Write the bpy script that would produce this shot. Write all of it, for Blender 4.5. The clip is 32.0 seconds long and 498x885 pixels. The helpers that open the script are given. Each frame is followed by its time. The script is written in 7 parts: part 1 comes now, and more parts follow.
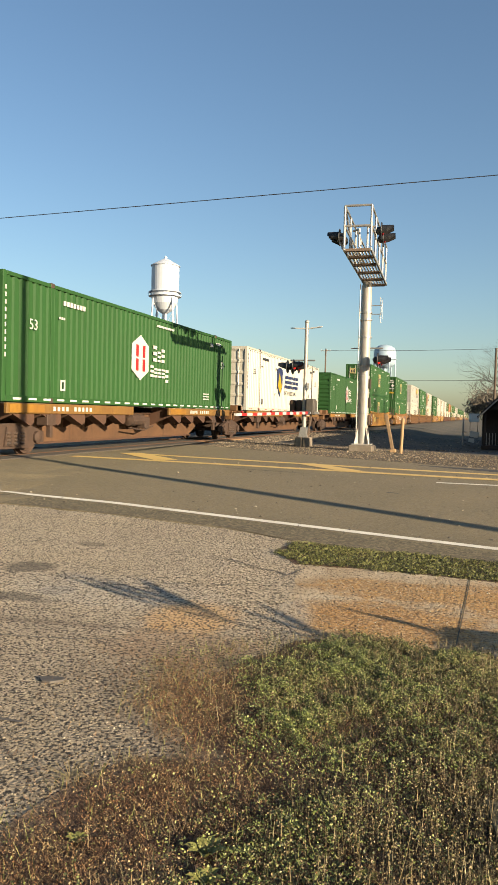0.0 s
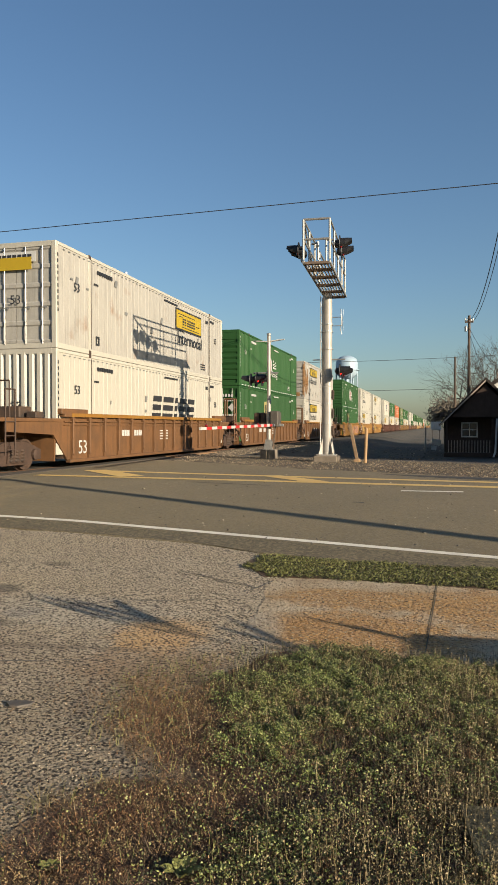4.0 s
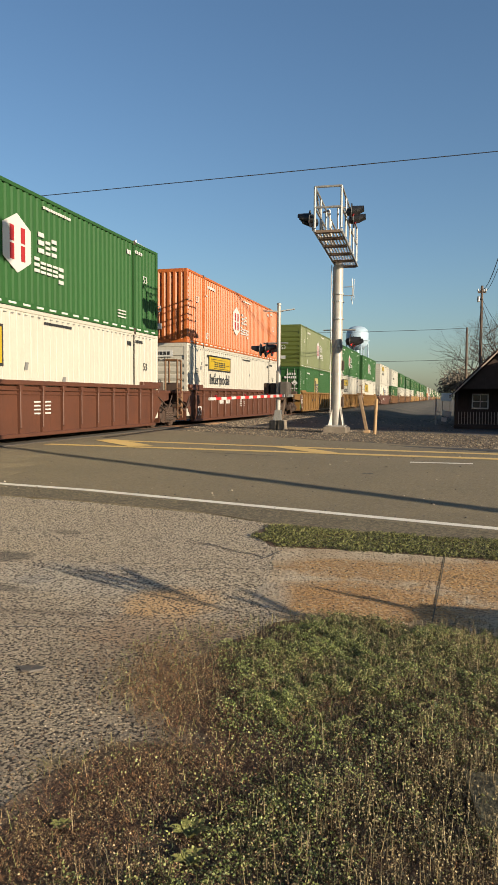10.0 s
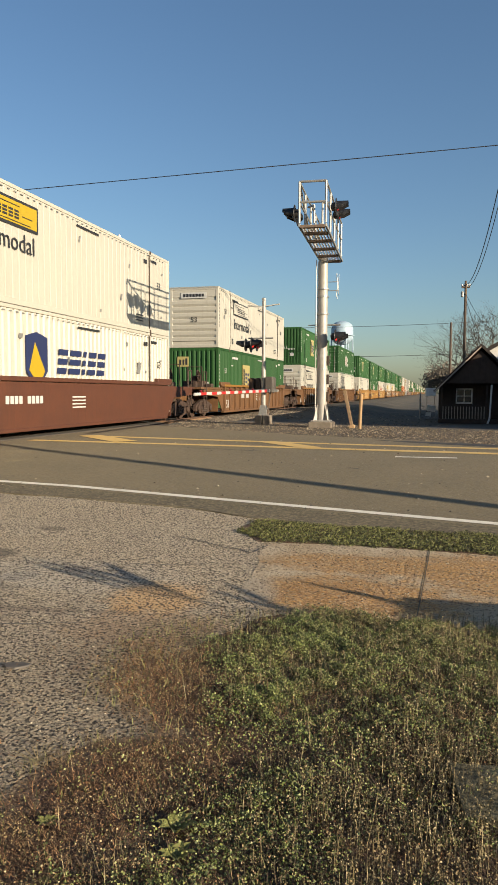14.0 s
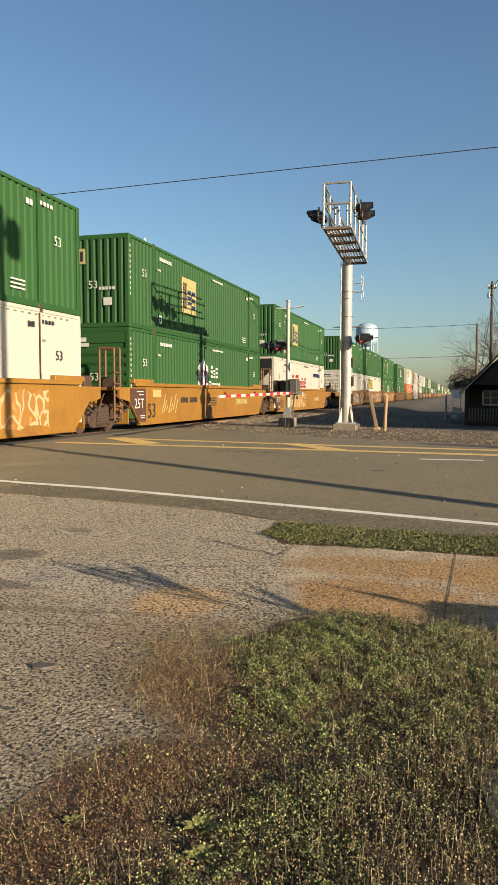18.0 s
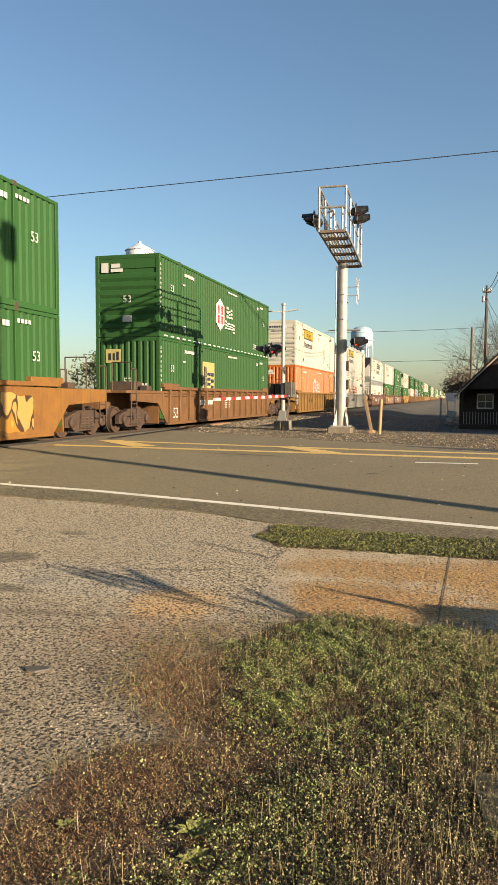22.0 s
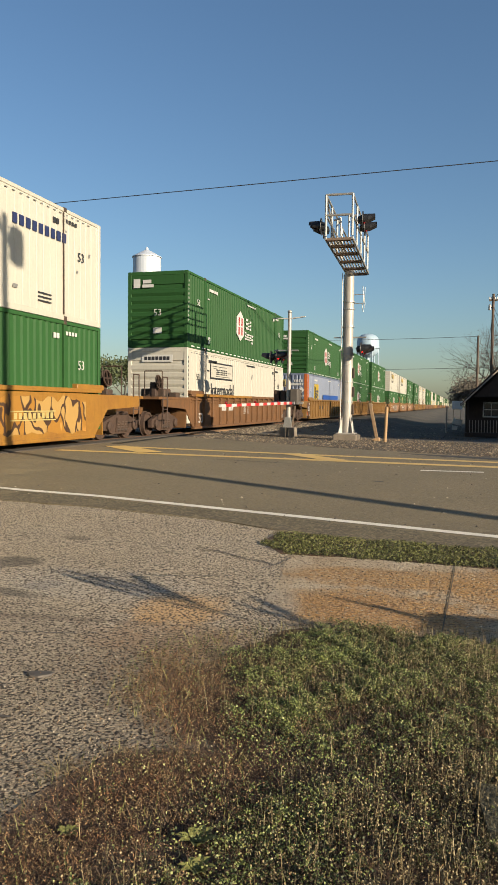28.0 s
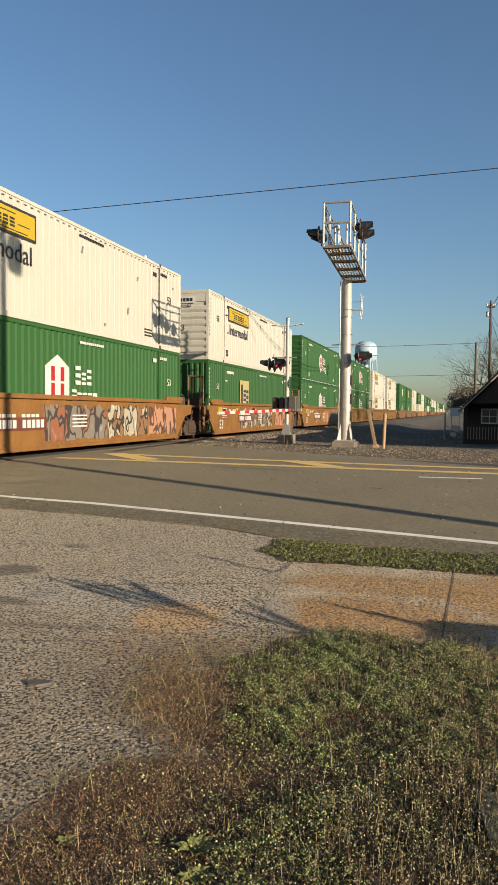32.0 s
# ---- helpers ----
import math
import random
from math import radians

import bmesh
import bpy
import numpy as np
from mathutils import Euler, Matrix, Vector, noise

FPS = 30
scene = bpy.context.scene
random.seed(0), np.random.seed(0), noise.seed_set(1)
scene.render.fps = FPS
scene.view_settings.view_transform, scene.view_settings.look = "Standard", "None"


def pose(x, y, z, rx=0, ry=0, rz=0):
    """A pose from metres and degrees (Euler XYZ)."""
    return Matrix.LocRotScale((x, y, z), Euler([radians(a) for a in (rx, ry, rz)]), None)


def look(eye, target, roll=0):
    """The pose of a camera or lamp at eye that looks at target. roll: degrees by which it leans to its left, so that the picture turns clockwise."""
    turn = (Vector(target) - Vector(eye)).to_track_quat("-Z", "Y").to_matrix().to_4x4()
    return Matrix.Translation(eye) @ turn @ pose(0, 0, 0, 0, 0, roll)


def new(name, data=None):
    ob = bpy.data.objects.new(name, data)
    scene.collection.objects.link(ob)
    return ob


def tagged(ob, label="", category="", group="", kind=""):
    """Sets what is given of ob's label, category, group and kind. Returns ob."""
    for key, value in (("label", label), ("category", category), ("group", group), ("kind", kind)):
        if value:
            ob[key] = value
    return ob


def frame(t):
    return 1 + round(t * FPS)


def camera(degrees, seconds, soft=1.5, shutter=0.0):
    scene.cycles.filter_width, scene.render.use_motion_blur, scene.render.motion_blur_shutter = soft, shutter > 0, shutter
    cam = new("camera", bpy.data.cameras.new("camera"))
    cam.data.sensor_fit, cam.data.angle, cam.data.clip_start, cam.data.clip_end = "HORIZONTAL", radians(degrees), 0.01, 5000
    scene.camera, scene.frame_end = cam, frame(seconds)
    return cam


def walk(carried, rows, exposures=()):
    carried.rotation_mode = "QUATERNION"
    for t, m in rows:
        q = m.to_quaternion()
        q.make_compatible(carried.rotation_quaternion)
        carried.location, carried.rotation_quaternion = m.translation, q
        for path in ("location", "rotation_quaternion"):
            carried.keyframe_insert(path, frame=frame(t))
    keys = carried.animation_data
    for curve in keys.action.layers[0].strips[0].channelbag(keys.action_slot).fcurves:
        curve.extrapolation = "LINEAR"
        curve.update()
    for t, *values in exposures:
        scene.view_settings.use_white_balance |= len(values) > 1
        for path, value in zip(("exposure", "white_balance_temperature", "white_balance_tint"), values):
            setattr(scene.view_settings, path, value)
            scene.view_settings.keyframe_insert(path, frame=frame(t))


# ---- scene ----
# The camera stands still at eye height and only turns: seconds, yaw, pitch, roll.
cam = camera(38.0, 32.0, 1.0)
PATH = [
    (0, 17.47, -2.37, 1.53),
    (0.5, 17.80, -2.18, 1.35),
    (1, 18.24, -1.94, 1.24),
    (1.5, 18.55, -2.02, 1.23),
    (2, 18.79, -1.60, 1.17),
    (2.5, 18.60, -1.54, 1.20),
    (3, 17.84, -1.15, 1.10),
    (3.5, 15.81, -1.38, 0.46),
    (4, 14.73, -1.28, 0.05),
    (4.5, 14.58, -1.51, -0.03),
    (6.5, 14.81, -2.34, 0.07),
    (7, 14.91, -2.77, 0.24),
    (7.5, 14.75, -3.10, 0.32),
    (8, 14.91, -3.37, 0.28),
    (8.5, 15.50, -3.48, 0.19),
    (9, 15.66, -3.62, 0.00),
    (9.5, 15.87, -3.56, 0.17),
    (10, 15.46, -3.62, 0.36),
    (10.5, 15.15, -3.77, 0.30),
    (11, 15.27, -3.77, 0.33),
    (11.5, 14.99, -3.52, 0.29),
    (12, 15.10, -3.65, 0.25),
    (12.5, 14.74, -3.61, 0.19),
    (13, 14.67, -3.67, 0.28),
    (13.5, 14.29, -3.91, 0.24),
    (15.5, 14.67, -4.04, 0.07),
    (16, 15.22, -3.78, 0.08),
    (16.5, 15.92, -3.75, 0.13),
    (17, 16.01, -3.86, 0.14),
    (17.5, 16.34, -4.02, 0.20),
    (18, 16.23, -3.82, 0.08),
    (18.5, 16.05, -3.77, 0.05),
    (19, 15.88, -3.66, 0.13),
    (19.5, 15.76, -3.72, 0.31),
    (20, 15.59, -3.85, 0.27),
    (20.5, 15.47, -3.82, 0.37),
    (21, 15.69, -3.62, 0.31),
    (21.5, 15.85, -3.49, 0.15),
    (22, 15.83, -3.59, 0.24),
    (22.5, 15.85, -3.65, 0.22),
    (23, 15.55, -3.64, 0.28),
    (23.5, 15.89, -3.63, 0.24),
    (24, 15.89, -3.45, 0.20),
    (24.5, 15.64, -3.62, 0.21),
    (25, 15.71, -3.50, 0.36),
    (25.5, 15.56, -3.60, 0.43),
    (27.5, 15.83, -3.18, 0.54),
    (28, 16.25, -3.07, 0.67),
    (28.5, 17.16, -2.89, 0.49),
    (29, 16.68, -2.63, 0.47),
    (29.5, 16.72, -2.72, 0.55),
    (30, 16.51, -2.76, 0.57),
    (30.5, 16.35, -2.85, 0.65),
    (31, 16.04, -2.63, 0.53),
    (31.5, 16.06, -2.60, 0.55),
    (32, 16.14, -2.50, 0.51),
]

walk(cam, [(t, pose(0, 0, 1.55, 90 + p, 0, y) @ pose(0, 0, 0, 0, 0, r)) for t, y, p, r in PATH],
     [(0, 1.35, 6958, 7.5), (1, 0.99, 6382, 7.5), (2, 1.52, 7150, 7.5), (3, 1.45, 7118, 7.5), (4, 0.92, 6350, 7.5), (7, 0.97, 6350, 7.5),
      (8, 0.75, 6350, 7.5), (9, 0.85, 6350, 7.5), (10, 0.97, 6350, 7.5), (11, 1.15, 6638, 7.5), (12, 1.27, 6830, 7.5), (13, 0.97, 6350, 7.5),
      (16, 1.09, 6542, 7.5), (17, 1.02, 6430, 7.5), (18, 1.12, 6590, 7.5), (19, 1.32, 6910, 7.5), (20, 1.09, 6542, 7.5), (21, 1.00, 6398, 7.5),
      (22, 1.39, 7022, 7.5), (23, 1.02, 6430, 7.5), (24, 0.85, 6350, 7.5), (25, 0.97, 6350, 7.5), (28, 0.97, 6350, 7.5), (29, 1.05, 6478, 7.5),
      (30, 1.55, 7150, 7.5), (31, 1.52, 7150, 7.5), (32, 0.97, 6350, 7.5)])

# ---- light ----
SUN_WAY = Vector((-1.0, 0.48, -0.30)).normalized()
world = bpy.data.worlds.new("world")
scene.world = world
world.use_nodes = True
wn, wl = world.node_tree.nodes, world.node_tree.links
sky = wn.new("ShaderNodeTexSky")
sky.sky_type = "NISHITA"
sky.sun_disc = False
sky.sun_elevation = math.asin(-SUN_WAY.z)
sky.sun_rotation = math.atan2(-SUN_WAY.x, -SUN_WAY.y)
sky.air_density, sky.dust_density, sky.ozone_density = 1.15, 1.0, 2.6
wn["Background"].inputs["Strength"].default_value = 0.065
tint = wn.new("ShaderNodeMix")
tint.data_type, tint.blend_type = "RGBA", "MULTIPLY"
tint.inputs["Factor"].default_value = 1.0
tint.inputs[7].default_value = (0.865, 0.935, 1.035, 1.0)
wl.new(sky.outputs["Color"], tint.inputs[6])
wl.new(tint.outputs[2], wn["Background"].inputs["Color"])
lamp = bpy.data.lights.new("sun", "SUN")
lamp.energy, lamp.angle, lamp.color = 5.0, radians(0.4), (1.0, 0.83, 0.62)
new("sun", lamp).matrix_world = look((60, -29, 18), Vector((60, -29, 18)) + SUN_WAY)


# ---- mesh helpers ----
class Shape:
    """Collects boxes, prisms and round bars into one mesh."""

    def __init__(self):
        self.v, self.f = [], []

    def add(self, verts, faces):
        n = len(self.v)
        self.v += [tuple(p) for p in verts]
        self.f += [tuple(n + i for i in q) for q in faces]
        return self

    def box(self, x0, x1, y0, y1, z0, z1, c=0.0):
        if c <= 0:
            p = [(x, y, z) for z in (z0, z1) for y in (y0, y1) for x in (x0, x1)]
            return self.add(p, [(0, 2, 3, 1), (4, 5, 7, 6), (0, 1, 5, 4), (2, 6, 7, 3), (0, 4, 6, 2), (1, 3, 7, 5)])
        rings = []
        for z, k in ((z0, c), (z0 + c, 0), (z1 - c, 0), (z1, c)):
            a, b, d, e = x0 + k, x1 - k, y0 + k, y1 - k
            rings.append([(a + c, d, z), (b - c, d, z), (b, d + c, z), (b, e - c, z), (b - c, e, z), (a + c, e, z), (a, e - c, z), (a, d + c, z)])
        return self.loft(rings)

    def loft(self, rings, cap=True):
        m = len(rings[0])
        faces = [(i * m + j, i * m + (j + 1) % m, (i + 1) * m + (j + 1) % m, (i + 1) * m + j) for i in range(len(rings) - 1) for j in range(m)]
        if cap:
            faces += [tuple(reversed(range(m))), tuple((len(rings) - 1) * m + j for j in range(m))]
        return self.add([p for r in rings for p in r], faces)

    def prism(self, outline, axis, a, b):
        """An outline of 2D points, counted around, pushed along an axis from a to b."""
        def at(p, k):
            return {"x": (k, p[0], p[1]), "y": (p[0], k, p[1]), "z": (p[0], p[1], k)}[axis]
        return self.loft([[at(p, a) for p in outline], [at(p, b) for p in outline]])

    def bar(self, p, q, r, n=8, r2=None):
        p, q = Vector(p), Vector(q)
        d = (q - p).normalized()
        u = d.orthogonal().normalized()
        w = d.cross(u)
        ring = lambda o, k: [o + (u * math.cos(2 * math.pi * i / n) + w * math.sin(2 * math.pi * i / n)) * k for i in range(n)]
        return self.loft([ring(p, r), ring(q, r if r2 is None else r2)])

    def tube(self, pts, r, n=6):
        for a, b in zip(pts, pts[1:]):
            self.bar(a, b, r, n)
        return self

    def turned(self, profile, n=24, centre=(0, 0, 0), axis="z"):
        rings = []
        for r, h in profile:
            ring = []
            for i in range(n):
                a, b = r * math.cos(2 * math.pi * i / n), r * math.sin(2 * math.pi * i / n)
                p = {"z": (a, b, h), "x": (h, a, b), "y": (b, h, a)}[axis]
                ring.append(tuple(p[k] + centre[k] for k in range(3)))
            rings.append(ring)
        return self.loft(rings)

    def mesh(self, name, material, smooth=False):
        me = bpy.data.meshes.new(name)
        me.from_pydata(self.v, [], self.f)
        if material is not None:
            me.materials.append(material)
        if smooth:
            me.polygons.foreach_set("use_smooth", [True] * len(me.polygons))
        me.update()
        bm = bmesh.new()
        bm.from_mesh(me)
        bmesh.ops.recalc_face_normals(bm, faces=bm.faces)
        bm.to_mesh(me)
        bm.free()
        return me


def part(name, shape, material, parent=None, label="", at=None, smooth=False):
    me = shape if isinstance(shape, bpy.types.Mesh) else shape.mesh(name, material, smooth)
    ob = new(name, me)
    if parent is not None:
        ob.parent = parent
    if at is not None:
        ob.matrix_basis = at
    if label:
        ob["label"] = label
    return ob


def thing(name, label, category, at=None, group="", kind=""):
    ob = new(name)
    ob.empty_display_size = 0.3
    if at is not None:
        ob.matrix_basis = at
    return tagged(ob, label, category, group, kind)


# ---- materials ----
def material(name, colour, rough=0.6, metal=0.0, second=None, scale=6.0, mix=0.5, fine=60.0, grain=0.15, bump=0.0, bump_scale=80.0,
             third=None, third_scale=1.2, third_at=0.55, spread=0.0, chips=None, chip_scale=60.0, chip_mix=0.8, fourth=None, fourth_scale=0.6, fourth_at=0.6, glow=0.0, streak=0.0, space="Object", soft=0.12, gap=None, gap_mix=0.9, island=None, zones=(), coarse=None, gloss=0.5, pores=None):
    """A surface with a base colour, a second one in blotches, a third in larger stains, fine grain, streaks down the wall and relief.
    zones: soft stains (x, y, half length, half width, turn, colour, strength); coarse: the same shapes, inside which alone the chips lie bare."""
    m = bpy.data.materials.new(name)
    m.use_nodes = True
    n, l = m.node_tree.nodes, m.node_tree.links
    b = n["Principled BSDF"]
    b.inputs["Specular IOR Level"].default_value = gloss
    b.inputs["Roughness"].default_value, b.inputs["Metallic"].default_value = rough, metal
    tc = n.new("ShaderNodeTexCoord")
    where = tc.outputs[space]

    def noise_at(size, detail=4.0, vec=None):
        t = n.new("ShaderNodeTexNoise")
        t.inputs["Scale"].default_value, t.inputs["Detail"].default_value, t.inputs["Roughness"].default_value = size, detail, 0.6
        l.new(vec if vec is not None else where, t.inputs["Vector"])
        return t.outputs["Fac"]

    def ramp(value, lo, hi):
        r = n.new("ShaderNodeMapRange")
        r.inputs["From Min"].default_value, r.inputs["From Max"].default_value = lo, hi
        l.new(value, r.inputs["Value"])
        return r.outputs["Result"]

    def blend(a, c, fac):
        x = n.new("ShaderNodeMix")
        x.data_type = "RGBA"
        l.new(fac, x.inputs["Factor"])
        for slot, val in ((6, a), (7, c)):
            if isinstance(val, tuple):
                x.inputs[slot].default_value = (*val, 1)
            else:
                l.new(val, x.inputs[slot])
        return x.outputs[2]

    def scaled(value, k):
        x = n.new("ShaderNodeMath")
        x.operation = "MULTIPLY"
        x.inputs[1].default_value = k
        l.new(value, x.inputs[0])
        return x.outputs[0]

    col = colour
    second = second or tuple(c * 0.7 for c in colour)
    col = blend(col, second, scaled(ramp(noise_at(scale), 0.35, 0.7), mix))
    if third:
        col = blend(col, third, ramp(noise_at(third_scale, 6.0), third_at - soft, third_at + soft))
    if fourth:
        col = blend(col, fourth, ramp(noise_at(fourth_scale, 8.0), fourth_at - soft, fourth_at + soft))
    def stain(x, y, rx, ry, turn):
        """1 inside a ragged oval of the ground, fading out at its rim."""
        mp = n.new("ShaderNodeMapping")
        mp.vector_type = "TEXTURE"
        mp.inputs["Location"].default_value, mp.inputs["Rotation"].default_value = (x, y, 0), (0, 0, radians(turn))
        mp.inputs["Scale"].default_value = (rx, ry, 1000)
        l.new(where, mp.inputs["Vector"])
        ln = n.new("ShaderNodeVectorMath")
        ln.operation = "LENGTH"
        l.new(mp.outputs["Vector"], ln.inputs[0])
        ad = n.new("ShaderNodeMath")
        ad.operation = "MULTIPLY_ADD"
        ad.inputs[1].default_value = 1.3
        l.new(noise_at(4.5, 8.0), ad.inputs[0])
        l.new(ln.outputs["Value"], ad.inputs[2])
        return ramp(ad.outputs[0], 1.85, 1.35)

    bare = None
    for oval in coarse or ():
        one = stain(*oval)
        if bare is None:
            bare = one
        else:
            mx = n.new("ShaderNodeMath")
            mx.operation = "MAXIMUM"
            l.new(bare, mx.inputs[0])
            l.new(one, mx.inputs[1])
            bare = mx.outputs[0]
    plain = col
    if chips:
        cell = n.new("ShaderNodeTexVoronoi")
        cell.inputs["Scale"].default_value = chip_scale
        l.new(where, cell.inputs["Vector"])
        sep = n.new("ShaderNodeSeparateColor")
        l.new(cell.outputs["Color"], sep.inputs["Color"])
        col = blend(col, chips[0], scaled(ramp(sep.outputs["Red"], 0.55, 0.9), chip_mix))
        col = blend(col, chips[1], scaled(ramp(sep.outputs["Green"], 0.6, 0.9), chip_mix))
        if gap:
            col = blend(col, gap, scaled(ramp(cell.outputs["Distance"], 0.28, 0.58), gap_mix))
    if bare is not None:
        col = blend(plain, col, bare)
    for x, y, rx, ry, turn, tone, much in zones:
        col = blend(col, tone, scaled(stain(x, y, rx, ry, turn), much))
    if pores:
        size, lo, hi, tone, much = pores
        col = blend(col, tone, scaled(ramp(noise_at(size, 3.0), lo, hi), much))
    if island:
        geo = n.new("ShaderNodeNewGeometry")
        col = blend(col, island[0], ramp(geo.outputs["Random Per Island"], 0.50, 0.42))
        col = blend(col, island[1], ramp(geo.outputs["Random Per Island"], 0.72, 0.95))
    if streak:
        mp = n.new("ShaderNodeMapping")
        mp.inputs["Scale"].default_value = (9, 9, 0.7)
        l.new(where, mp.inputs["Vector"])
        col = blend(col, tuple(c * 0.45 for c in second), scaled(ramp(noise_at(1.0, 5.0, mp.outputs["Vector"]), 0.52, 0.78), streak))
    if grain:
        col = blend(col, tuple(min(1, c * 1.0) * 0.35 for c in colour), scaled(ramp(noise_at(fine, 3.0), 0.4, 0.75), grain))
    if spread:
        oi = n.new("ShaderNodeObjectInfo")
        hs = n.new("ShaderNodeHueSaturation")
        l.new(col, hs.inputs["Color"])
        l.new(ramp(oi.outputs["Random"], -0.5 / spread + 0.5, 0.5 / spread + 0.5), hs.inputs["Value"])
        hs.inputs["Value"].default_value = 1
        mr = hs.inputs["Value"].links[0].from_node
        mr.inputs["From Min"].default_value, mr.inputs["From Max"].default_value = 0, 1
        mr.inputs["To Min"].default_value, mr.inputs["To Max"].default_value = 1 - spread, 1 + spread
        col = hs.outputs["Color"]
    if isinstance(col, tuple):
        b.inputs["Base Color"].default_value = (*col, 1)
    else:
        l.new(col, b.inputs["Base Color"])
    if bump:
        bp = n.new("ShaderNodeBump")
        bp.inputs["Strength"].default_value, bp.inputs["Distance"].default_value = 1.0, bump
        height = noise_at(bump_scale, 4.0)
        if gap:
            mh = n.new("ShaderNodeMath")
            mh.operation = "SUBTRACT"
            l.new(height, mh.inputs[0])
            l.new(cell.outputs["Distance"], mh.inputs[1])
            height = mh.outputs[0]
        l.new(height, bp.inputs["Height"])
        l.new(bp.outputs["Normal"], b.inputs["Normal"])
    if glow:
        b.inputs["Emission Color"].default_value, b.inputs["Emission Strength"].default_value = (*colour, 1), glow
    return m


def paint(name, colour, dirt=(0.10, 0.07, 0.05), streak=0.35, mix=0.25, rough=0.5, **more):
    return material(name, colour, rough, 0.0, second=tuple(0.72 * c + 0.1 * d for c, d in zip(colour, dirt)), scale=1.3, mix=mix, fine=14, grain=0.10, streak=streak, bump=0.002, bump_scale=30, **more)


GREEN = paint("green container paint", rough=0.65, gloss=0.2, colour=(0.0193, 0.0677, 0.0179), streak=0.2, spread=0.12)
OLIVE = paint("faded olive container paint", (0.073, 0.091, 0.016), streak=0.25)
WHITE = paint("white container paint", (0.3840, 0.3627, 0.3064), streak=0.22, mix=0.15, spread=0.04)
RUSTY = material("rust-stained white paint", (0.320, 0.303, 0.268), 0.6, third=(0.164, 0.070, 0.024), third_scale=0.9, third_at=0.72, streak=0.5, scale=1.5, mix=0.3, fine=14)
ORANGE = paint("orange container paint", (0.334, 0.082, 0.011), streak=0.25)
GREY_BLUE = paint("faded grey-blue container paint", (0.115, 0.140, 0.201), streak=0.3)
BLUE = paint("blue paint patch", (0.013, 0.059, 0.251), streak=0.2)
YELLOW = paint("yellow sign paint", (0.3507, 0.2406, 0.0085), streak=0.1)
CREAM = paint("pale yellow sign paint", (0.334, 0.280, 0.109), streak=0.1)
BLACK = paint("black lettering paint", (0.02, 0.02, 0.022), streak=0.0)
NAVY = paint("dark blue lettering paint", (0.014, 0.022, 0.072), streak=0.0)
RED = paint("red lettering paint", (0.277, 0.013, 0.013), streak=0.0)
LETTER = paint("white lettering paint", (0.437, 0.431, 0.408), streak=0.0)
REFLECT = paint("white reflective tape", (0.466, 0.466, 0.443), streak=0.0)
GREY = paint("grey container trim paint", (0.158, 0.158, 0.152), streak=0.2)
DARK_STEEL = material("dark greasy steel", (0.035, 0.028, 0.024), 0.7, 0.2, second=(0.10, 0.055, 0.03), scale=5, mix=0.8, bump=0.004, bump_scale=40)
CAR_YELLOW = material("weathered yellow well car paint", (0.2374, 0.1156, 0.0130), 0.6, second=(0.1526, 0.0625, 0.0145), scale=1.2, mix=0.6, streak=0.35, fine=10, grain=0.2, bump=0.003, bump_scale=25)
CAR_TAN = material("rusty tan well car paint", (0.1725, 0.0919, 0.0188), 0.65, second=(0.1166, 0.0532, 0.0136), scale=1.6, mix=0.8, streak=0.6, fine=10, grain=0.2, bump=0.004, bump_scale=25)
CAR_RUST = material("rusted brown well car paint", (0.1334, 0.0608, 0.0203), 0.7, second=(0.0727, 0.0369, 0.0149), scale=1.6, mix=0.8, streak=0.6, fine=10, grain=0.2, bump=0.004, bump_scale=25)
RUST_RUN = material("running rust stain", (0.198, 0.086, 0.026), 0.85, second=(0.277, 0.178, 0.079), scale=5, mix=0.9, streak=0.6)
CAR_OCHRE = material("rusted ochre well car paint", (0.1770, 0.0806, 0.0128), 0.7, second=(0.1180, 0.0459, 0.0128), scale=1.6, mix=0.8, streak=0.5, fine=10, grain=0.2, bump=0.004, bump_scale=25)
CAR_BROWN = material("dark brown well car paint", (0.0819, 0.0272, 0.0122), 0.6, second=(0.0486, 0.0185, 0.0107), scale=1.6, mix=0.6, streak=0.4, fine=10, grain=0.2, bump=0.003, bump_scale=25)
CAR_RED = material("dark red well car paint", (0.0819, 0.0292, 0.0138), 0.6, second=(0.0549, 0.0175, 0.0107), scale=1.6, mix=0.6, streak=0.4, fine=10, grain=0.2, bump=0.003, bump_scale=25)
CAR_GREY = material("grey well car paint", (0.152, 0.145, 0.129), 0.6, second=(0.145, 0.132, 0.112), scale=1.4, mix=0.5, streak=0.4, fine=10, grain=0.15, bump=0.002, bump_scale=25)


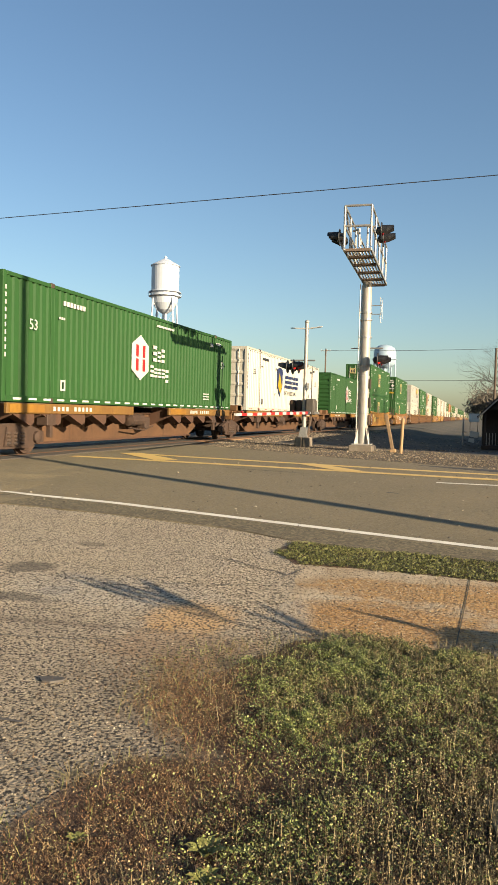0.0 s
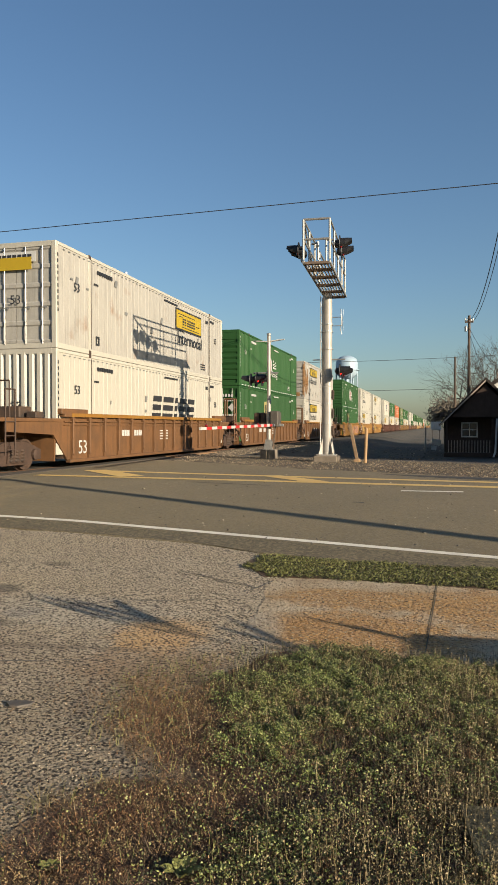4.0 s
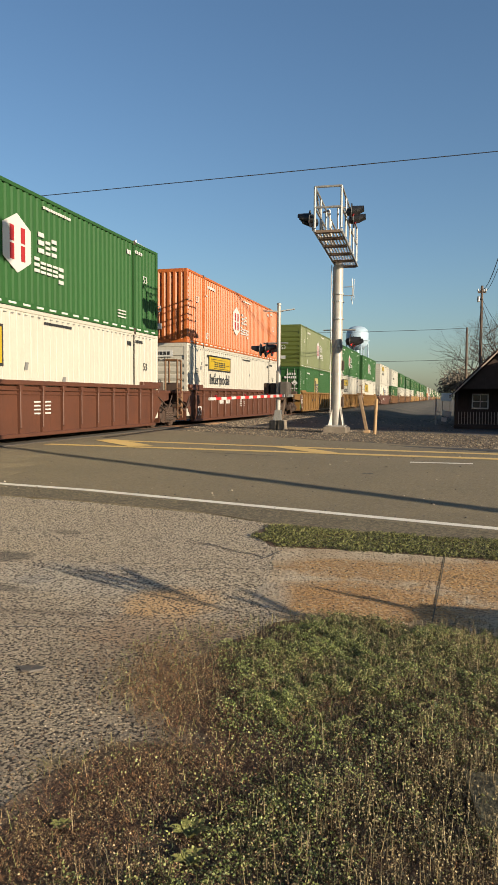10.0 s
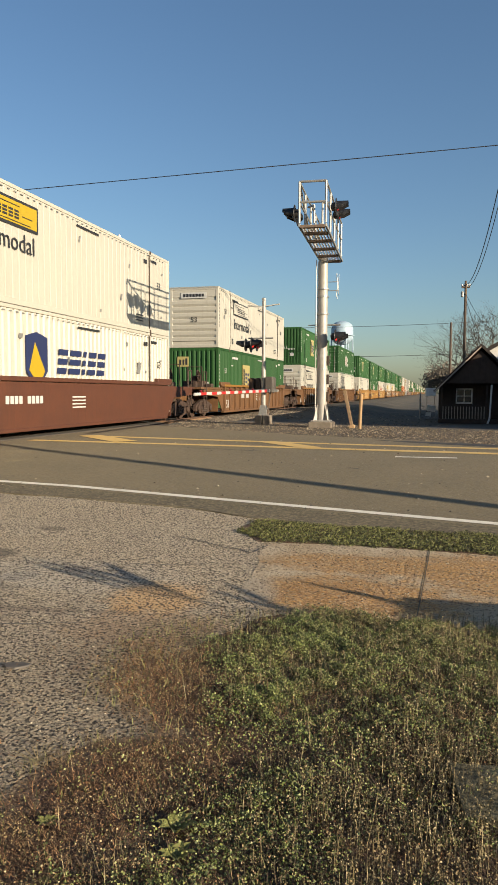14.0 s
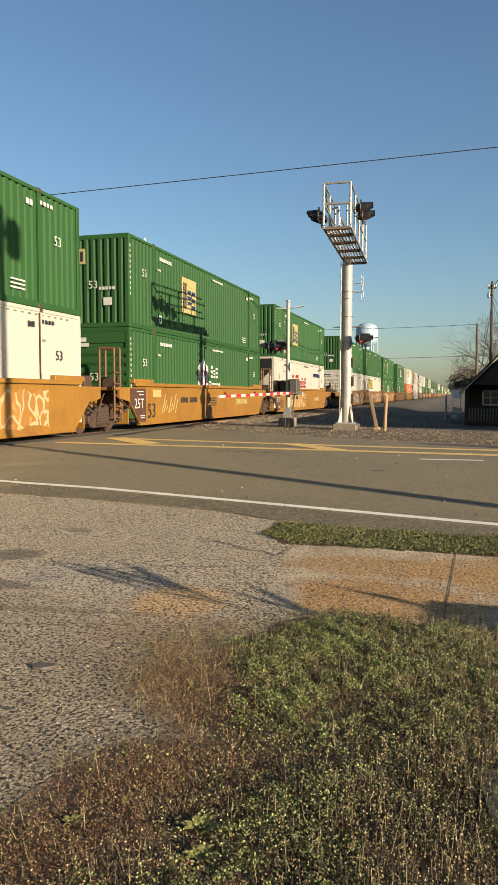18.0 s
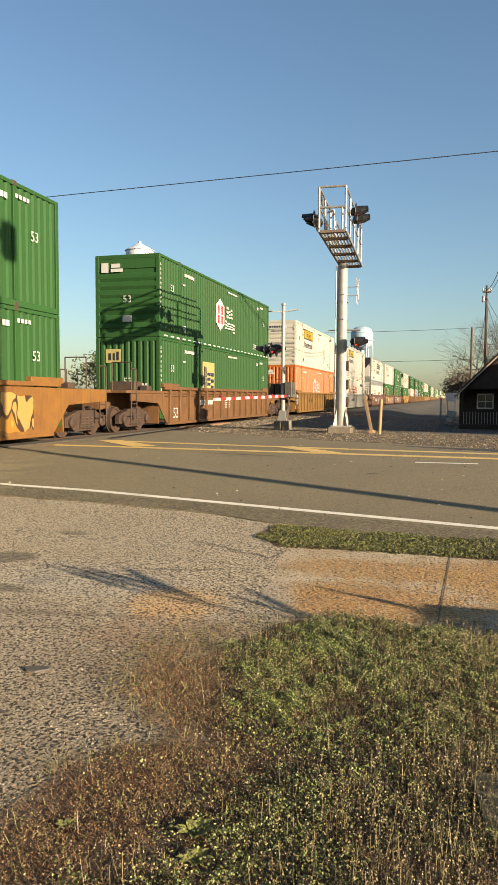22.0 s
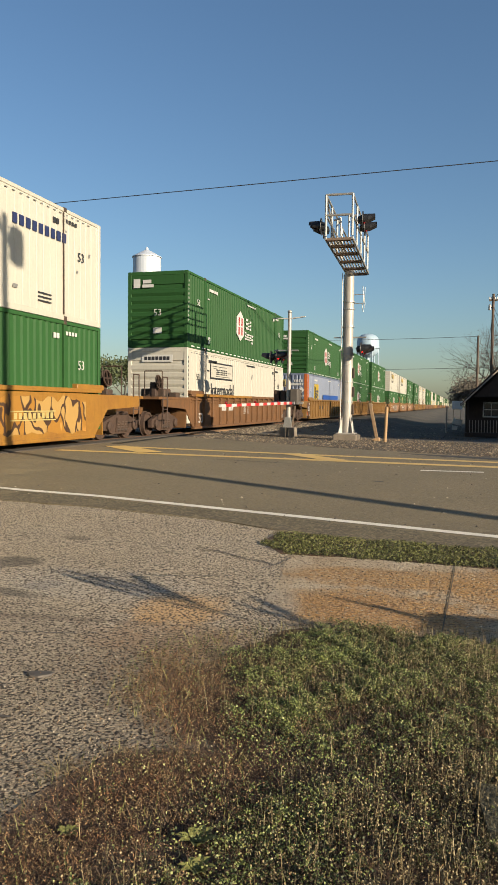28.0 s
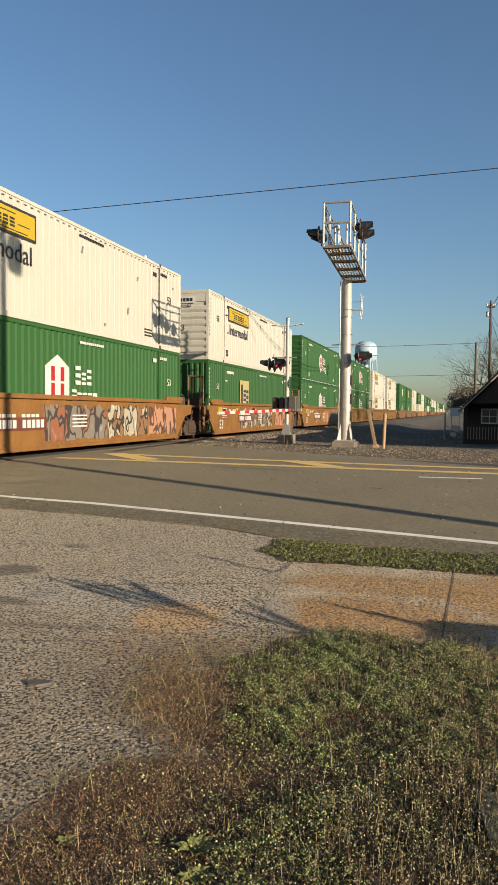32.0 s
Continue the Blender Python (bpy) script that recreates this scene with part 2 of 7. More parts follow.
def spray(name, fill, line, other, scale, seed):
    """Spray-painted puffy shapes: dark outlines round fills of two colours."""
    m = bpy.data.materials.new(name)
    m.use_nodes = True
    n, l = m.node_tree.nodes, m.node_tree.links
    tc = n.new("ShaderNodeTexCoord")
    mp = n.new("ShaderNodeMapping")
    mp.inputs["Location"].default_value, mp.inputs["Scale"].default_value = (seed, seed * 1.7, seed * 0.6), (1.0, 1.0, 0.62)
    l.new(tc.outputs["Object"], mp.inputs["Vector"])
    warp = n.new("ShaderNodeTexNoise")
    warp.inputs["Scale"].default_value, warp.inputs["Detail"].default_value = 2.2, 1.0
    l.new(mp.outputs["Vector"], warp.inputs["Vector"])
    bend = n.new("ShaderNodeVectorMath")
    bend.operation = "MULTIPLY_ADD"
    bend.inputs[1].default_value = (0.9, 0.9, 0.9)
    l.new(warp.outputs["Color"], bend.inputs[0])
    l.new(mp.outputs["Vector"], bend.inputs[2])
    cells = []
    for feature in ("DISTANCE_TO_EDGE", "F1"):
        v = n.new("ShaderNodeTexVoronoi")
        v.feature = feature
        v.inputs["Scale"].default_value = scale * 2.6
        l.new(bend.outputs["Vector"], v.inputs["Vector"])
        cells.append(v)
    pick = n.new("ShaderNodeSeparateColor")
    l.new(cells[1].outputs["Color"], pick.inputs["Color"])

    def step(value, lo, hi):
        r = n.new("ShaderNodeMapRange")
        r.inputs["From Min"].default_value, r.inputs["From Max"].default_value = lo, hi
        l.new(value, r.inputs["Value"])
        return r.outputs["Result"]

    def over(a, c, fac):
        x = n.new("ShaderNodeMix")
        x.data_type = "RGBA"
        l.new(fac, x.inputs["Factor"])
        for slot, val in ((6, a), (7, c)):
            if isinstance(val, tuple):
                x.inputs[slot].default_value = (*val, 1)
            else:
                l.new(val, x.inputs[slot])
        return x.outputs[2]

    col = over(fill, other, step(pick.outputs["Red"], 0.52, 0.56))
    col = over(col, tuple(min(1.0, 1.5 * c + 0.02) for c in fill), step(cells[1].outputs["Distance"], 0.20, 0.10))
    col = over(col, line, step(cells[0].outputs["Distance"], 0.085, 0.055))
    l.new(col, n["Principled BSDF"].inputs["Base Color"])
    n["Principled BSDF"].inputs["Roughness"].default_value = 0.6
    return m


GRAFFITI = [
    spray("silver and black spray paint", (0.272, 0.245, 0.184), (0.024, 0.020, 0.017), (0.163, 0.088, 0.041), 0.9, 1.3),
    spray("pink and yellow spray paint", (0.300, 0.150, 0.090), (0.060, 0.035, 0.025), (0.245, 0.125, 0.020), 0.5, 4.1),
    spray("pale outline spray paint", (0.245, 0.116, 0.024), (0.340, 0.272, 0.150), (0.272, 0.129, 0.027), 0.7, 7.7),
    spray("grey and brown spray paint", (0.136, 0.116, 0.095), (0.034, 0.027, 0.024), (0.177, 0.068, 0.034), 0.7, 11.0),
    spray("dark outline spray paint", (0.245, 0.116, 0.015), (0.041, 0.020, 0.010), (0.299, 0.184, 0.054), 0.6, 5.2),
]
SPINE_RUST = material("dark rusty spine steel", (0.079, 0.037, 0.020), 0.75, second=(0.043, 0.023, 0.014), scale=2.0, mix=0.8, streak=0.5, fine=10, grain=0.2, bump=0.004, bump_scale=25)
GALV = material("galvanised steel", (0.345, 0.338, 0.317), 0.45, 0.55, second=(0.248, 0.241, 0.227), scale=14, mix=0.6, fine=120, grain=0.15, bump=0.001)
POST_WHITE = material("weathered aluminium paint", (0.359, 0.338, 0.304), 0.5, 0.2, second=(0.248, 0.221, 0.187), scale=3, mix=0.6, streak=0.35)
SIGNAL_BLACK = material("black signal housing paint", (0.012, 0.012, 0.013), 0.5, scale=8)
LENS_RED = material("dark red signal lens", (0.20, 0.008, 0.012), 0.12, scale=20)
LENS_LIT = material("lit red signal lens", (0.9, 0.03, 0.02), 0.2, glow=0.7, grain=0)
STRIPE_RED = material("red reflective stripe", (0.413, 0.022, 0.022), 0.45, scale=5)
STRIPE_WHITE = material("white reflective stripe", (0.455, 0.443, 0.419), 0.45, scale=5)
PANEL_GREY = material("oily dark crossing panel", (0.085, 0.070, 0.055), 0.85, second=(0.05, 0.041, 0.033), scale=3, mix=0.9, bump=0.006, bump_scale=50)
WOOD = material("bare weathered timber", (0.247, 0.165, 0.090), 0.8, second=(0.150, 0.098, 0.060), scale=7, mix=0.8, streak=0.6, bump=0.004)
POST_ORANGE = material("faded orange marker post", (0.34, 0.215, 0.105), 0.7, second=(0.27, 0.17, 0.09), scale=6)
POLE_WOOD = material("creosoted pole timber", (0.12, 0.085, 0.06), 0.9, second=(0.07, 0.05, 0.04), scale=5, mix=0.8, streak=0.5, bump=0.006)
CABLE = material("black cable", (0.02, 0.02, 0.022), 0.6)
TANK_WHITE = material("white tank paint", (0.450, 0.488, 0.540), 0.45, second=(0.360, 0.390, 0.435), scale=0.25, mix=0.4, streak=0.2)
TANK_BLUE = material("pale blue tank paint", (0.300, 0.390, 0.465), 0.45, second=(0.255, 0.330, 0.390), scale=0.2, mix=0.4)
SHED_WALL = material("dark brown stained boards", (0.060, 0.042, 0.033), 0.8, second=(0.036, 0.026, 0.021), scale=4, mix=0.8, streak=0.4)
SHED_ROOF = material("dark asphalt shingles", (0.034, 0.029, 0.027), 0.9, second=(0.055, 0.045, 0.038), scale=9, mix=0.8, bump=0.01)
TRIM_WHITE = material("white trim paint", (0.62, 0.61, 0.57), 0.6, second=(0.45, 0.43, 0.4), scale=6)
GLASS = material("dark window glass", (0.03, 0.035, 0.04), 0.08, grain=0)
BARK = material("grey bark", (0.083, 0.064, 0.049), 0.9, second=(0.049, 0.038, 0.030), scale=9, mix=0.8, bump=0.01)
EVERGREEN = material("dark evergreen needles", (0.12, 0.10, 0.075), 0.8, second=(0.07, 0.06, 0.045), scale=1.5, mix=0.9)
LEAF = material("tree leaves", (0.056, 0.071, 0.021), 0.7, second=(0.022, 0.038, 0.011), scale=1.0, mix=0.8)
FAR_WOOD = material("hazy far woods", (0.105, 0.112, 0.090), 0.9, second=(0.075, 0.083, 0.068), scale=0.08, mix=0.8)
for dull in (SHED_WALL, SHED_ROOF):
    dull.node_tree.nodes["Principled BSDF"].inputs["Specular IOR Level"].default_value = 0.15


# ---- ground ----
def ease(a, b, x):
    u = min(1.0, max(0.0, (x - a) / (b - a)))
    return u * u * (3 - 2 * u)


def ground_z(x, y):
    """The ground rises gently from the verge to the crossing and the railway bed."""
    return max(0.33 * ease(5, 16, y), 0.33 * ease(-5.5, -9.3, x)) - 0.45 * ease(27, 38, y) * ease(-7, -3, x)


def sheet(name, outline, step, lift, mat, label, category, thick=0.06, wobble=0.0):
    """A paved or worn surface inside an outline of corners, draped on the ground, with a skirt at its rim."""
    xs, ys = [p[0] for p in outline], [p[1] for p in outline]
    rim = []
    rnd = random.Random(len(name))
    for a, b in zip(outline, outline[1:] + outline[:1]):
        k = max(1, int(math.dist(a, b) / step))
        for i in range(k):
            w = wobble if i else wobble * 0.5
            rim.append((a[0] + (b[0] - a[0]) * i / k + rnd.uniform(-w, w), a[1] + (b[1] - a[1]) * i / k + rnd.uniform(-w, w)))
    bm = bmesh.new()
    vs = [bm.verts.new((x, y, 0)) for x, y in rim]
    bm.faces.new(vs)
    bmesh.ops.triangulate(bm, faces=bm.faces)
    for axis, lo, hi in ((0, min(xs), max(xs)), (1, min(ys), max(ys))):
        k = lo + step
        while k < hi:
            no = (1, 0, 0) if axis == 0 else (0, 1, 0)
            co = (k, 0, 0) if axis == 0 else (0, k, 0)
            bmesh.ops.bisect_plane(bm, geom=bm.verts[:] + bm.edges[:] + bm.faces[:], plane_co=co, plane_no=no)
            k += step * (1 if hi - lo < 60 * step else 4)
    edge = [e for e in bm.edges if e.is_boundary]
    for v in bm.verts:
        v.co.z = ground_z(v.co.x, v.co.y) + lift
    ext = bmesh.ops.extrude_edge_only(bm, edges=edge)
    for v in [g for g in ext["geom"] if isinstance(g, bmesh.types.BMVert)]:
        v.co.z -= thick
    bmesh.ops.recalc_face_normals(bm, faces=bm.faces)
    me = bpy.data.meshes.new(name)
    bm.to_mesh(me)
    bm.free()
    me.materials.append(mat)
    return tagged(new(name, me), label, category, "", "structure")


def strip(name, a, b, width, lift, mat, label, category, wear=0.0):
    """A painted line from a to b on the road."""
    s = Shape()
    a, b = Vector((*a, 0)), Vector((*b, 0))
    d = (b - a).normalized()
    side = Vector((-d.y, d.x, 0)) * width / 2
    k = max(2, int((b - a).length / 0.6))
    rows = []
    for i in range(k + 1):
        p = a.lerp(b, i / k)
        for q in (p - side, p + side):
            rows.append((q.x, q.y, ground_z(q.x, q.y) + lift))
    faces = [(2 * i, 2 * i + 1, 2 * i + 3, 2 * i + 2) for i in range(k)]
    s.add(rows, faces)
    me = s.mesh(name, mat)
    bm = bmesh.new()
    bm.from_mesh(me)
    if bm.faces[:] and sum(f.normal.z for f in bm.faces) < 0:
        bmesh.ops.reverse_faces(bm, faces=bm.faces[:])
    bm.to_mesh(me)
    bm.free()
    return tagged(new(name, me), label, category, "", "structure")


DIRT = material("dark gravelly ground", (0.075, 0.064, 0.049), 0.95, second=(0.041, 0.036, 0.030), scale=0.8, mix=0.8, fine=35, grain=0.5, bump=0.02, bump_scale=30, space="Object", third=(0.120, 0.098, 0.068), third_scale=0.15, third_at=0.6)
ROAD = material("worn road asphalt", (0.1819, 0.1420, 0.0780), 0.85, second=(0.1465, 0.1153, 0.0639), scale=0.7, mix=0.8, fine=90, grain=0.3, bump=0.006, bump_scale=120, chips=((0.0887, 0.0754, 0.0520), (0.2396, 0.1997, 0.1262)), chip_scale=38.0, chip_mix=0.5, third=(0.2085, 0.1615, 0.0891), third_scale=0.25, third_at=0.55)
SHOULDER = material("dark gritty asphalt", (0.1350, 0.1078, 0.0607), 0.9, second=(0.0950, 0.0755, 0.0423), scale=2.0, mix=0.9, fine=70, grain=0.4, bump=0.010, bump_scale=60, chips=((0.0600, 0.0441, 0.0276), (0.2400, 0.1911, 0.1104)), chip_scale=34.0, chip_mix=0.7)
SAND = (0.27, 0.212, 0.138)
APRON = material("coarse old asphalt", (0.56, 0.455, 0.31), 0.92, second=(0.47, 0.38, 0.26), scale=1.1, mix=0.9, fine=120, grain=0.3, bump=0.009, bump_scale=80, chips=((0.26, 0.205, 0.145), (0.62, 0.52, 0.38)), chip_scale=58.0, gap=(0.045, 0.034, 0.024), gap_mix=0.3, pores=(48.0, 0.515, 0.56, (0.026, 0.019, 0.013), 1.0), fourth=(0.40, 0.30, 0.20), fourth_scale=0.45, fourth_at=0.66, third=(0.50, 0.42, 0.31), third_scale=0.9, third_at=0.55,
                 zones=((-3.0, 5.45, 0.95, 0.5, 0, (0.46, 0.42, 0.35), 0.4), (-2.9, 4.05, 1.0, 0.75, 0, (0.27, 0.215, 0.15), 0.5), (-2.9, 2.9, 0.9, 0.9, 0, (0.30, 0.24, 0.165), 0.5), (-1.75, 3.4, 0.62, 1.35, 4, SAND, 0.72), (-1.75, 4.35, 0.62, 0.36, 0, (0.34, 0.22, 0.13), 0.5), (-1.98, 5.0, 0.36, 0.44, 0, (0.55, 0.32, 0.12), 0.72),
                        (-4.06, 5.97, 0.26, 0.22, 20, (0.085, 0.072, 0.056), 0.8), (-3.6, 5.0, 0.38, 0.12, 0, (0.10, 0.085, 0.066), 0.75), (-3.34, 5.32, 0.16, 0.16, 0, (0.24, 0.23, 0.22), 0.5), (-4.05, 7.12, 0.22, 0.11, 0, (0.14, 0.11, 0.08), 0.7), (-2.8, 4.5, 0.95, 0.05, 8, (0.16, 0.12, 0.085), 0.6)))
SLAB = material("stained exposed aggregate concrete", (0.39, 0.305, 0.20), 0.92, second=(0.33, 0.245, 0.15), scale=2.4, mix=0.9, fine=110, grain=0.25, bump=0.014, bump_scale=90, chips=((0.20, 0.085, 0.028), (0.62, 0.37, 0.13)), chip_scale=32.0, gap=(0.06, 0.030, 0.014), gap_mix=0.6, pores=(40.0, 0.56, 0.61, (0.07, 0.036, 0.016), 0.75), third=(0.47, 0.39, 0.28), third_scale=1.3, third_at=0.56,
                coarse=((-0.55, 5.38, 0.78, 0.58, -10), (-0.6, 6.4, 0.85, 0.34, 0), (0.85, 6.25, 1.1, 0.75, -8)),
                zones=((-0.55, 5.38, 0.80, 0.60, -10, (0.44, 0.225, 0.060), 0.55), (-0.6, 6.4, 0.9, 0.36, 0, (0.42, 0.23, 0.070), 0.5), (0.85, 6.25, 1.1, 0.75, -8, (0.44, 0.24, 0.072), 0.55), (-1.4, 5.3, 0.26, 0.50, 10, (0.37, 0.335, 0.27), 0.6)))
SOIL = material("dry brown soil", (0.165, 0.095, 0.054), 0.97, second=(0.065, 0.037, 0.022), pores=(55.0, 0.55, 0.62, (0.03, 0.018, 0.011), 0.7), scale=3.5, mix=0.9, fine=60, grain=0.6, bump=0.03, bump_scale=45, third=(0.16, 0.115, 0.075), third_scale=1.7, third_at=0.60,
                zones=((-1.85, 3.5, 0.52, 1.2, 4, SAND, 0.85), (-1.45, 2.98, 0.40, 0.13, 0, SAND, 0.9), (-1.85, 2.5, 0.30, 0.9, 0, SAND, 0.85)))
BALLAST = material("crushed stone ballast", (0.188, 0.150, 0.116), 0.95, second=(0.090, 0.075, 0.064), scale=9, mix=0.9, fine=30, grain=0.5, bump=0.04, bump_scale=14)
OIL_JOINT = material("earth-filled joint", (0.075, 0.053, 0.034), 0.9, second=(0.120, 0.090, 0.045), scale=8, mix=0.9)
PATCH = material("near-black road surface", (0.026, 0.024, 0.022), 0.8, second=(0.045, 0.039, 0.034), scale=3, mix=0.8, fine=60, grain=0.3)
LINE_WHITE = material("worn white road paint", (0.7284, 0.6821, 0.5785), 0.7, second=(0.5136, 0.4622, 0.3809), scale=3, mix=0.7, fine=40, grain=0.12)
LINE_YELLOW = material("worn yellow road paint", (0.635, 0.414, 0.110), 0.7, second=(0.552, 0.386, 0.173), scale=3, mix=0.7, fine=40, grain=0.12)
RAIL_STEEL = material("rusty rail steel", (0.16, 0.085, 0.05), 0.6, 0.4, second=(0.09, 0.05, 0.035), scale=6, mix=0.8)
TIE = material("old oak railway tie", (0.11, 0.075, 0.05), 0.9, second=(0.06, 0.045, 0.035), scale=6, mix=0.8, bump=0.01)


def build_ground():
    xs = [-3000, -1200, -500, -200, -90, -45, -28, -20, -16] + [-14 + 0.5 * i for i in range(33)] + [4, 7, 12, 25, 60, 200, 600, 1500, 3000]
    ys = [-600, -200, -60, -20, -6] + [-2 + 0.5 * i for i in range(45)] + [21 + 2 * i for i in range(12)] + [50, 70, 110, 200, 400, 900, 1800, 4000]
    s = Shape()
    vs = [(x, y, ground_z(x, y) - 0.02) for y in ys for x in xs]
    m = len(xs)
    s.add(vs, [(j * m + i, j * m + i + 1, (j + 1) * m + i + 1, (j + 1) * m + i) for j in range(len(ys) - 1) for i in range(m - 1)])
    tagged(new("ground", s.mesh("ground", DIRT, True)), "dark gravelly ground reaching to the horizon", "ground", "", "structure")


build_ground()
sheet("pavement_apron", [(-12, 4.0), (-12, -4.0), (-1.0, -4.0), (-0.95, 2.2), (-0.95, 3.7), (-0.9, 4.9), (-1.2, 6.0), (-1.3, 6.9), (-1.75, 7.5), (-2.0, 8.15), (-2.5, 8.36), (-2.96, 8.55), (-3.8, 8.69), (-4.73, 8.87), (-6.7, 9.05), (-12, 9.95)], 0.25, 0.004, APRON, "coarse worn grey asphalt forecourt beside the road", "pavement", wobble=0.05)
sheet("road", [(-40, 13.0), (-12, 9.95), (-6.7, 9.05), (-4.73, 8.87), (-3.8, 8.69), (-2.96, 8.55), (-2.5, 8.36), (-2.0, 8.15), (-1.2, 7.98), (0.0, 7.86), (4.6, 7.0), (9, 6.0), (40, 0.2), (60, 2), (60, 10), (9, 14.0), (1.05, 18.0), (-1.43, 19.2), (-3.7, 20.2), (-6.2, 22.0), (-9.6, 24.2), (-14.5, 26.8), (-40, 30)], 0.8, 0.012, ROAD, "worn grey asphalt road over the railway crossing", "road", wobble=0.02)
sheet("road_shoulder", [(-12, 9.97), (-6.7, 9.07), (-4.73, 8.89), (-3.8, 8.71), (-2.96, 8.57), (-2.5, 8.38), (-2.0, 8.17), (-1.2, 8.0), (0.0, 7.88), (4.6, 7.02), (9, 6.02), (9.4, 6.44), (0.5, 8.32), (-3.3, 9.17), (-5.2, 9.58), (-7.3, 9.84), (-12, 10.2)], 0.4, 0.015, SHOULDER, "dark gritty asphalt strip outside the edge line", "road shoulder", 0.01, 0.03)
sheet("pavement_slab", [(-1.62, 7.0), (-1.48, 6.1), (-1.40, 5.2), (-1.1, 4.82), (-0.08, 4.78), (8.5, 3.0), (8.8, 5.9), (0.0, 7.14), (-0.8, 7.16)], 0.16, 0.0068, SLAB, "brown-stained exposed aggregate concrete slab", "pavement", 0.03, 0.025)
strip("slab_joint", (-0.005, 7.14), (-0.09, 4.8), 0.010, 0.0105, OIL_JOINT, "dark earthy joint in the concrete slab", "joint")
strip("slab_joint", (-0.03, 6.35), (4.5, 5.5), 0.009, 0.0105, OIL_JOINT, "dark earthy joint in the concrete slab", "joint")
sheet("verge", [(-2.05, 7.6), (-1.72, 7.05), (-0.8, 7.1), (0.0, 7.06), (4.6, 6.6), (9.0, 5.6), (9.0, 6.0), (4.6, 7.0), (0.0, 7.86), (-1.2, 7.98), (-1.95, 8.12)], 0.5, 0.009, SOIL, "earth verge under short grass along the road", "verge", wobble=0.03)
sheet("soil_bed", [(-1.62, 1.2), (-1.58, 2.2), (-1.42, 2.8), (-1.18, 3.0), (-1.36, 3.3), (-1.5, 3.7), (-1.38, 4.1), (-1.2, 4.5), (-1.0, 4.83), (-0.1, 4.85), (7.5, 3.2), (7.5, -4.0), (-1.62, -4.0)], 0.16, 0.008, SOIL, "dry brown soil under low weeds", "soil", 0.01, 0.06)
for near, far in (((-14.0, 10.45), (-7.3, 9.97)), ((-7.3, 9.97), (-5.2, 9.71)), ((-5.2, 9.71), (-3.3, 9.30))):
    strip("road_line", near, far, 0.14, 0.018, LINE_WHITE, "worn white edge line of the road", "road marking")
strip("road_line", (-3.3, 9.30), (9.5, 6.55), 0.14, 0.018, LINE_WHITE, "worn white edge line of the road", "road marking")
for near, far in (((-9.6, 15.92), (-4.3, 15.58)), ((-4.3, 15.58), (0.8, 15.2)), ((0.8, 15.2), (14, 14.1))):
    strip("road_line", near, far, 0.36, 0.018, LINE_YELLOW, "worn yellow median line", "road marking")
for near, far in (((-9.2, 17.95), (-4.74, 17.2)), ((-4.74, 17.2), (-1.3, 16.7)), ((-1.3, 16.7), (14, 14.9))):
    strip("road_line", near, far, 0.36, 0.018, LINE_YELLOW, "worn yellow median line", "road marking")
strip("road_hatch", (-9.1, 18.05), (-7.15, 16.1), 0.62, 0.022, LINE_YELLOW, "yellow diagonal hatch bar in the median", "road marking")
strip("road_hatch", (-3.95, 17.15), (-2.5, 15.5), 0.50, 0.022, LINE_YELLOW, "yellow diagonal hatch bar in the median", "road marking")
strip("road_line", (-0.70, 14.1), (0.45, 14.15), 0.14, 0.018, LINE_WHITE, "worn white lane dash", "road marking")
sheet("asphalt_patch", [(-1.5, 18.6), (-1.0, 18.2), (0.9, 17.2), (2.4, 16.6), (2.6, 17.1), (0.9, 17.9)], 0.5, 0.017, PATCH, "dark patch at the road edge", "road patch", 0.004, 0.04)
strip("road_crack", (-5.2, 14.9), (-3.4, 14.55), 0.05, 0.016, PATCH, "thin dark crack in the road", "crack")
strip("road_crack", (-1.42, 12.35), (-1.22, 12.33), 0.07, 0.016, PATCH, "short dark mark on the road", "crack")

# railway bed, rails and ties
TRACK_X = -11.6
bed = Shape().prism([(-15.0, 0.02), (-14.0, 0.27), (-9.3, 0.27), (-8.3, 0.05)], "y", 27.0, 900)
bed.prism([(-15.0, 0.02), (-14.0, 0.27), (-9.3, 0.27), (-8.3, 0.05)], "y", -90, 9.5)
tagged(new("track_bed", bed.mesh("track_bed", BALLAST)), "crushed stone ballast under the railway", "track bed", "", "structure")


EDGE_TIMBER = material("rusty tan edge timber", (0.26, 0.15, 0.07), 0.85, second=(0.14, 0.08, 0.045), scale=3, mix=0.8, streak=0.4, bump=0.006)


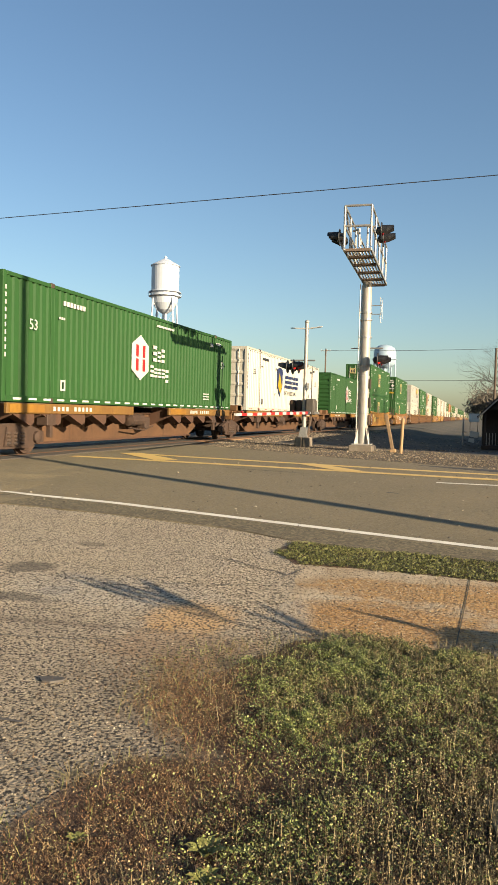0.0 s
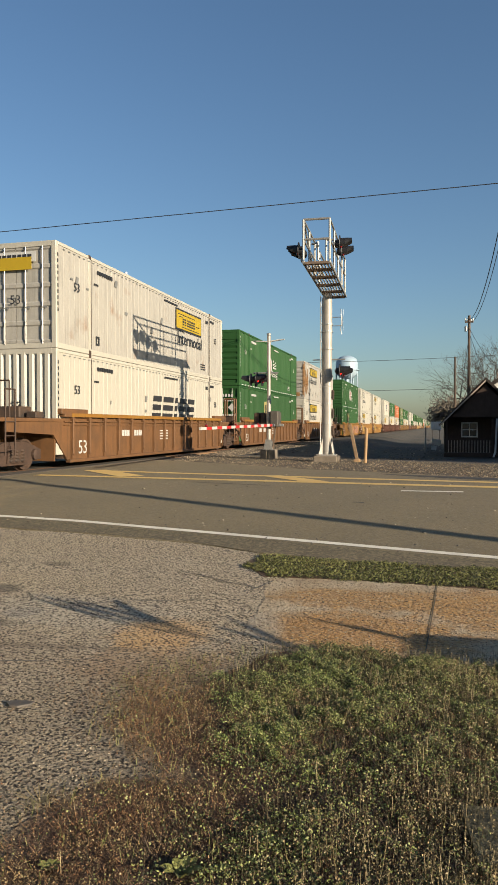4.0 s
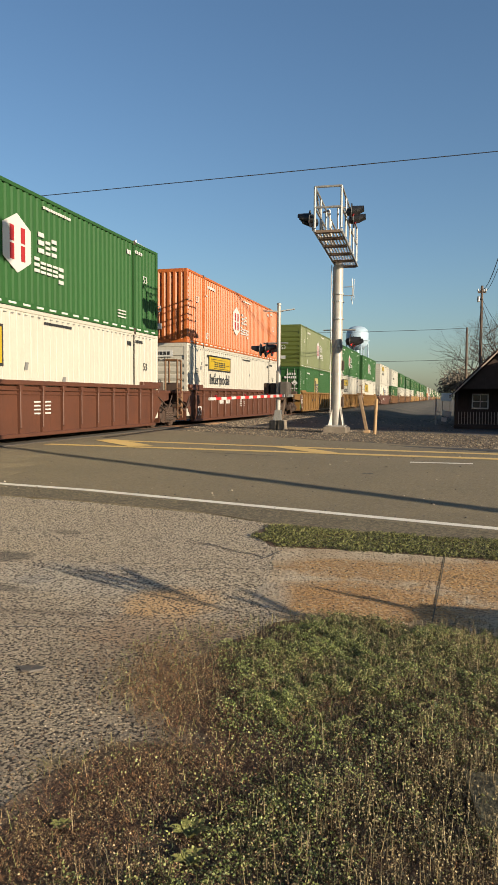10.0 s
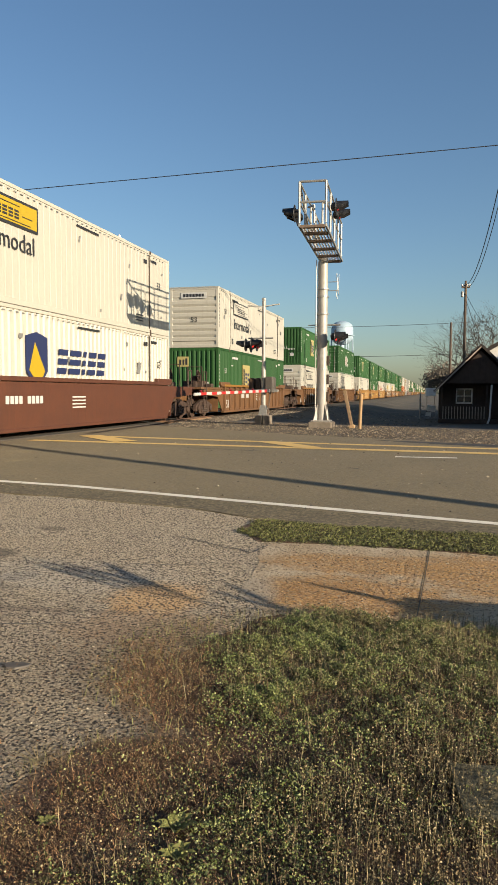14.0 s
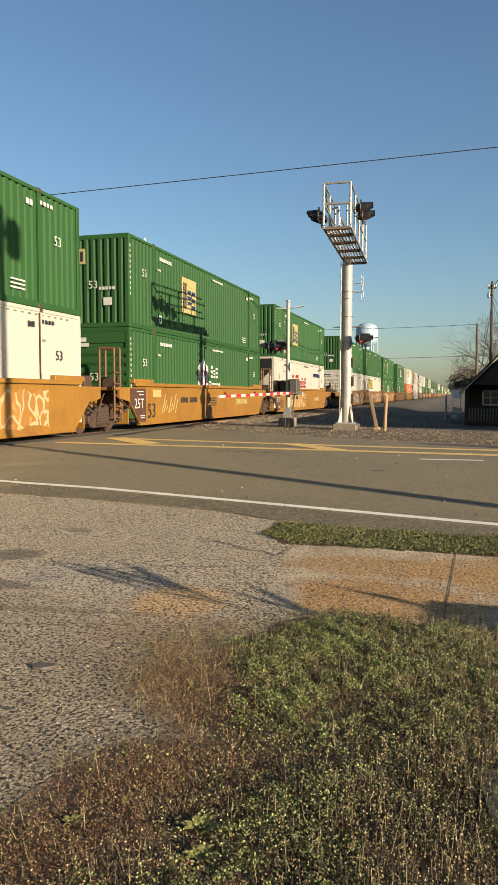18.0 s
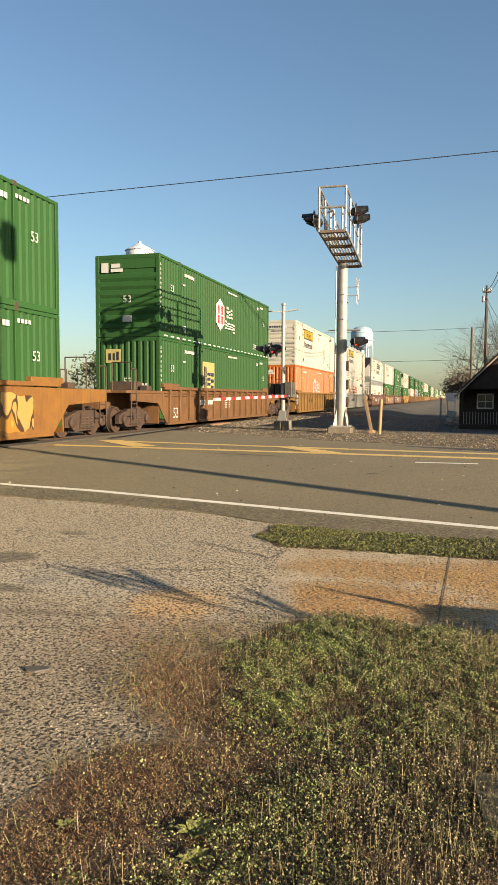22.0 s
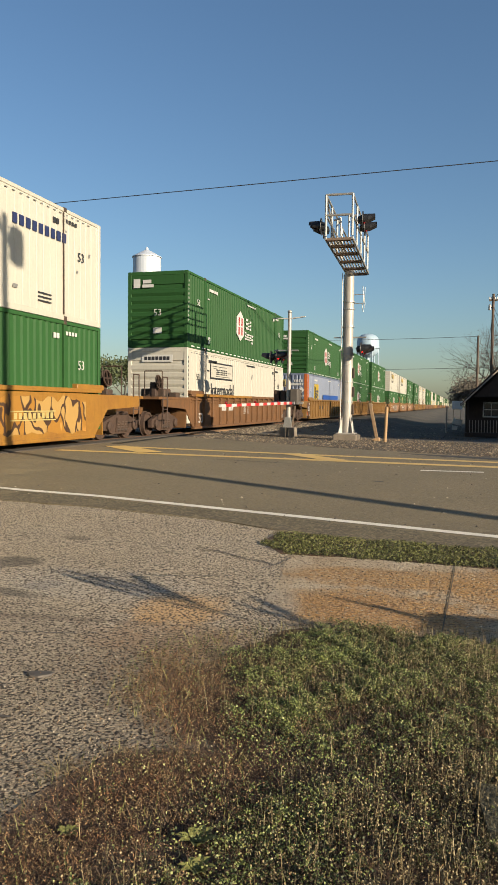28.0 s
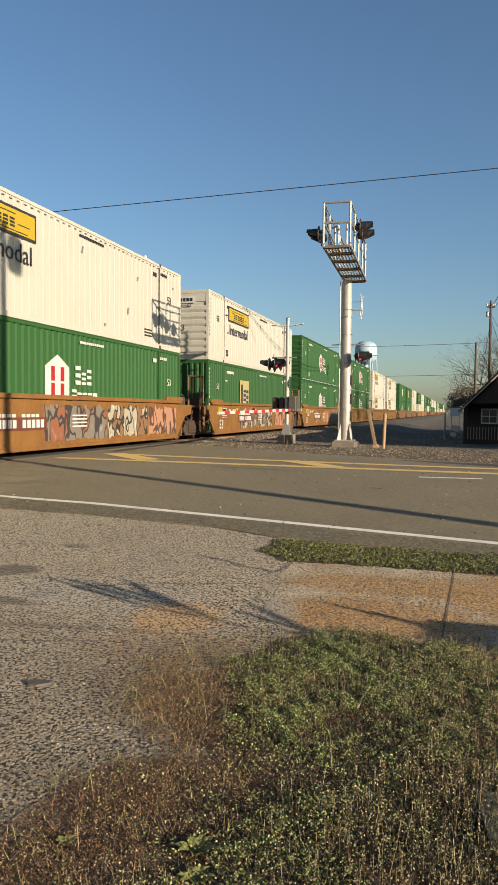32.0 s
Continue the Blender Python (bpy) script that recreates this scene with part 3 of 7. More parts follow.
def build_track():
    profile = [(-0.07, -0.17), (0.07, -0.17), (0.07, -0.15), (0.012, -0.13), (0.012, -0.045), (0.036, -0.035), (0.036, -0.005), (0.028, 0.0), (-0.028, 0.0), (-0.036, -0.005), (-0.036, -0.035), (-0.012, -0.045), (-0.012, -0.13), (-0.07, -0.15)]
    for dx in (-0.7525, 0.7525):
        s = Shape().prism([(TRACK_X + dx + a, 0.365 + b) for a, b in profile], "y", -90, 900)
        tagged(new("rail", s.mesh("rail", RAIL_STEEL)), "rusty steel running rail", "rail", "running rails", "structure")
    one = Shape().box(-1.3, 1.3, -0.115, 0.115, -0.18, 0.0, 0.012).mesh("tie", TIE)
    ties = thing("track_ties", "old oak ties under the running rails", "railway ties", kind="structure")
    for i in range(150):
        part("tie", one, None, ties, at=pose(TRACK_X, 27.2 + 0.56 * i, 0.292))
    panel = Shape().box(TRACK_X - 0.66, TRACK_X + 0.66, 0, 2.44, 0.28, 0.36, 0.01).mesh("crossing_panel", PANEL_GREY)
    side = Shape().box(TRACK_X + 0.86, TRACK_X + 1.5, 0, 2.44, 0.28, 0.36, 0.01).mesh("crossing_panel", PANEL_GREY)
    crossing = thing("crossing_surface", "concrete crossing panels between the rails", "crossing panels", kind="structure")
    for i in range(6):
        for me in (panel, side):
            part("crossing_panel", me, None, crossing, at=pose(0, 11.6 + 2.46 * i, 0))
    for y, x in ((26.5, -10.16), (29.2, -10.10)):
        part("edge_timber", Shape().box(x - 0.2, x + 0.2, y, y + 2.6, 0.22, 0.39, 0.02), EDGE_TIMBER, crossing, "rusty tan timber at the end of the crossing")


build_track()


# ---- crossing signals ----
def flasher(parent, x, y, z, facing, lit=False):
    """A hooded red light on its black backing disc, facing along +x or -x."""
    k = 1 if facing > 0 else -1
    disc = part("backing_disc", cached_d(("disc"), lambda: Shape().turned([(0.02, -0.012), (0.235, -0.012), (0.245, 0.0), (0.235, 0.012), (0.02, 0.012)], 24, axis="x").mesh("backing_disc", SIGNAL_BLACK)), None, parent, at=pose(x, y, z))
    lens = cached_d(("lens", lit), lambda: Shape().turned([(0.0, 0.045), (0.09, 0.04), (0.135, 0.02), (0.137, 0.0)], 20, axis="x").mesh("lens", LENS_LIT if lit else LENS_RED))
    part("lens", lens, None, disc, at=pose(k * 0.02, 0, 0, 0, 0, 0 if k > 0 else 180))
    hood = Shape()
    rings = []
    for d, r, span in ((0.01, 0.16, 1.15), (0.16, 0.16, 1.0), (0.34, 0.155, 0.72)):
        for rr in (r, r - 0.014):
            rings.append([(d, rr * math.sin(a), rr * math.cos(a)) for a in [(-span + 2 * span * i / 14) * math.pi / 2 * 1.25 for i in range(15)]])
    out = [rings[0], rings[2], rings[4]]
    inn = [rings[1], rings[3], rings[5]]
    for g in (out, inn):
        vs = [p for r in g for p in r]
        hood.add(vs, [(i * 15 + j, i * 15 + j + 1, (i + 1) * 15 + j + 1, (i + 1) * 15 + j) for i in range(2) for j in range(14)])
    part("hood", cached_d("hood", lambda: hood.mesh("hood", SIGNAL_BLACK)), None, disc, at=pose(0, 0, 0, 0, 0, 0 if k > 0 else 180))
    part("housing", cached_d("housing", lambda: Shape().turned([(0.05, -0.16), (0.11, -0.13), (0.13, -0.01)], 16, axis="x").mesh("housing", SIGNAL_BLACK)), None, disc, at=pose(0, 0, 0, 0, 0, 0 if k > 0 else 180))
    return disc


STORE = {}


def cached_d(key, make):
    if key not in STORE:
        STORE[key] = make()
    return STORE[key]


GATE_GREY = material("dark grime-grey gate paint", (0.085, 0.074, 0.062), 0.7, 0.1, second=(0.05, 0.042, 0.035), scale=6, mix=0.8)
BROWN_BEAM = material("brown steel beam", (0.17, 0.12, 0.085), 0.7, 0.2, second=(0.10, 0.07, 0.05), scale=6, mix=0.8)


# Paler than the other galvanised steel: sunlight on the slats is put into the colour.
SLAT_SUNLIT = material("grating steel coloured as sunlit", (0.72, 0.68, 0.60), 0.6, second=(0.55, 0.50, 0.43), scale=6, mix=0.6)


FOOTING = material("dirty weathered footing concrete", (0.20, 0.165, 0.125), 0.9, second=(0.11, 0.088, 0.066), scale=5, mix=0.9, bump=0.008, bump_scale=40)


def build_cantilever():
    mx, my = -3.80, 25.2
    t = thing("cantilever_signal", "weathered silver cantilever crossing signal with railed platform", "crossing signal", pose(mx, my, 0.33))
    part("foundation", Shape().box(-0.41, 0.41, -0.45, 0.45, -0.05, 0.20, 0.03), FOOTING, t, "weathered concrete footing")
    part("mast", Shape().turned([(0.188, 0.2), (0.184, 2.6), (0.172, 2.62), (0.166, 5.75), (0.14, 5.78), (0.14, 5.86)], 24), POST_WHITE, t, smooth=False)
    part("base_plate", Shape().box(-0.33, 0.33, -0.33, 0.33, 0.20, 0.25, 0.01), POST_WHITE, t)
    for i in range(4):
        a = math.pi / 4 + i * math.pi / 2
        s = Shape().prism([(0.16, 0.25), (0.36, 0.25), (0.17, 0.90)], "y", -0.012, 0.012)
        part("gusset", s, POST_WHITE, t, at=pose(0, 0, 0, 0, 0, math.degrees(a)))
    for z in (1.30, 2.0, 2.95, 3.9, 4.5, 4.75):
        part("band", Shape().turned([(0.165, z), (0.205, z), (0.205, z + 0.05), (0.165, z + 0.05)], 20), GALV, t)
    for i, z in enumerate((0.9, 1.5, 2.15)):
        part("junction_box", Shape().box(0.17, 0.25, -0.10, 0.02, z, z + 0.34, 0.01), DARK_STEEL, t)
    # climbing ladder on the side toward the railway
    for dy in (-0.18, 0.18):
        part("ladder_rail", Shape().bar((-0.205, dy, 0.4), (-0.205, dy, 5.75), 0.018, 6), GALV, t)
    rung = Shape().bar((-0.205, -0.18, 0), (-0.205, 0.18, 0), 0.012, 6).mesh("rung", GALV)
    for i in range(17):
        part("rung", rung, None, t, at=pose(0, 0, 0.6 + 0.3 * i))
    # platform: from over the mast out above the road
    lean = math.degrees(math.atan2(0.24, 5.5))
    deck = part("platform", Shape().box(-0.40, -0.34, -5.0, 0.65, -0.06, 0.03, 0.008), GALV, t, at=pose(0.22, 0, 5.86, 0, 0, lean))
    part("platform_beam", Shape().box(0.34, 0.40, -5.0, 0.65, -0.06, 0.03, 0.008), GALV, deck)
    ends = (-5.0, -4.1, -3.0, -1.75, -0.55, 0.5)
    for y in ends:
        part("cross_beam", Shape().box(-0.34, 0.34, y, y + 0.16, -0.08, -0.004, 0.006), BROWN_BEAM, deck, "brown cross beam")
    for y0, y1 in zip(ends, ends[1:]):
        slat = Shape().box(-0.022, 0.022, y0 + 0.15, y1 + 0.01, -0.014, -0.004).mesh("slat", SLAT_SUNLIT)
        for i in range(7):
            part("slat", slat, None, deck, at=pose(-0.27 + 0.09 * i, 0, 0))
    part("knee_rail", Shape().bar((-0.37, -4.97, 1.15), (-0.37, -2.4, 0.1), 0.03, 8), GALV, deck)
    for x in (-0.37, 0.37):
        for y in (-4.97, -3.7, -2.4, -1.1, 0.2):
            if y > 0 and x < 0:
                continue
            part("rail_post", Shape().bar((x, y, 0.05), (x, y, 1.18), 0.036, 8), GALV, deck)
        for z in (0.62, 1.18):
            part("hand_rail", Shape().bar((x, -4.97, z), (x, 0.2, z), 0.03, 8), GALV, deck)
    for z in (0.62, 1.18):
        part("hand_rail", Shape().bar((-0.37, -4.97, z), (0.37, -4.97, z), 0.034, 8), GALV, deck)
    part("conduit", Shape().tube([(0, -4.6, 0.12), (0, -4.6, 0.62), (-0.2, -4.4, 0.62)], 0.03), GALV, deck)
    part("conduit", Shape().tube([(0.2, -4.3, 0.1), (0.2, -4.3, 0.75), (0.4, -4.3, 0.75)], 0.03), GALV, deck)
    for y, z in ((-4.55, 0.42), (-4.0, 0.44)):
        flasher(deck, -0.56, y, z, -1)
    for y, z in ((-4.15, 0.66), (-3.45, 0.60)):
        flasher(deck, 0.58, y, z, 1)
    part("lamp_bracket", Shape().bar((0, 0, 3.55), (0.62, 0, 3.55), 0.03, 8).bar((-0.5, 0, 3.55), (0, 0, 3.55), 0.02, 8), GALV, t)
    flasher(t, 0.50, -0.38, 3.12, 1, True)
    flasher(t, 0.50, 0.38, 3.12, 1)
    part("antenna", Shape().tube([(0.50, 0, 4.42), (0.46, 0, 4.62), (0.50, 0, 4.8), (0.47, 0, 5.3)], 0.014, 6).tube([(0.55, 0, 4.55), (0.53, 0, 4.9), (0.55, 0, 5.28)], 0.010, 6), GALV, t)
    part("antenna_arm", Shape().bar((0.18, 0, 4.72), (0.52, 0, 4.72), 0.014, 6), GALV, t)
    part("antenna_arm", Shape().bar((0.18, 0, 5.02), (0.52, 0, 5.02), 0.014, 6), GALV, t)


def build_gate():
    g = thing("crossing_gate", "crossing gate with lowered red and white striped arm", "crossing gate", pose(-6.28, 26.85, 0.33))
    for dx in (-0.16, 0.16):
        part("foundation", Shape().box(dx - 0.13, dx + 0.13, -0.26, 0.26, -0.05, 0.34, 0.03), FOOTING, g, "weathered concrete footing")
    part("mast", Shape().turned([(0.085, 0.0), (0.085, 2.2), (0.07, 2.22), (0.07, 4.65), (0.0, 4.72)], 16), POST_WHITE, g)
    part("base", Shape().prism([(-0.17, 0.34), (0.17, 0.34), (0.10, 0.72), (-0.10, 0.72)], "y", -0.15, 0.15), GALV, g)
    part("crossbuck", Shape().prism([(-0.62, 4.46), (0.0, 4.42), (0.60, 4.50), (0.60, 4.53), (0.0, 4.46), (-0.62, 4.49)], "y", -0.06, 0.06), STRIPE_WHITE, g, "thin crossbuck blades seen along their edge")
    part("lamp_arm", Shape().bar((-0.60, 0, 3.25), (0.36, 0, 3.25), 0.03, 8), GALV, g)
    flasher(g, -0.60, -0.40, 2.98, -1)
    flasher(g, -0.36, -0.40, 3.02, 1, True)
    flasher(g, -0.60, 0.40, 2.98, -1)
    flasher(g, -0.36, 0.40, 3.02, 1)
    part("bell", Shape().turned([(0.0, 4.66), (0.085, 4.68), (0.085, 4.74), (0.0, 4.78)], 14), GALV, g)
    part("gate_mechanism", Shape().box(0.10, 0.40, -0.24, 0.28, 1.20, 1.80, 0.03), GATE_GREY, g, "dark grey-brown gate mechanism box")
    part("gate_mechanism_lid", Shape().box(0.40, 0.43, -0.20, 0.24, 1.26, 1.74, 0.01), GATE_GREY, g)
    part("counterweight", Shape().box(-0.62, -0.42, 0.15, 0.75, 1.25, 1.75, 0.03), DARK_STEEL, g, "dark counterweight plates")
    part("counterweight", Shape().box(-0.36, -0.16, 0.15, 0.75, 1.25, 1.75, 0.03), DARK_STEEL, g, "dark counterweight plates")
    part("gate_support", Shape().prism([(0.13, 0.3), (0.18, 0.3), (0.30, 1.3), (0.25, 1.3)], "y", -0.04, 0.04), BROWN_BEAM, g)
    arm = part("gate_arm", Shape().box(-0.66, 0.6, -0.16, -0.08, 1.22, 1.32, 0.01), GALV, g, "pivot bracket of the arm")
    a, b = Vector((0.30, -0.35, 1.27)), Vector((0.52, -9.75, 1.16))
    n = 19
    for i in range(n):
        p, q = a.lerp(b, i / n), a.lerp(b, (i + 0.995) / n)
        h = 0.050 - 0.016 * i / n
        s = Shape().loft([[(v.x - 0.025, v.y, v.z - h), (v.x + 0.025, v.y, v.z - h), (v.x + 0.025, v.y, v.z + h), (v.x - 0.025, v.y, v.z + h)] for v in (p, q)])
        part("arm_stripe", s, STRIPE_RED if i % 2 else STRIPE_WHITE, arm, "red band" if i % 2 else "white band")
    for k in (0.30, 0.62, 0.94):
        v = a.lerp(b, k)
        part("arm_lamp", Shape().turned([(0.022, -0.03), (0.03, -0.02), (0.03, 0.02), (0.022, 0.03)], 12, (v.x, v.y, v.z + 0.07), "x"), LENS_RED, arm, "small red gate lamp")


def build_posts():
    a = thing("leaning_post", "weathered timber post leaning beside the signal", "post", pose(-2.72, 25.1, 0.33, 0, -12, 0))
    part("post", Shape().box(-0.055, 0.055, -0.045, 0.045, -0.05, 1.32, 0.008), WOOD, a)
    part("foot", Shape().box(-0.10, 0.10, -0.10, 0.10, -0.03, 0.10, 0.02), POST_ORANGE, a)
    b = thing("marker_post", "faded orange marker post in the gravel", "post", pose(-2.40, 24.5, 0.33, 0, 2, 0))
    part("post", Shape().turned([(0.055, -0.05), (0.055, 1.14), (0.03, 1.18)], 12), POST_ORANGE, b)
    s = thing("sign_post", "white post with two small signs by the gravel lot", "sign", pose(-0.82, 46.5, -0.1))
    part("post", Shape().bar((0, 0, -0.1), (0, 0, 1.65), 0.05, 8), POST_WHITE, s)
    part("sign_plate", Shape().box(0.22, 0.78, -0.03, 0.0, 0.62, 0.98, 0.01), TRIM_WHITE, s, at=pose(0, 0, 0, 0, 12, 0))
    part("sign_plate", Shape().box(0.30, 0.62, -0.03, 0.0, 0.25, 0.50, 0.01), TRIM_WHITE, s, at=pose(0, 0, 0, 0, 8, 0))
    part("brace", Shape().bar((0.0, 0, 0.9), (0.25, 0, 0.75), 0.02, 6), POST_WHITE, s)
    w = thing("notice_board", "plain white board on two legs far up the lane", "sign", pose(-0.26, 62.4, -0.1))
    part("board", Shape().box(-0.42, 0.42, -0.03, 0.03, 1.38, 2.05, 0.02), TRIM_WHITE, w)
    for x in (-0.3, 0.3):
        part("leg", Shape().bar((x, 0, -0.1), (x, 0, 1.4), 0.02, 6), DARK_STEEL, w)


SHED_TRIM = material("dim grey-brown trim", (0.36, 0.29, 0.23), 0.8, second=(0.22, 0.18, 0.15), scale=5, mix=0.7)


# ---- house, poles, towers and trees ----
def build_house():
    h = thing("house", "small dark brown boarded house with a gabled porch", "house", pose(0.30, 41.4, -0.12))
    part("wall_front", Shape().prism([(0.0, 0.0), (4.4, 0.0), (4.4, 2.05), (2.1, 4.25), (0.0, 2.05)], "y", 1.2, 1.3), SHED_WALL, h)
    part("wall_side", Shape().box(0.0, 0.1, 1.3, 8.0, 0.0, 2.05), SHED_WALL, h)
    part("wall_side", Shape().box(4.3, 4.4, 1.3, 8.0, 0.0, 2.05), SHED_WALL, h)
    part("wall_back", Shape().prism([(0.0, 0.0), (4.4, 0.0), (4.4, 2.05), (2.1, 4.25), (0.0, 2.05)], "y", 8.0, 8.1), SHED_WALL, h)
    for i in range(14):
        part("batten", Shape().box(0.15 + 0.3 * i, 0.19 + 0.3 * i, 1.18, 1.2, 0.25, 2.0), SHED_WALL, h)
    roof = part("roof", Shape().prism([(-0.32, 1.78), (-0.26, 1.68), (2.12, 4.16), (2.12, 4.34)], "y", -0.3, 8.4), SHED_ROOF, h, "dark shingled roof")
    part("roof_slope", Shape().prism([(4.72, 1.78), (4.66, 1.68), (2.12, 4.16), (2.12, 4.34)], "y", -0.3, 8.4), SHED_ROOF, h, "dark shingled roof")
    course = Shape().box(0, 0.03, -0.3, 8.4, 0, 0.02).mesh("shingle_course", SHED_ROOF)
    for i in range(12):
        k = i / 12
        part("shingle_course", course, None, roof, at=pose(-0.32 + 2.44 * k, 0, 1.80 + 2.56 * k, 0, -46, 0))
    part("porch_gable", Shape().prism([(0.35, 2.18), (3.9, 2.18), (2.12, 3.95)], "y", -0.12, -0.05), SHED_WALL, h)
    part("fascia", Shape().prism([(-0.34, 1.72), (-0.30, 1.66), (2.12, 4.10), (2.12, 4.20)], "y", -0.36, -0.30), SHED_TRIM, h)
    for x in (0.1, 2.5, 4.2):
        part("porch_post", Shape().box(x - 0.05, x + 0.05, -0.1, 0.0, 0.0, 2.1, 0.01), SHED_WALL, h)
    part("porch_floor", Shape().box(-0.05, 4.45, -0.15, 1.2, 0.0, 0.22, 0.01), SHED_WALL, h)
    part("porch_rail", Shape().box(0.1, 2.5, -0.08, -0.02, 0.92, 0.98), SHED_WALL, h)
    bal = Shape().box(-0.02, 0.02, -0.07, -0.03, 0.24, 0.93).mesh("baluster", SHED_TRIM)
    for i in range(15):
        part("baluster", bal, None, h, at=pose(0.2 + 0.155 * i, 0, 0))
    win = part("window", Shape().box(0.95, 1.75, 1.15, 1.19, 1.12, 1.86), GLASS, h, "dark pane behind white bars")
    for a, b, c, d in ((0.90, 1.80, 1.84, 1.92), (0.90, 1.80, 1.06, 1.14), (0.90, 0.97, 1.1, 1.9), (1.73, 1.80, 1.1, 1.9), (0.97, 1.73, 1.47, 1.51), (1.33, 1.37, 1.14, 1.84)):
        part("window_bar", Shape().box(a, b, 1.12, 1.16, c, d), TRIM_WHITE, win)
    part("down_pipe", Shape().tube([(2.55, -0.16, 0.0), (2.65, -0.16, 0.3), (2.72, -0.16, 2.1)], 0.05), TRIM_WHITE, h)
    part("door", Shape().box(2.9, 3.7, 1.14, 1.2, 0.22, 2.0), SHED_WALL, h)
    w = thing("white_house", "pale boarded house behind the dark one", "house", pose(3.4, 52.0, -0.12))
    part("wall_front", Shape().prism([(0, 0), (6, 0), (6, 4.4), (3.0, 6.2), (0, 4.4)], "y", 0, 6), TRIM_WHITE, w)
    part("roof", Shape().prism([(-0.4, 4.2), (3.0, 6.25), (3.0, 6.5), (-0.5, 4.4)], "y", -0.4, 6.4), SHED_ROOF, w)
    part("window", Shape().box(0.8, 1.6, -0.03, 0.02, 2.6, 3.8), GLASS, w)


def pole(name, label, x, y, z, top, r, arm=0.0, can=None, extra=()):
    p = thing(name, label, "utility pole", pose(x, y, z))
    part("shaft", Shape().turned([(r, -0.2), (r * 0.7, top)], 12), POLE_WOOD, p)
    if arm:
        part("cross_arm", Shape().box(-arm, arm, -0.05, 0.05, top - 0.5, top - 0.38, 0.01), POLE_WOOD, p)
        for k in (-0.9, -0.4, 0.4, 0.9):
            part("insulator", Shape().turned([(0.04, top - 0.38), (0.06, top - 0.30), (0.03, top - 0.2)], 8, (k * arm, 0, 0)), TRIM_WHITE, p)
    if can:
        cx, cy, cz, cr, ch = can
        part("transformer", Shape().turned([(cr * 0.9, cz), (cr, cz + 0.04), (cr, cz + ch), (cr * 0.7, cz + ch + 0.08)], 16, (cx, cy, 0)), GALV, p, "grey transformer can")
        part("bracket", Shape().bar((0, 0, cz + ch * 0.6), (cx, cy, cz + ch * 0.6), 0.05, 6), DARK_STEEL, p)
    return p


def cable(name, label, p, q, sag, r, n=24):
    p, q = Vector(p), Vector(q)
    pts = [p.lerp(q, i / n) - Vector((0, 0, sag * 4 * (i / n) * (1 - i / n))) for i in range(n + 1)]
    s = Shape()
    d = (q - p).normalized()
    u = d.orthogonal().normalized()
    w = d.cross(u)
    s.loft([[o + (u * math.cos(k * math.pi / 3) + w * math.sin(k * math.pi / 3)) * r for k in range(6)] for o in pts])
    return tagged(new(name, s.mesh(name, CABLE)), label, "cable")


def build_poles():
    pole("utility_pole", "tall timber utility pole with a transformer can", 9.0, 5.54, 0, 11.7, 0.15, 1.1, (-0.1, 0.52, 10.6, 0.27, 0.75))
    a = pole("utility_pole", "timber utility pole behind the house", 1.98, 52.8, -0.12, 9.4, 0.12, 0.28, (-0.22, 0, 8.3, 0.10, 0.3))
    part("guy_wire", Shape().bar((0, 0, 8.2), (2.6, -1.5, 0), 0.018, 5), CABLE, a)
    part("guy_wire", Shape().bar((0, 0, 8.0), (-1.0, 2.5, 0), 0.018, 5), CABLE, a)
    pole("utility_pole", "shorter timber pole among bare trees", 1.26, 62.9, -0.12, 7.5, 0.12)
    pole("utility_pole", "far timber pole beyond the railway", -38.0, 108.0, 0, 12.0, 0.17, 1.0)
    pole("utility_pole", "far timber pole beside the railway", -30.5, 148.3, 0, 15.2, 0.2, 1.0)
    pole("utility_pole", "far timber pole beside the railway", 30.0, 160.0, -0.12, 18.0, 0.2, 1.0)
    cable("overhead_cable", "black overhead cable sagging across the road", (8.0, 28.1, 10.56), (-30.0, 28.8, 10.08), 0.0, 0.016, 30)
    cable("service_cable", "thin service cable dropping from the overhead cable to the house pole", (1.98, 52.8, 9.0), (2.42, 28.22, 10.64), 1.2, 0.020)
    cable("service_cable", "thin service cable dropping from the overhead cable to the house pole", (2.02, 52.8, 8.8), (2.58, 28.22, 10.60), 1.3, 0.016)
    cable("service_cable", "thin service cable from pole to house", (1.98, 52.8, 8.4), (4.4, 45.0, 3.9), 0.5, 0.014)
    cable("far_wire", "thin far power line beside the railway", (-30.5, 148.3, 14.8), (30.0, 160.0, 17.4), 0.5, 0.04)
    cable("far_wire", "thin far power line beside the railway", (-30.5, 148.3, 8.8), (30.0, 160.0, 10.8), 0.5, 0.04)


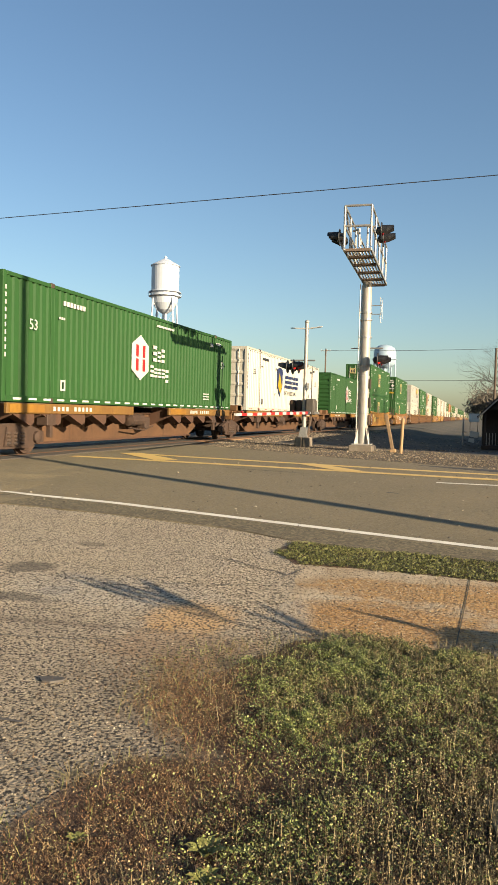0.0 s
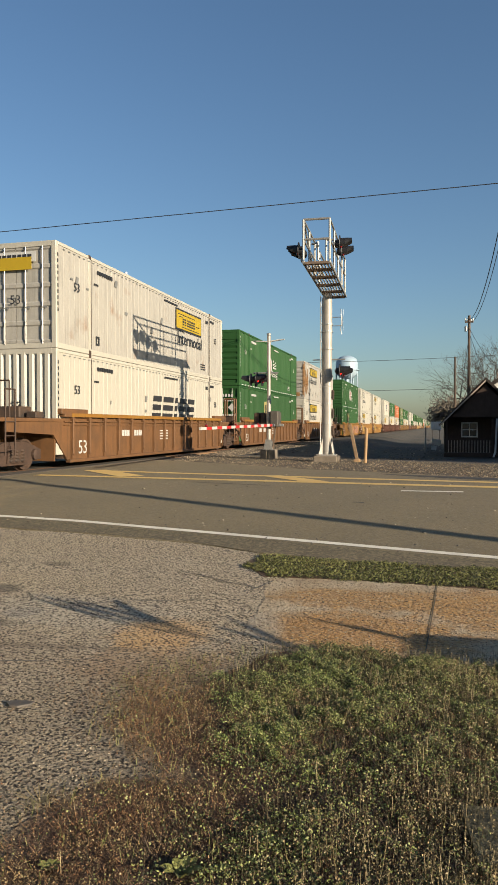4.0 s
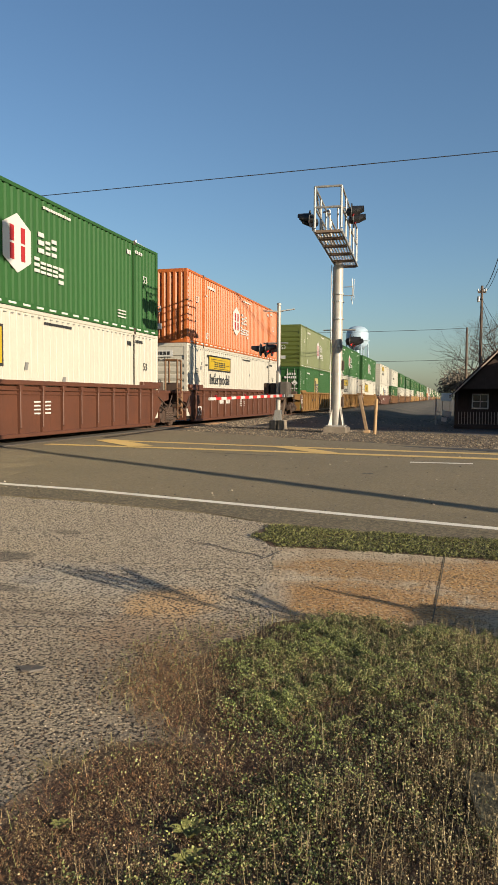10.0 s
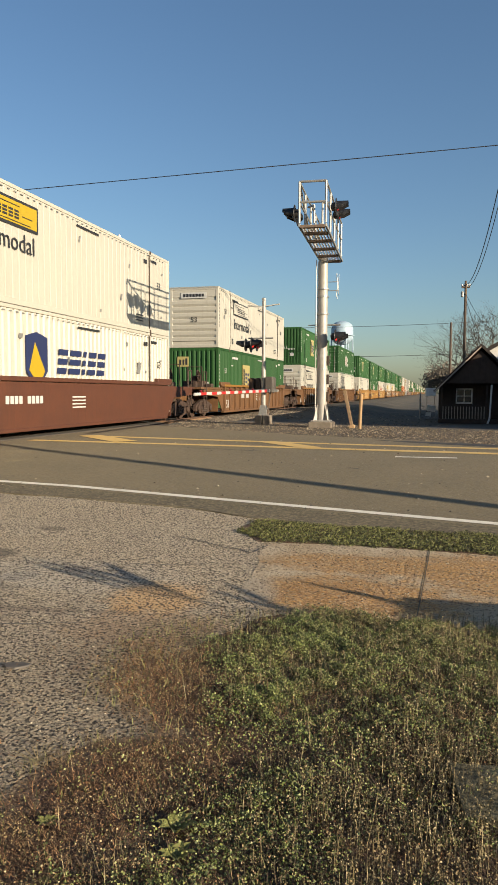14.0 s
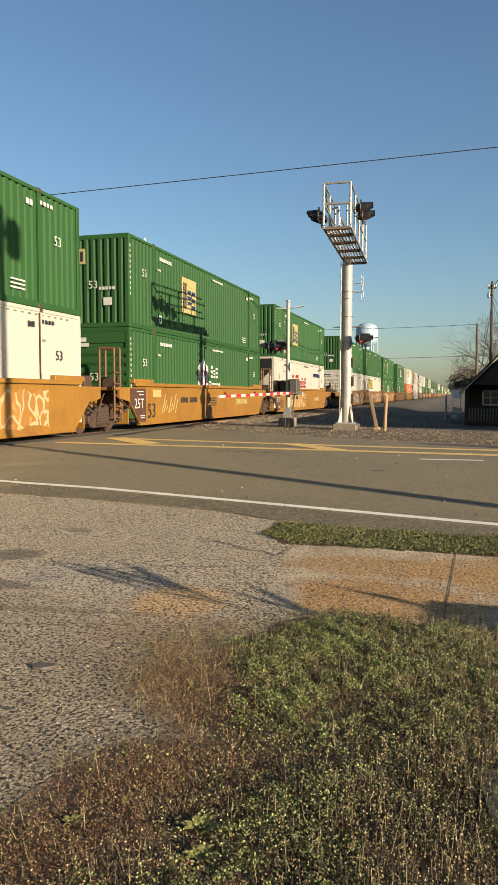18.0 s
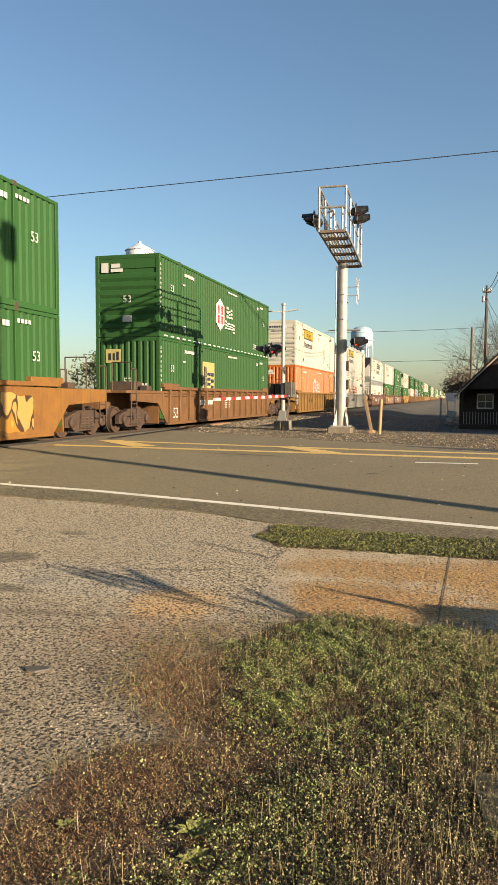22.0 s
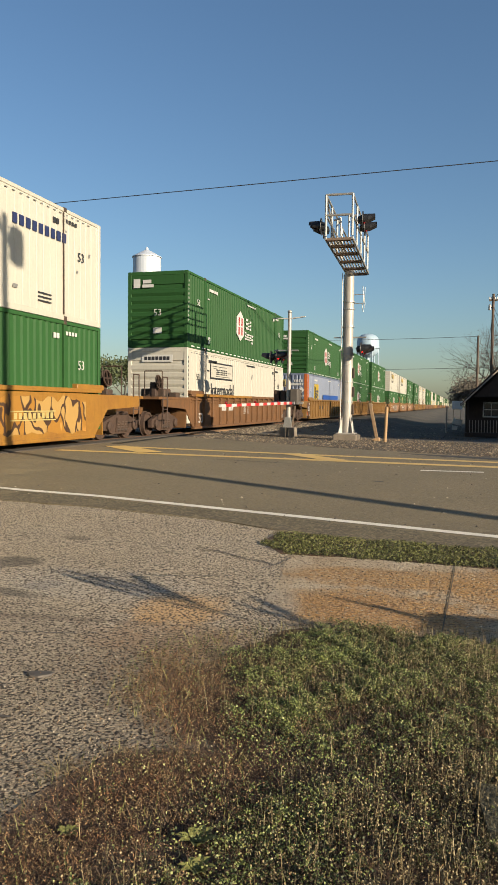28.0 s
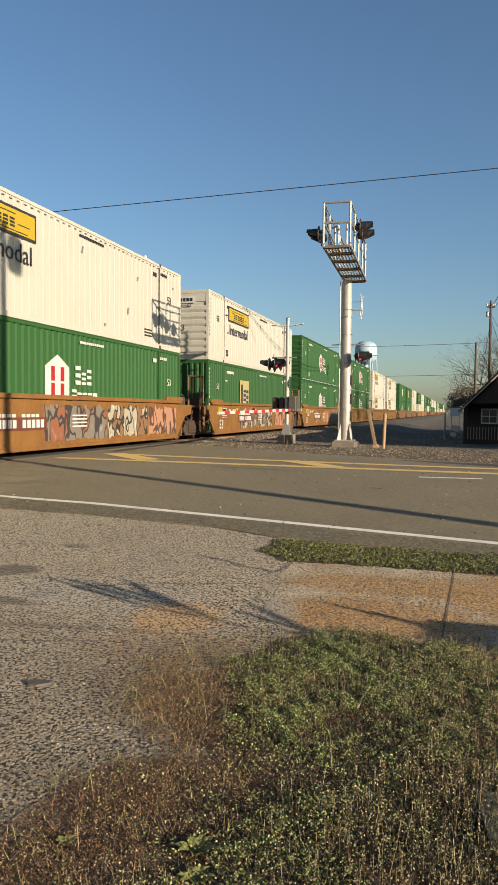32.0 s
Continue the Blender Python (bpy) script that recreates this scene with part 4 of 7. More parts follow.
def build_towers():
    t = thing("water_tower", "white cylindrical water tower on slender legs", "water tower", pose(-66.9, 147.8, 0.3))
    part("tank", Shape().turned([(0.6, 22.6), (1.8, 23.4), (2.7, 24.8), (3.05, 26.4), (3.05, 33.0)], 32), TANK_WHITE, t, "white riveted steel tank", smooth=False)
    part("roof", Shape().turned([(3.25, 32.95), (3.25, 33.1), (0.35, 34.7), (0.3, 35.1), (0.05, 35.3)], 32), TANK_WHITE, t, "pale conical roof with a finial")
    part("balcony", Shape().turned([(3.0, 26.3), (3.6, 26.3), (3.6, 26.42), (3.0, 26.42)], 32), TANK_WHITE, t)
    part("balcony_rail", Shape().turned([(3.55, 27.2), (3.62, 27.2), (3.62, 27.3), (3.55, 27.3)], 32), TANK_WHITE, t)
    for i in range(16):
        a = 2 * math.pi * i / 16
        part("baluster", Shape().bar((3.58 * math.cos(a), 3.58 * math.sin(a), 26.4), (3.58 * math.cos(a), 3.58 * math.sin(a), 27.25), 0.04, 5), TANK_WHITE, t)
    for i in range(4):
        a = math.pi / 4 + math.pi / 2 * i + 0.2
        c, s = math.cos(a), math.sin(a)
        part("leg", Shape().bar((2.95 * c, 2.95 * s, 26.6), (4.9 * c, 4.9 * s, 0), 0.2, 8), TANK_WHITE, t)
        b = a + math.pi / 2
        part("brace", Shape().bar((3.7 * c, 3.7 * s, 15), (3.7 * math.cos(b), 3.7 * math.sin(b), 15), 0.1, 6), TANK_WHITE, t)
        part("brace", Shape().bar((2.95 * c, 2.95 * s, 25), (3.7 * math.cos(b), 3.7 * math.sin(b), 15), 0.05, 5), TANK_WHITE, t)
    part("riser_pipe", Shape().bar((0, 0, 0), (0, 0, 23), 0.5, 12), TANK_WHITE, t)
    w = thing("water_tower", "pale blue rounded water tower beyond the railway", "water tower", pose(-37.5, 303.2, 0.3))
    prof = [(0.5, 20.8), (2.6, 21.4), (4.2, 23.0), (4.6, 25.2), (4.6, 27.6), (4.1, 29.2), (2.8, 30.2), (1.2, 30.7), (0.05, 30.8)]
    part("tank", Shape().turned(prof, 32), TANK_BLUE, w, smooth=True)
    part("balcony", Shape().turned([(4.6, 24.6), (5.1, 24.6), (5.1, 24.9), (4.6, 24.9)], 32), TANK_BLUE, w)
    for i in range(6):
        a = 2 * math.pi * i / 6
        part("leg", Shape().bar((4.3 * math.cos(a), 4.3 * math.sin(a), 25), (5.0 * math.cos(a), 5.0 * math.sin(a), 0), 0.26, 8), TANK_BLUE, w)
    part("riser_pipe", Shape().bar((0, 0, 0), (0, 0, 21), 0.8, 12), TANK_BLUE, w)


def bare_tree(x, y, z, height, seed, label, leaves=0, leaf_size=0.12, spread=0.75, mat=None):
    rnd = random.Random(seed)
    t = thing("tree", label, "tree", pose(x, y, z))
    trunk, twigs, tips = Shape(), Shape(), []

    def grow(p, d, length, r, depth):
        q = p + d * length
        (trunk if depth < 1 else twigs).bar(p, q, r, 6 if depth < 2 else 4, r * 0.68)
        if depth >= 7 or r < 0.004:
            tips.append(q)
            return
        tips.append(q) if depth > 2 else None
        for k in range(3 if depth < 3 else 2):
            n = Vector((rnd.gauss(0, 1), rnd.gauss(0, 1), rnd.gauss(0.25, 0.5))).normalized()
            grow(q, (d * (1 - 0.45 * spread) + n * spread * 0.8).normalized(), length * rnd.uniform(0.62, 0.85), r * rnd.uniform(0.5, 0.66), depth + 1)

    grow(Vector((0, 0, -0.2)), Vector((rnd.uniform(-0.08, 0.08), 0, 1)).normalized(), height * 0.30, height * 0.019, 0)
    part("trunk", trunk, BARK, t)
    part("branchwork", twigs, BARK, t)
    if leaves:
        crown = Shape()
        for _ in range(leaves):
            c = rnd.choice(tips) + Vector((rnd.gauss(0, 1), rnd.gauss(0, 1), rnd.gauss(0, 0.8))) * height * 0.055
            u = Vector((rnd.gauss(0, 1), rnd.gauss(0, 1), rnd.gauss(0, 1))).normalized()
            w = u.orthogonal().normalized() * leaf_size * rnd.uniform(0.6, 1.3)
            u = u * leaf_size * rnd.uniform(0.8, 1.6)
            crown.add([c - u, c + w * 0.6, c + u, c - w * 0.6], [(0, 1, 2, 3)])
        part("crown", crown, mat or LEAF, t)
    return t


def build_trees():
    bare_tree(3.6, 73, -0.1, 9.9, 3, "bare leafless tree with fine grey twigs", spread=0.85)
    bare_tree(4.9, 70, -0.1, 10.2, 5, "bare leafless tree with fine grey twigs", spread=0.85)
    bare_tree(2.7, 78, -0.1, 8.6, 8, "bare leafless tree with fine grey twigs", spread=0.85)
    bare_tree(4.2, 78, -0.1, 9.8, 14, "bare leafless tree with fine grey twigs", spread=0.85)
    bare_tree(1.55, 66, -0.1, 4.6, 11, "dark dense evergreen tree behind the house", 1500, 0.10, 0.7, EVERGREEN)
    bare_tree(1.6, 84, -0.1, 4.8, 12, "dark dense evergreen tree behind the house", 1500, 0.11, 0.7, EVERGREEN)
    for i, (x, y, h) in enumerate(((-50.6, 74.5, 7.6), (-56.0, 72.0, 6.6), (-60.5, 92.0, 8.6), (-52.0, 98.0, 8.4), (-45.0, 92.0, 7.6), (-66.0, 84.0, 8.0), (-40.0, 104.0, 8.8), (-71.0, 70.0, 7.0))):
        bare_tree(x, y, 0.1, h, 20 + i, "broad leafy green tree beyond the railway" if i % 3 else "half-bare tree beyond the railway", 2400 if i % 3 else 500, 0.22, 0.85)
    rnd = random.Random(9)
    s = Shape()
    for i in range(1500):
        x = rnd.uniform(-700, 700)
        y = 820 + rnd.uniform(-40, 120)
        c = Vector((x, y, rnd.uniform(0, 9) + 3 * math.sin(x * 0.013)))
        k = rnd.uniform(2.0, 4.5)
        ring = [c + Vector((math.cos(a) * k, rnd.uniform(-1, 1), math.sin(a) * k * rnd.uniform(0.6, 1.0))) for a in [j * math.pi / 3.5 for j in range(7)]]
        s.add([c + Vector((0, -1.5, 0))] + ring, [(0, j + 1, (j + 1) % 7 + 1) for j in range(7)])
    tagged(new("far_woods", s.mesh("far_woods", FAR_WOOD)), "hazy far line of woods on the horizon", "woods", "", "stuff")


def build_storehouse():
    """An unseen long low building added beyond the road, in the sun's way: the lane beside the house lies in its shade.
    """
    s = thing("shade_building", "long plain boarded building, unseen, added to shade the lane", "building", pose(9.2, 22.3, -0.1))
    part("wall", Shape().box(0, 0.15, 0, 42, 0, 5.4), SHED_WALL, s)
    part("wall", Shape().box(7.85, 8.0, 0, 42, 0, 5.4), SHED_WALL, s)
    for y in (0, 41.85):
        part("gable_wall", Shape().prism([(0.15, 0), (7.85, 0), (7.85, 5.4), (4.0, 6.4), (0.15, 5.4)], "y", y, y + 0.15), SHED_WALL, s)
    part("roof", Shape().prism([(-0.3, 5.38), (4.0, 6.5), (4.0, 6.65), (-0.3, 5.53)], "y", -0.3, 42.3), SHED_ROOF, s)
    part("roof", Shape().prism([(8.3, 5.38), (4.0, 6.5), (4.0, 6.65), (8.3, 5.53)], "y", -0.3, 42.3), SHED_ROOF, s)
    for y in (4, 14, 24, 34):
        part("door", Shape().box(-0.05, 0.0, y, y + 3.2, 0, 3.4, 0.01), POLE_WOOD, s)


build_storehouse()
build_cantilever()
build_gate()
build_posts()
build_house()
build_poles()
build_towers()
build_trees()


# ---- the train ----
SPEED, FACE_X, LENGTH, WIDTH, HEIGHT = 25.15, -10.3, 15.88, 2.56, 2.98
Z_LOW, Z_UP, Z_SPINE, Z_RAIL = 0.745, 3.735, 1.66, 0.365
MOVING = []
CACHE = {}


def cached(key, make):
    if key not in CACHE:
        CACHE[key] = make()
    return CACHE[key]


def words(text, height, mat, gap=1.0):
    """Lettering as a thin mesh in the plane of the near side: it reads along +y and stands on z."""
    def make():
        cu = bpy.data.curves.new("lettering", "FONT")
        cu.body, cu.size, cu.extrude, cu.resolution_u, cu.space_character = text, height * 1.35, 0.003, 2, gap
        ob = bpy.data.objects.new("lettering", cu)
        scene.collection.objects.link(ob)
        bpy.context.view_layer.update()
        me = bpy.data.meshes.new_from_object(ob.evaluated_get(bpy.context.evaluated_depsgraph_get()))
        bpy.data.objects.remove(ob)
        me.materials.clear()
        me.materials.append(mat)
        return me
    return cached((text, height, mat.name, gap), make)


SIDE = Matrix(((0, 0, 1, 0), (1, 0, 0, 0), (0, 1, 0, 0), (0, 0, 0, 1)))
FRONT = Matrix(((1, 0, 0, 0), (0, 0, -1, 0), (0, 1, 0, 0), (0, 0, 0, 1)))


def bars(parent, mat, rows, x=0.006, name="lettering", label="", slant=0.0, front=False):
    """Plain bars standing for writing: rows of (y0, y1, z0, z1), on the near side or on the front."""
    s = Shape()
    for a, b, z0, z1 in rows:
        k = slant * (z1 - z0)
        o = [(a, z0), (b, z0), (b + k, z1), (a + k, z1)]
        if front:
            s.prism([(-p, q) for p, q in reversed(o)], "y", -x - 0.012, -x)
        else:
            s.prism(o, "x", x - 0.008, x + 0.008)
    ob = part(name, s, mat, parent, label)
    if len(rows) > 1:
        ob["kind"] = "stuff"
    return ob


def blocks(parent, mat, rows, x=0.006, name="lettering", label="", slant=0.0, stroke=0.22):
    """Stacked dashes standing for drawn lettering: rows of (y0, y1, z0, z1)."""
    s = Shape()
    base = min(r[2] for r in rows)
    for i, (a, b, z0, z1) in enumerate(rows):
        h = z1 - z0
        for k in (0.0, 0.5 - stroke / 2, 1.0 - stroke):
            c, d = z0 + k * h, z0 + (k + stroke) * h
            k0, k1 = slant * (c - base), slant * (d - base)
            s.prism([(a + k0, c), (b + k0, c), (b + k1, d), (a + k1, d)], "x", x - 0.008, x + 0.008)
    ob = part(name, s, mat, parent, label)
    ob["kind"] = "stuff"
    return ob


def corrugated(mat, pitch=0.28, depth=0.046, flat=False):
    """The walls of a box with folded sheet on both long sides."""
    def make():
        s = Shape()
        z0, z1 = 0.14, HEIGHT - 0.09
        for x, sign in ((-0.012, -1), (-WIDTH + 0.012, 1)):
            pts, y = [], 0.16
            if flat:
                while y < LENGTH - 0.2:
                    pts += [(y, 0.004), (y + 0.27, 0.004), (y + 0.28, 0.018), (y + 0.30, 0.018)]
                    y += 0.31
            else:
                while y < LENGTH - 0.3:
                    pts += [(y, 0.004), (y + 0.42 * pitch, 0.004), (y + 0.56 * pitch, depth), (y + 0.86 * pitch, depth)]
                    y += pitch
            pts += [(LENGTH - 0.13, 0.004)]
            vs = [(x + sign * d, min(p, LENGTH - 0.12), z) for p, d in pts for z in (z0, z1)]
            s.add(vs, [(2 * i, 2 * i + 2, 2 * i + 3, 2 * i + 1) for i in range(len(pts) - 1)])
        s.box(-WIDTH + 0.06, -0.06, 0.09, LENGTH - 0.06, 0.06, HEIGHT - 0.03)
        return s.mesh("body", mat)
    return cached(("body", mat.name, flat), make)


def end_panel(style, mat):
    """The leading end wall, one folded sheet, or for doors one plain back wall."""
    def make():
        s = Shape()
        a, b = -WIDTH + 0.14, -0.14
        if style == "ribs":
            line = [(0.05, 0.14), (0.05, 0.30)]
            for i in range(7):
                z = 0.30 + 0.30 * i
                line += [(0.0, z + 0.04), (0.0, z + 0.18), (0.05, z + 0.22)]
            line += [(0.05, 2.46), (0.015, 2.48), (0.015, 2.84), (0.05, HEIGHT - 0.1)]
            vs = [(x, y, z) for y, z in line for x in (a, b)]
        elif style == "folds":
            line = [(a, 0.055)]
            for i in range(9):
                x = a + 0.03 + 0.247 * i
                line += [(x, 0.055), (x + 0.05, 0.0), (x + 0.15, 0.0), (x + 0.20, 0.055)]
            line += [(b, 0.055)]
            vs = [(x, y, z) for x, y in line for z in (0.14, HEIGHT - 0.1)]
        else:
            line = [(a, 0.08), (b, 0.08)]
            vs = [(x, y, z) for x, y in line for z in (0.14, HEIGHT - 0.1)]
        s.add(vs, [(2 * i, 2 * i + 1, 2 * i + 3, 2 * i + 2) for i in range(len(line) - 1)])
        return s.mesh("end_panel", mat)
    return cached(("end", style, mat.name), make)


def door_leaf(mat):
    def make():
        w = (WIDTH - 0.28) / 2 - 0.01
        line = [(0.03, 0.16)]
        for i in range(5):
            z = 0.22 + 0.53 * i
            line += [(0.03, z), (0.06, z + 0.04), (0.06, z + 0.40), (0.03, z + 0.44)]
        line += [(0.03, HEIGHT - 0.12)]
        s = Shape()
        s.loft([[(x, y, z) for y, z in line] + [(x, 0.078, HEIGHT - 0.12), (x, 0.078, 0.16)] for x in (0.0, w)])
        return s.mesh("door", mat)
    return cached(("door", mat.name), make)


def make_container(mat, trim, style, flat, near=True):
    """A 53 foot container: its origin is the near lower corner of its leading end."""
    box = thing("container", "", "container")
    part("body", corrugated(mat, flat=flat), None, box)
    part("end_panel", end_panel(style, mat), None, box)
    post = cached(("post", trim.name), lambda: Shape().box(-0.15, 0.0, 0.0, 0.14, 0.0, HEIGHT, 0.012).mesh("corner_post", trim))
    for x in (0.0, -WIDTH + 0.15):
        for y in (0.0, LENGTH - 0.14):
            part("corner_post", post, None, box, at=pose(x, y, 0))
    low = cached(("low", trim.name), lambda: Shape().box(-0.08, 0.004, 0.14, LENGTH - 0.14, 0.0, 0.15, 0.008).mesh("bottom_rail", trim))
    top = cached(("top", trim.name), lambda: Shape().box(-0.08, 0.004, 0.14, LENGTH - 0.14, HEIGHT - 0.10, HEIGHT - 0.005, 0.008).mesh("top_rail", trim))
    for x in (0.0, -WIDTH + 0.076):
        part("bottom_rail", low, None, box, at=pose(x, 0, 0))
        part("top_rail", top, None, box, at=pose(x, 0, 0))
    sill = cached(("sill", trim.name), lambda: Shape().box(-WIDTH + 0.15, -0.15, 0.005, 0.12, 0.0, 0.15, 0.008).mesh("end_sill", trim))
    part("end_sill", sill, None, box)
    part("end_header", sill, None, box, at=pose(0, 0, HEIGHT - 0.15))
    lift = cached(("lift", trim.name), lambda: Shape().box(-0.06, 0.006, -0.07, 0.07, 0.15, HEIGHT - 0.1, 0.008).mesh("lift_post", trim))
    cast = cached("casting", lambda: Shape().box(-0.16, 0.010, -0.085, 0.085, -0.002, 0.12, 0.012).mesh("corner_casting", DARK_STEEL))
    for y in (2.0, LENGTH - 2.0):
        part("lift_post", lift, None, box, at=pose(0, y, 0))
        for z in (0, HEIGHT - 0.10):
            part("corner_casting", cast, None, box, at=pose(0, y, z))
    if style == "doors":
        for x in (-WIDTH + 0.14, -WIDTH / 2 + 0.01):
            part("door", door_leaf(mat), None, box, at=pose(x, 0, 0))
    if style == "doors" and near:
        rod = cached("rod", lambda: Shape().bar((0, 0, 0.12), (0, 0, HEIGHT - 0.14), 0.018, 6).box(-0.02, 0.16, -0.02, 0.01, 1.12, 1.16).mesh("lock_rod", GALV))
        for x in (-2.15, -1.62, -0.95, -0.42):
            part("lock_rod", rod, None, box, at=pose(x, -0.002, 0))
    return box


def number(box, colour, near):
    if not near:
        return
    part("lettering", words("53", 0.27, colour), None, box, at=pose(0.012, 1.0, 1.75) @ SIDE)
    part("lettering", words("53", 0.27, colour), None, box, at=pose(0.012, LENGTH - 1.35, 1.70) @ SIDE)
    bars(box, colour, [(2.3 + 0.1 * i, 2.36 + 0.1 * i, 2.15, 2.21) for i in range(3)] + [(LENGTH - 2.6, LENGTH - 2.48, 2.48, 2.62), (LENGTH - 2.44, LENGTH - 2.32, 2.48, 2.62)])
    bars(box, colour, [(0.07, 0.11, 2.55 - 0.17 * i, 2.65 - 0.17 * i) for i in range(10)])
    bars(box, colour, [(LENGTH - 3.3, LENGTH - 2.7, 0.55 - 0.1 * i, 0.59 - 0.1 * i) for i in range(3)])
    part("lettering", words("53", 0.27, colour), None, box, at=pose(-1.45, -0.02, 1.25) @ FRONT)
    bars(box, colour, [(2.5 + 0.16 * i, 2.61 + 0.16 * i, 2.52, 2.64) for i in range(7)])
    bars(box, colour, [(13.9 + 0.16 * i, 14.0 + 0.16 * i, 2.60, 2.70) for i in range(4)])
    bars(box, colour, [(8.2 + 0.12 * i, 8.29 + 0.12 * i, 2.66, 2.73) for i in range(12)])
    bars(box, colour, [(2.4, 2.62, 0.55, 0.60), (2.4, 2.62, 0.32, 0.37), (2.4, 2.45, 0.37, 0.55), (2.57, 2.62, 0.37, 0.55)])


def hexagon_sign(box, at_y, near):
    hexa = [(0.0, 0.82), (0.60, 1.14), (0.60, 1.94), (0.0, 2.26), (-0.60, 1.94), (-0.60, 1.14)]
    part("sign_hexagon", Shape().prism([(at_y + a, b) for a, b in reversed(hexa)], "x", -0.004, 0.010), LETTER, box, "white six-sided emblem")
    if near:
        bars(box, RED, [(at_y + a, at_y + a + 0.17, z, z + 0.38) for a in (-0.32, 0.15) for z in (1.12, 1.56)], 0.014, "emblem_bar")
        blocks(box, LETTER, [(at_y + 0.95, at_y + 1.22, 1.50, 2.02), (at_y + 1.30, at_y + 1.52, 1.50, 1.85), (at_y + 1.60, at_y + 1.84, 1.50, 1.95)])
        blocks(box, LETTER, [(at_y + 0.75 + 0.30 * i, at_y + 0.99 + 0.30 * i, 0.98 - (0.14 if i == 4 else 0), 1.36 - (0.08 if i else 0)) for i in range(5)])
        bars(box, LETTER, [(2.02, 2.30, 2.35, 2.70)], front=True)
        bars(box, LETTER, [(1.55, 1.90, 2.52, 2.66), (1.45, 1.92, 2.36, 2.48)], front=True)
        bars(box, LETTER, [(1.10, 1.46, 0.55, 0.78)], front=True)


def square_sign(box, at_y, near, mat=None, doors=True):
    bars(box, mat or CREAM, [(at_y, at_y + 1.55, 0.95, 2.30)], 0.008, "sign_panel", "pale yellow square sign")
    if near:
        y = at_y
        bars(box, BLACK, [(y + 0.14, y + 0.26, 1.15, 2.10), (y + 0.34, y + 0.46, 1.15, 2.10)], 0.018, "emblem_bar")
        blocks(box, NAVY, [(y + 0.58, y + 0.98, 1.30, 1.85), (y + 1.08, y + 1.42, 1.15, 1.85)], 0.018, "emblem_bar")
        bars(box, CREAM, [(1.55, 2.15, 2.05, 2.55)], 0.0, "sign_panel", front=True)
        bars(box, BLACK, [(1.62, 1.72, 2.14, 2.46), (1.78, 1.86, 2.14, 2.40), (1.94, 2.04, 2.14, 2.40)], 0.01, front=True)
        if not doors:
            bars(box, LETTER, [(0.5 + 0.12 * i, 0.58 + 0.12 * i, 1.2, 1.3) for i in range(5)] + [(0.6, 0.9, 0.7, 0.95)], 0.01, front=True)
            return
        bars(box, LETTER, [(0.35 + 0.17 * i, 0.46 + 0.17 * i, 2.38, 2.54) for i in range(4)] + [(0.30 + 0.15 * i, 0.41 + 0.15 * i, 2.14, 2.30) for i in range(6)], 0.03, front=True)
        bars(box, LETTER, [(0.22 + 0.13 * i, 0.31 + 0.13 * i, 1.36, 1.46) for i in range(7)] + [(0.95, 1.02, 0.9, 1.05)], 0.03, front=True)
        bars(box, YELLOW, [(0.25, 0.62, 0.82, 1.02), (0.66, 0.98, 0.82, 1.02)], 0.03, "caution_plate", front=True)
        part("hazard_diamond", Shape().prism([(-0.42, 1.60), (-0.20, 1.82), (-0.42, 2.04), (-0.64, 1.82)], "y", -0.04, -0.02), LETTER, box, "white diamond placard")


def plate_sign(box, at_y, near, z0, z1, board=None, wide=3.75):
    bars(box, BLACK, [(at_y, at_y + wide, z0, z1)], 0.006, "sign_border")
    bars(box, board or YELLOW, [(at_y + 0.07, at_y + wide - 0.07, z0 + 0.07, z1 - 0.07)], 0.014, "sign_panel", "yellow rectangular sign")
    if near:
        h = z1 - z0
        a = at_y + wide * 0.24
        k = wide * 0.075
        blocks(box, BLACK, [(a + k * i, a + k * i + 0.78 * k, z0 + 0.28 * h, z0 + 0.60 * h) for i in (0, 1.05, 2.4, 3.45, 4.5, 5.55)], 0.022, stroke=0.24)
        bars(box, BLACK, [(at_y + 0.25, at_y + wide - 0.9, z0 + 0.74 * h, z0 + 0.77 * h), (at_y + 0.35, at_y + wide * 0.24, z0 + 0.62 * h, z0 + 0.65 * h), (at_y + 0.7, at_y + wide - 0.4, z0 + 0.16 * h, z0 + 0.19 * h), (at_y + wide * 0.76, at_y + wide - 0.3, z0 + 0.42 * h, z0 + 0.45 * h)], 0.022)
        bars(box, LETTER, [(0.62, 1.94, 2.42, 2.70)], 0.0, "sign_panel", front=True)
        bars(box, BLACK, [(0.75 + 0.16 * i, 0.87 + 0.16 * i, 2.49, 2.63) for i in range(7)], 0.01, front=True)


def slanted_name(box, at_y, near, z0=1.35, z1=2.15, mat=None, wide=1.0):
    rows = [(at_y + y * wide, at_y + (y + w) * wide, z0, z1) for y, w in ((0, 0.62), (0.80, 0.40), (1.20, 0.40), (1.78, 0.20), (2.20, 0.58), (2.95, 0.60))]
    blocks(box, mat or NAVY, rows, 0.006, "lettering", "dark slanted block lettering", 0.22, 0.24)


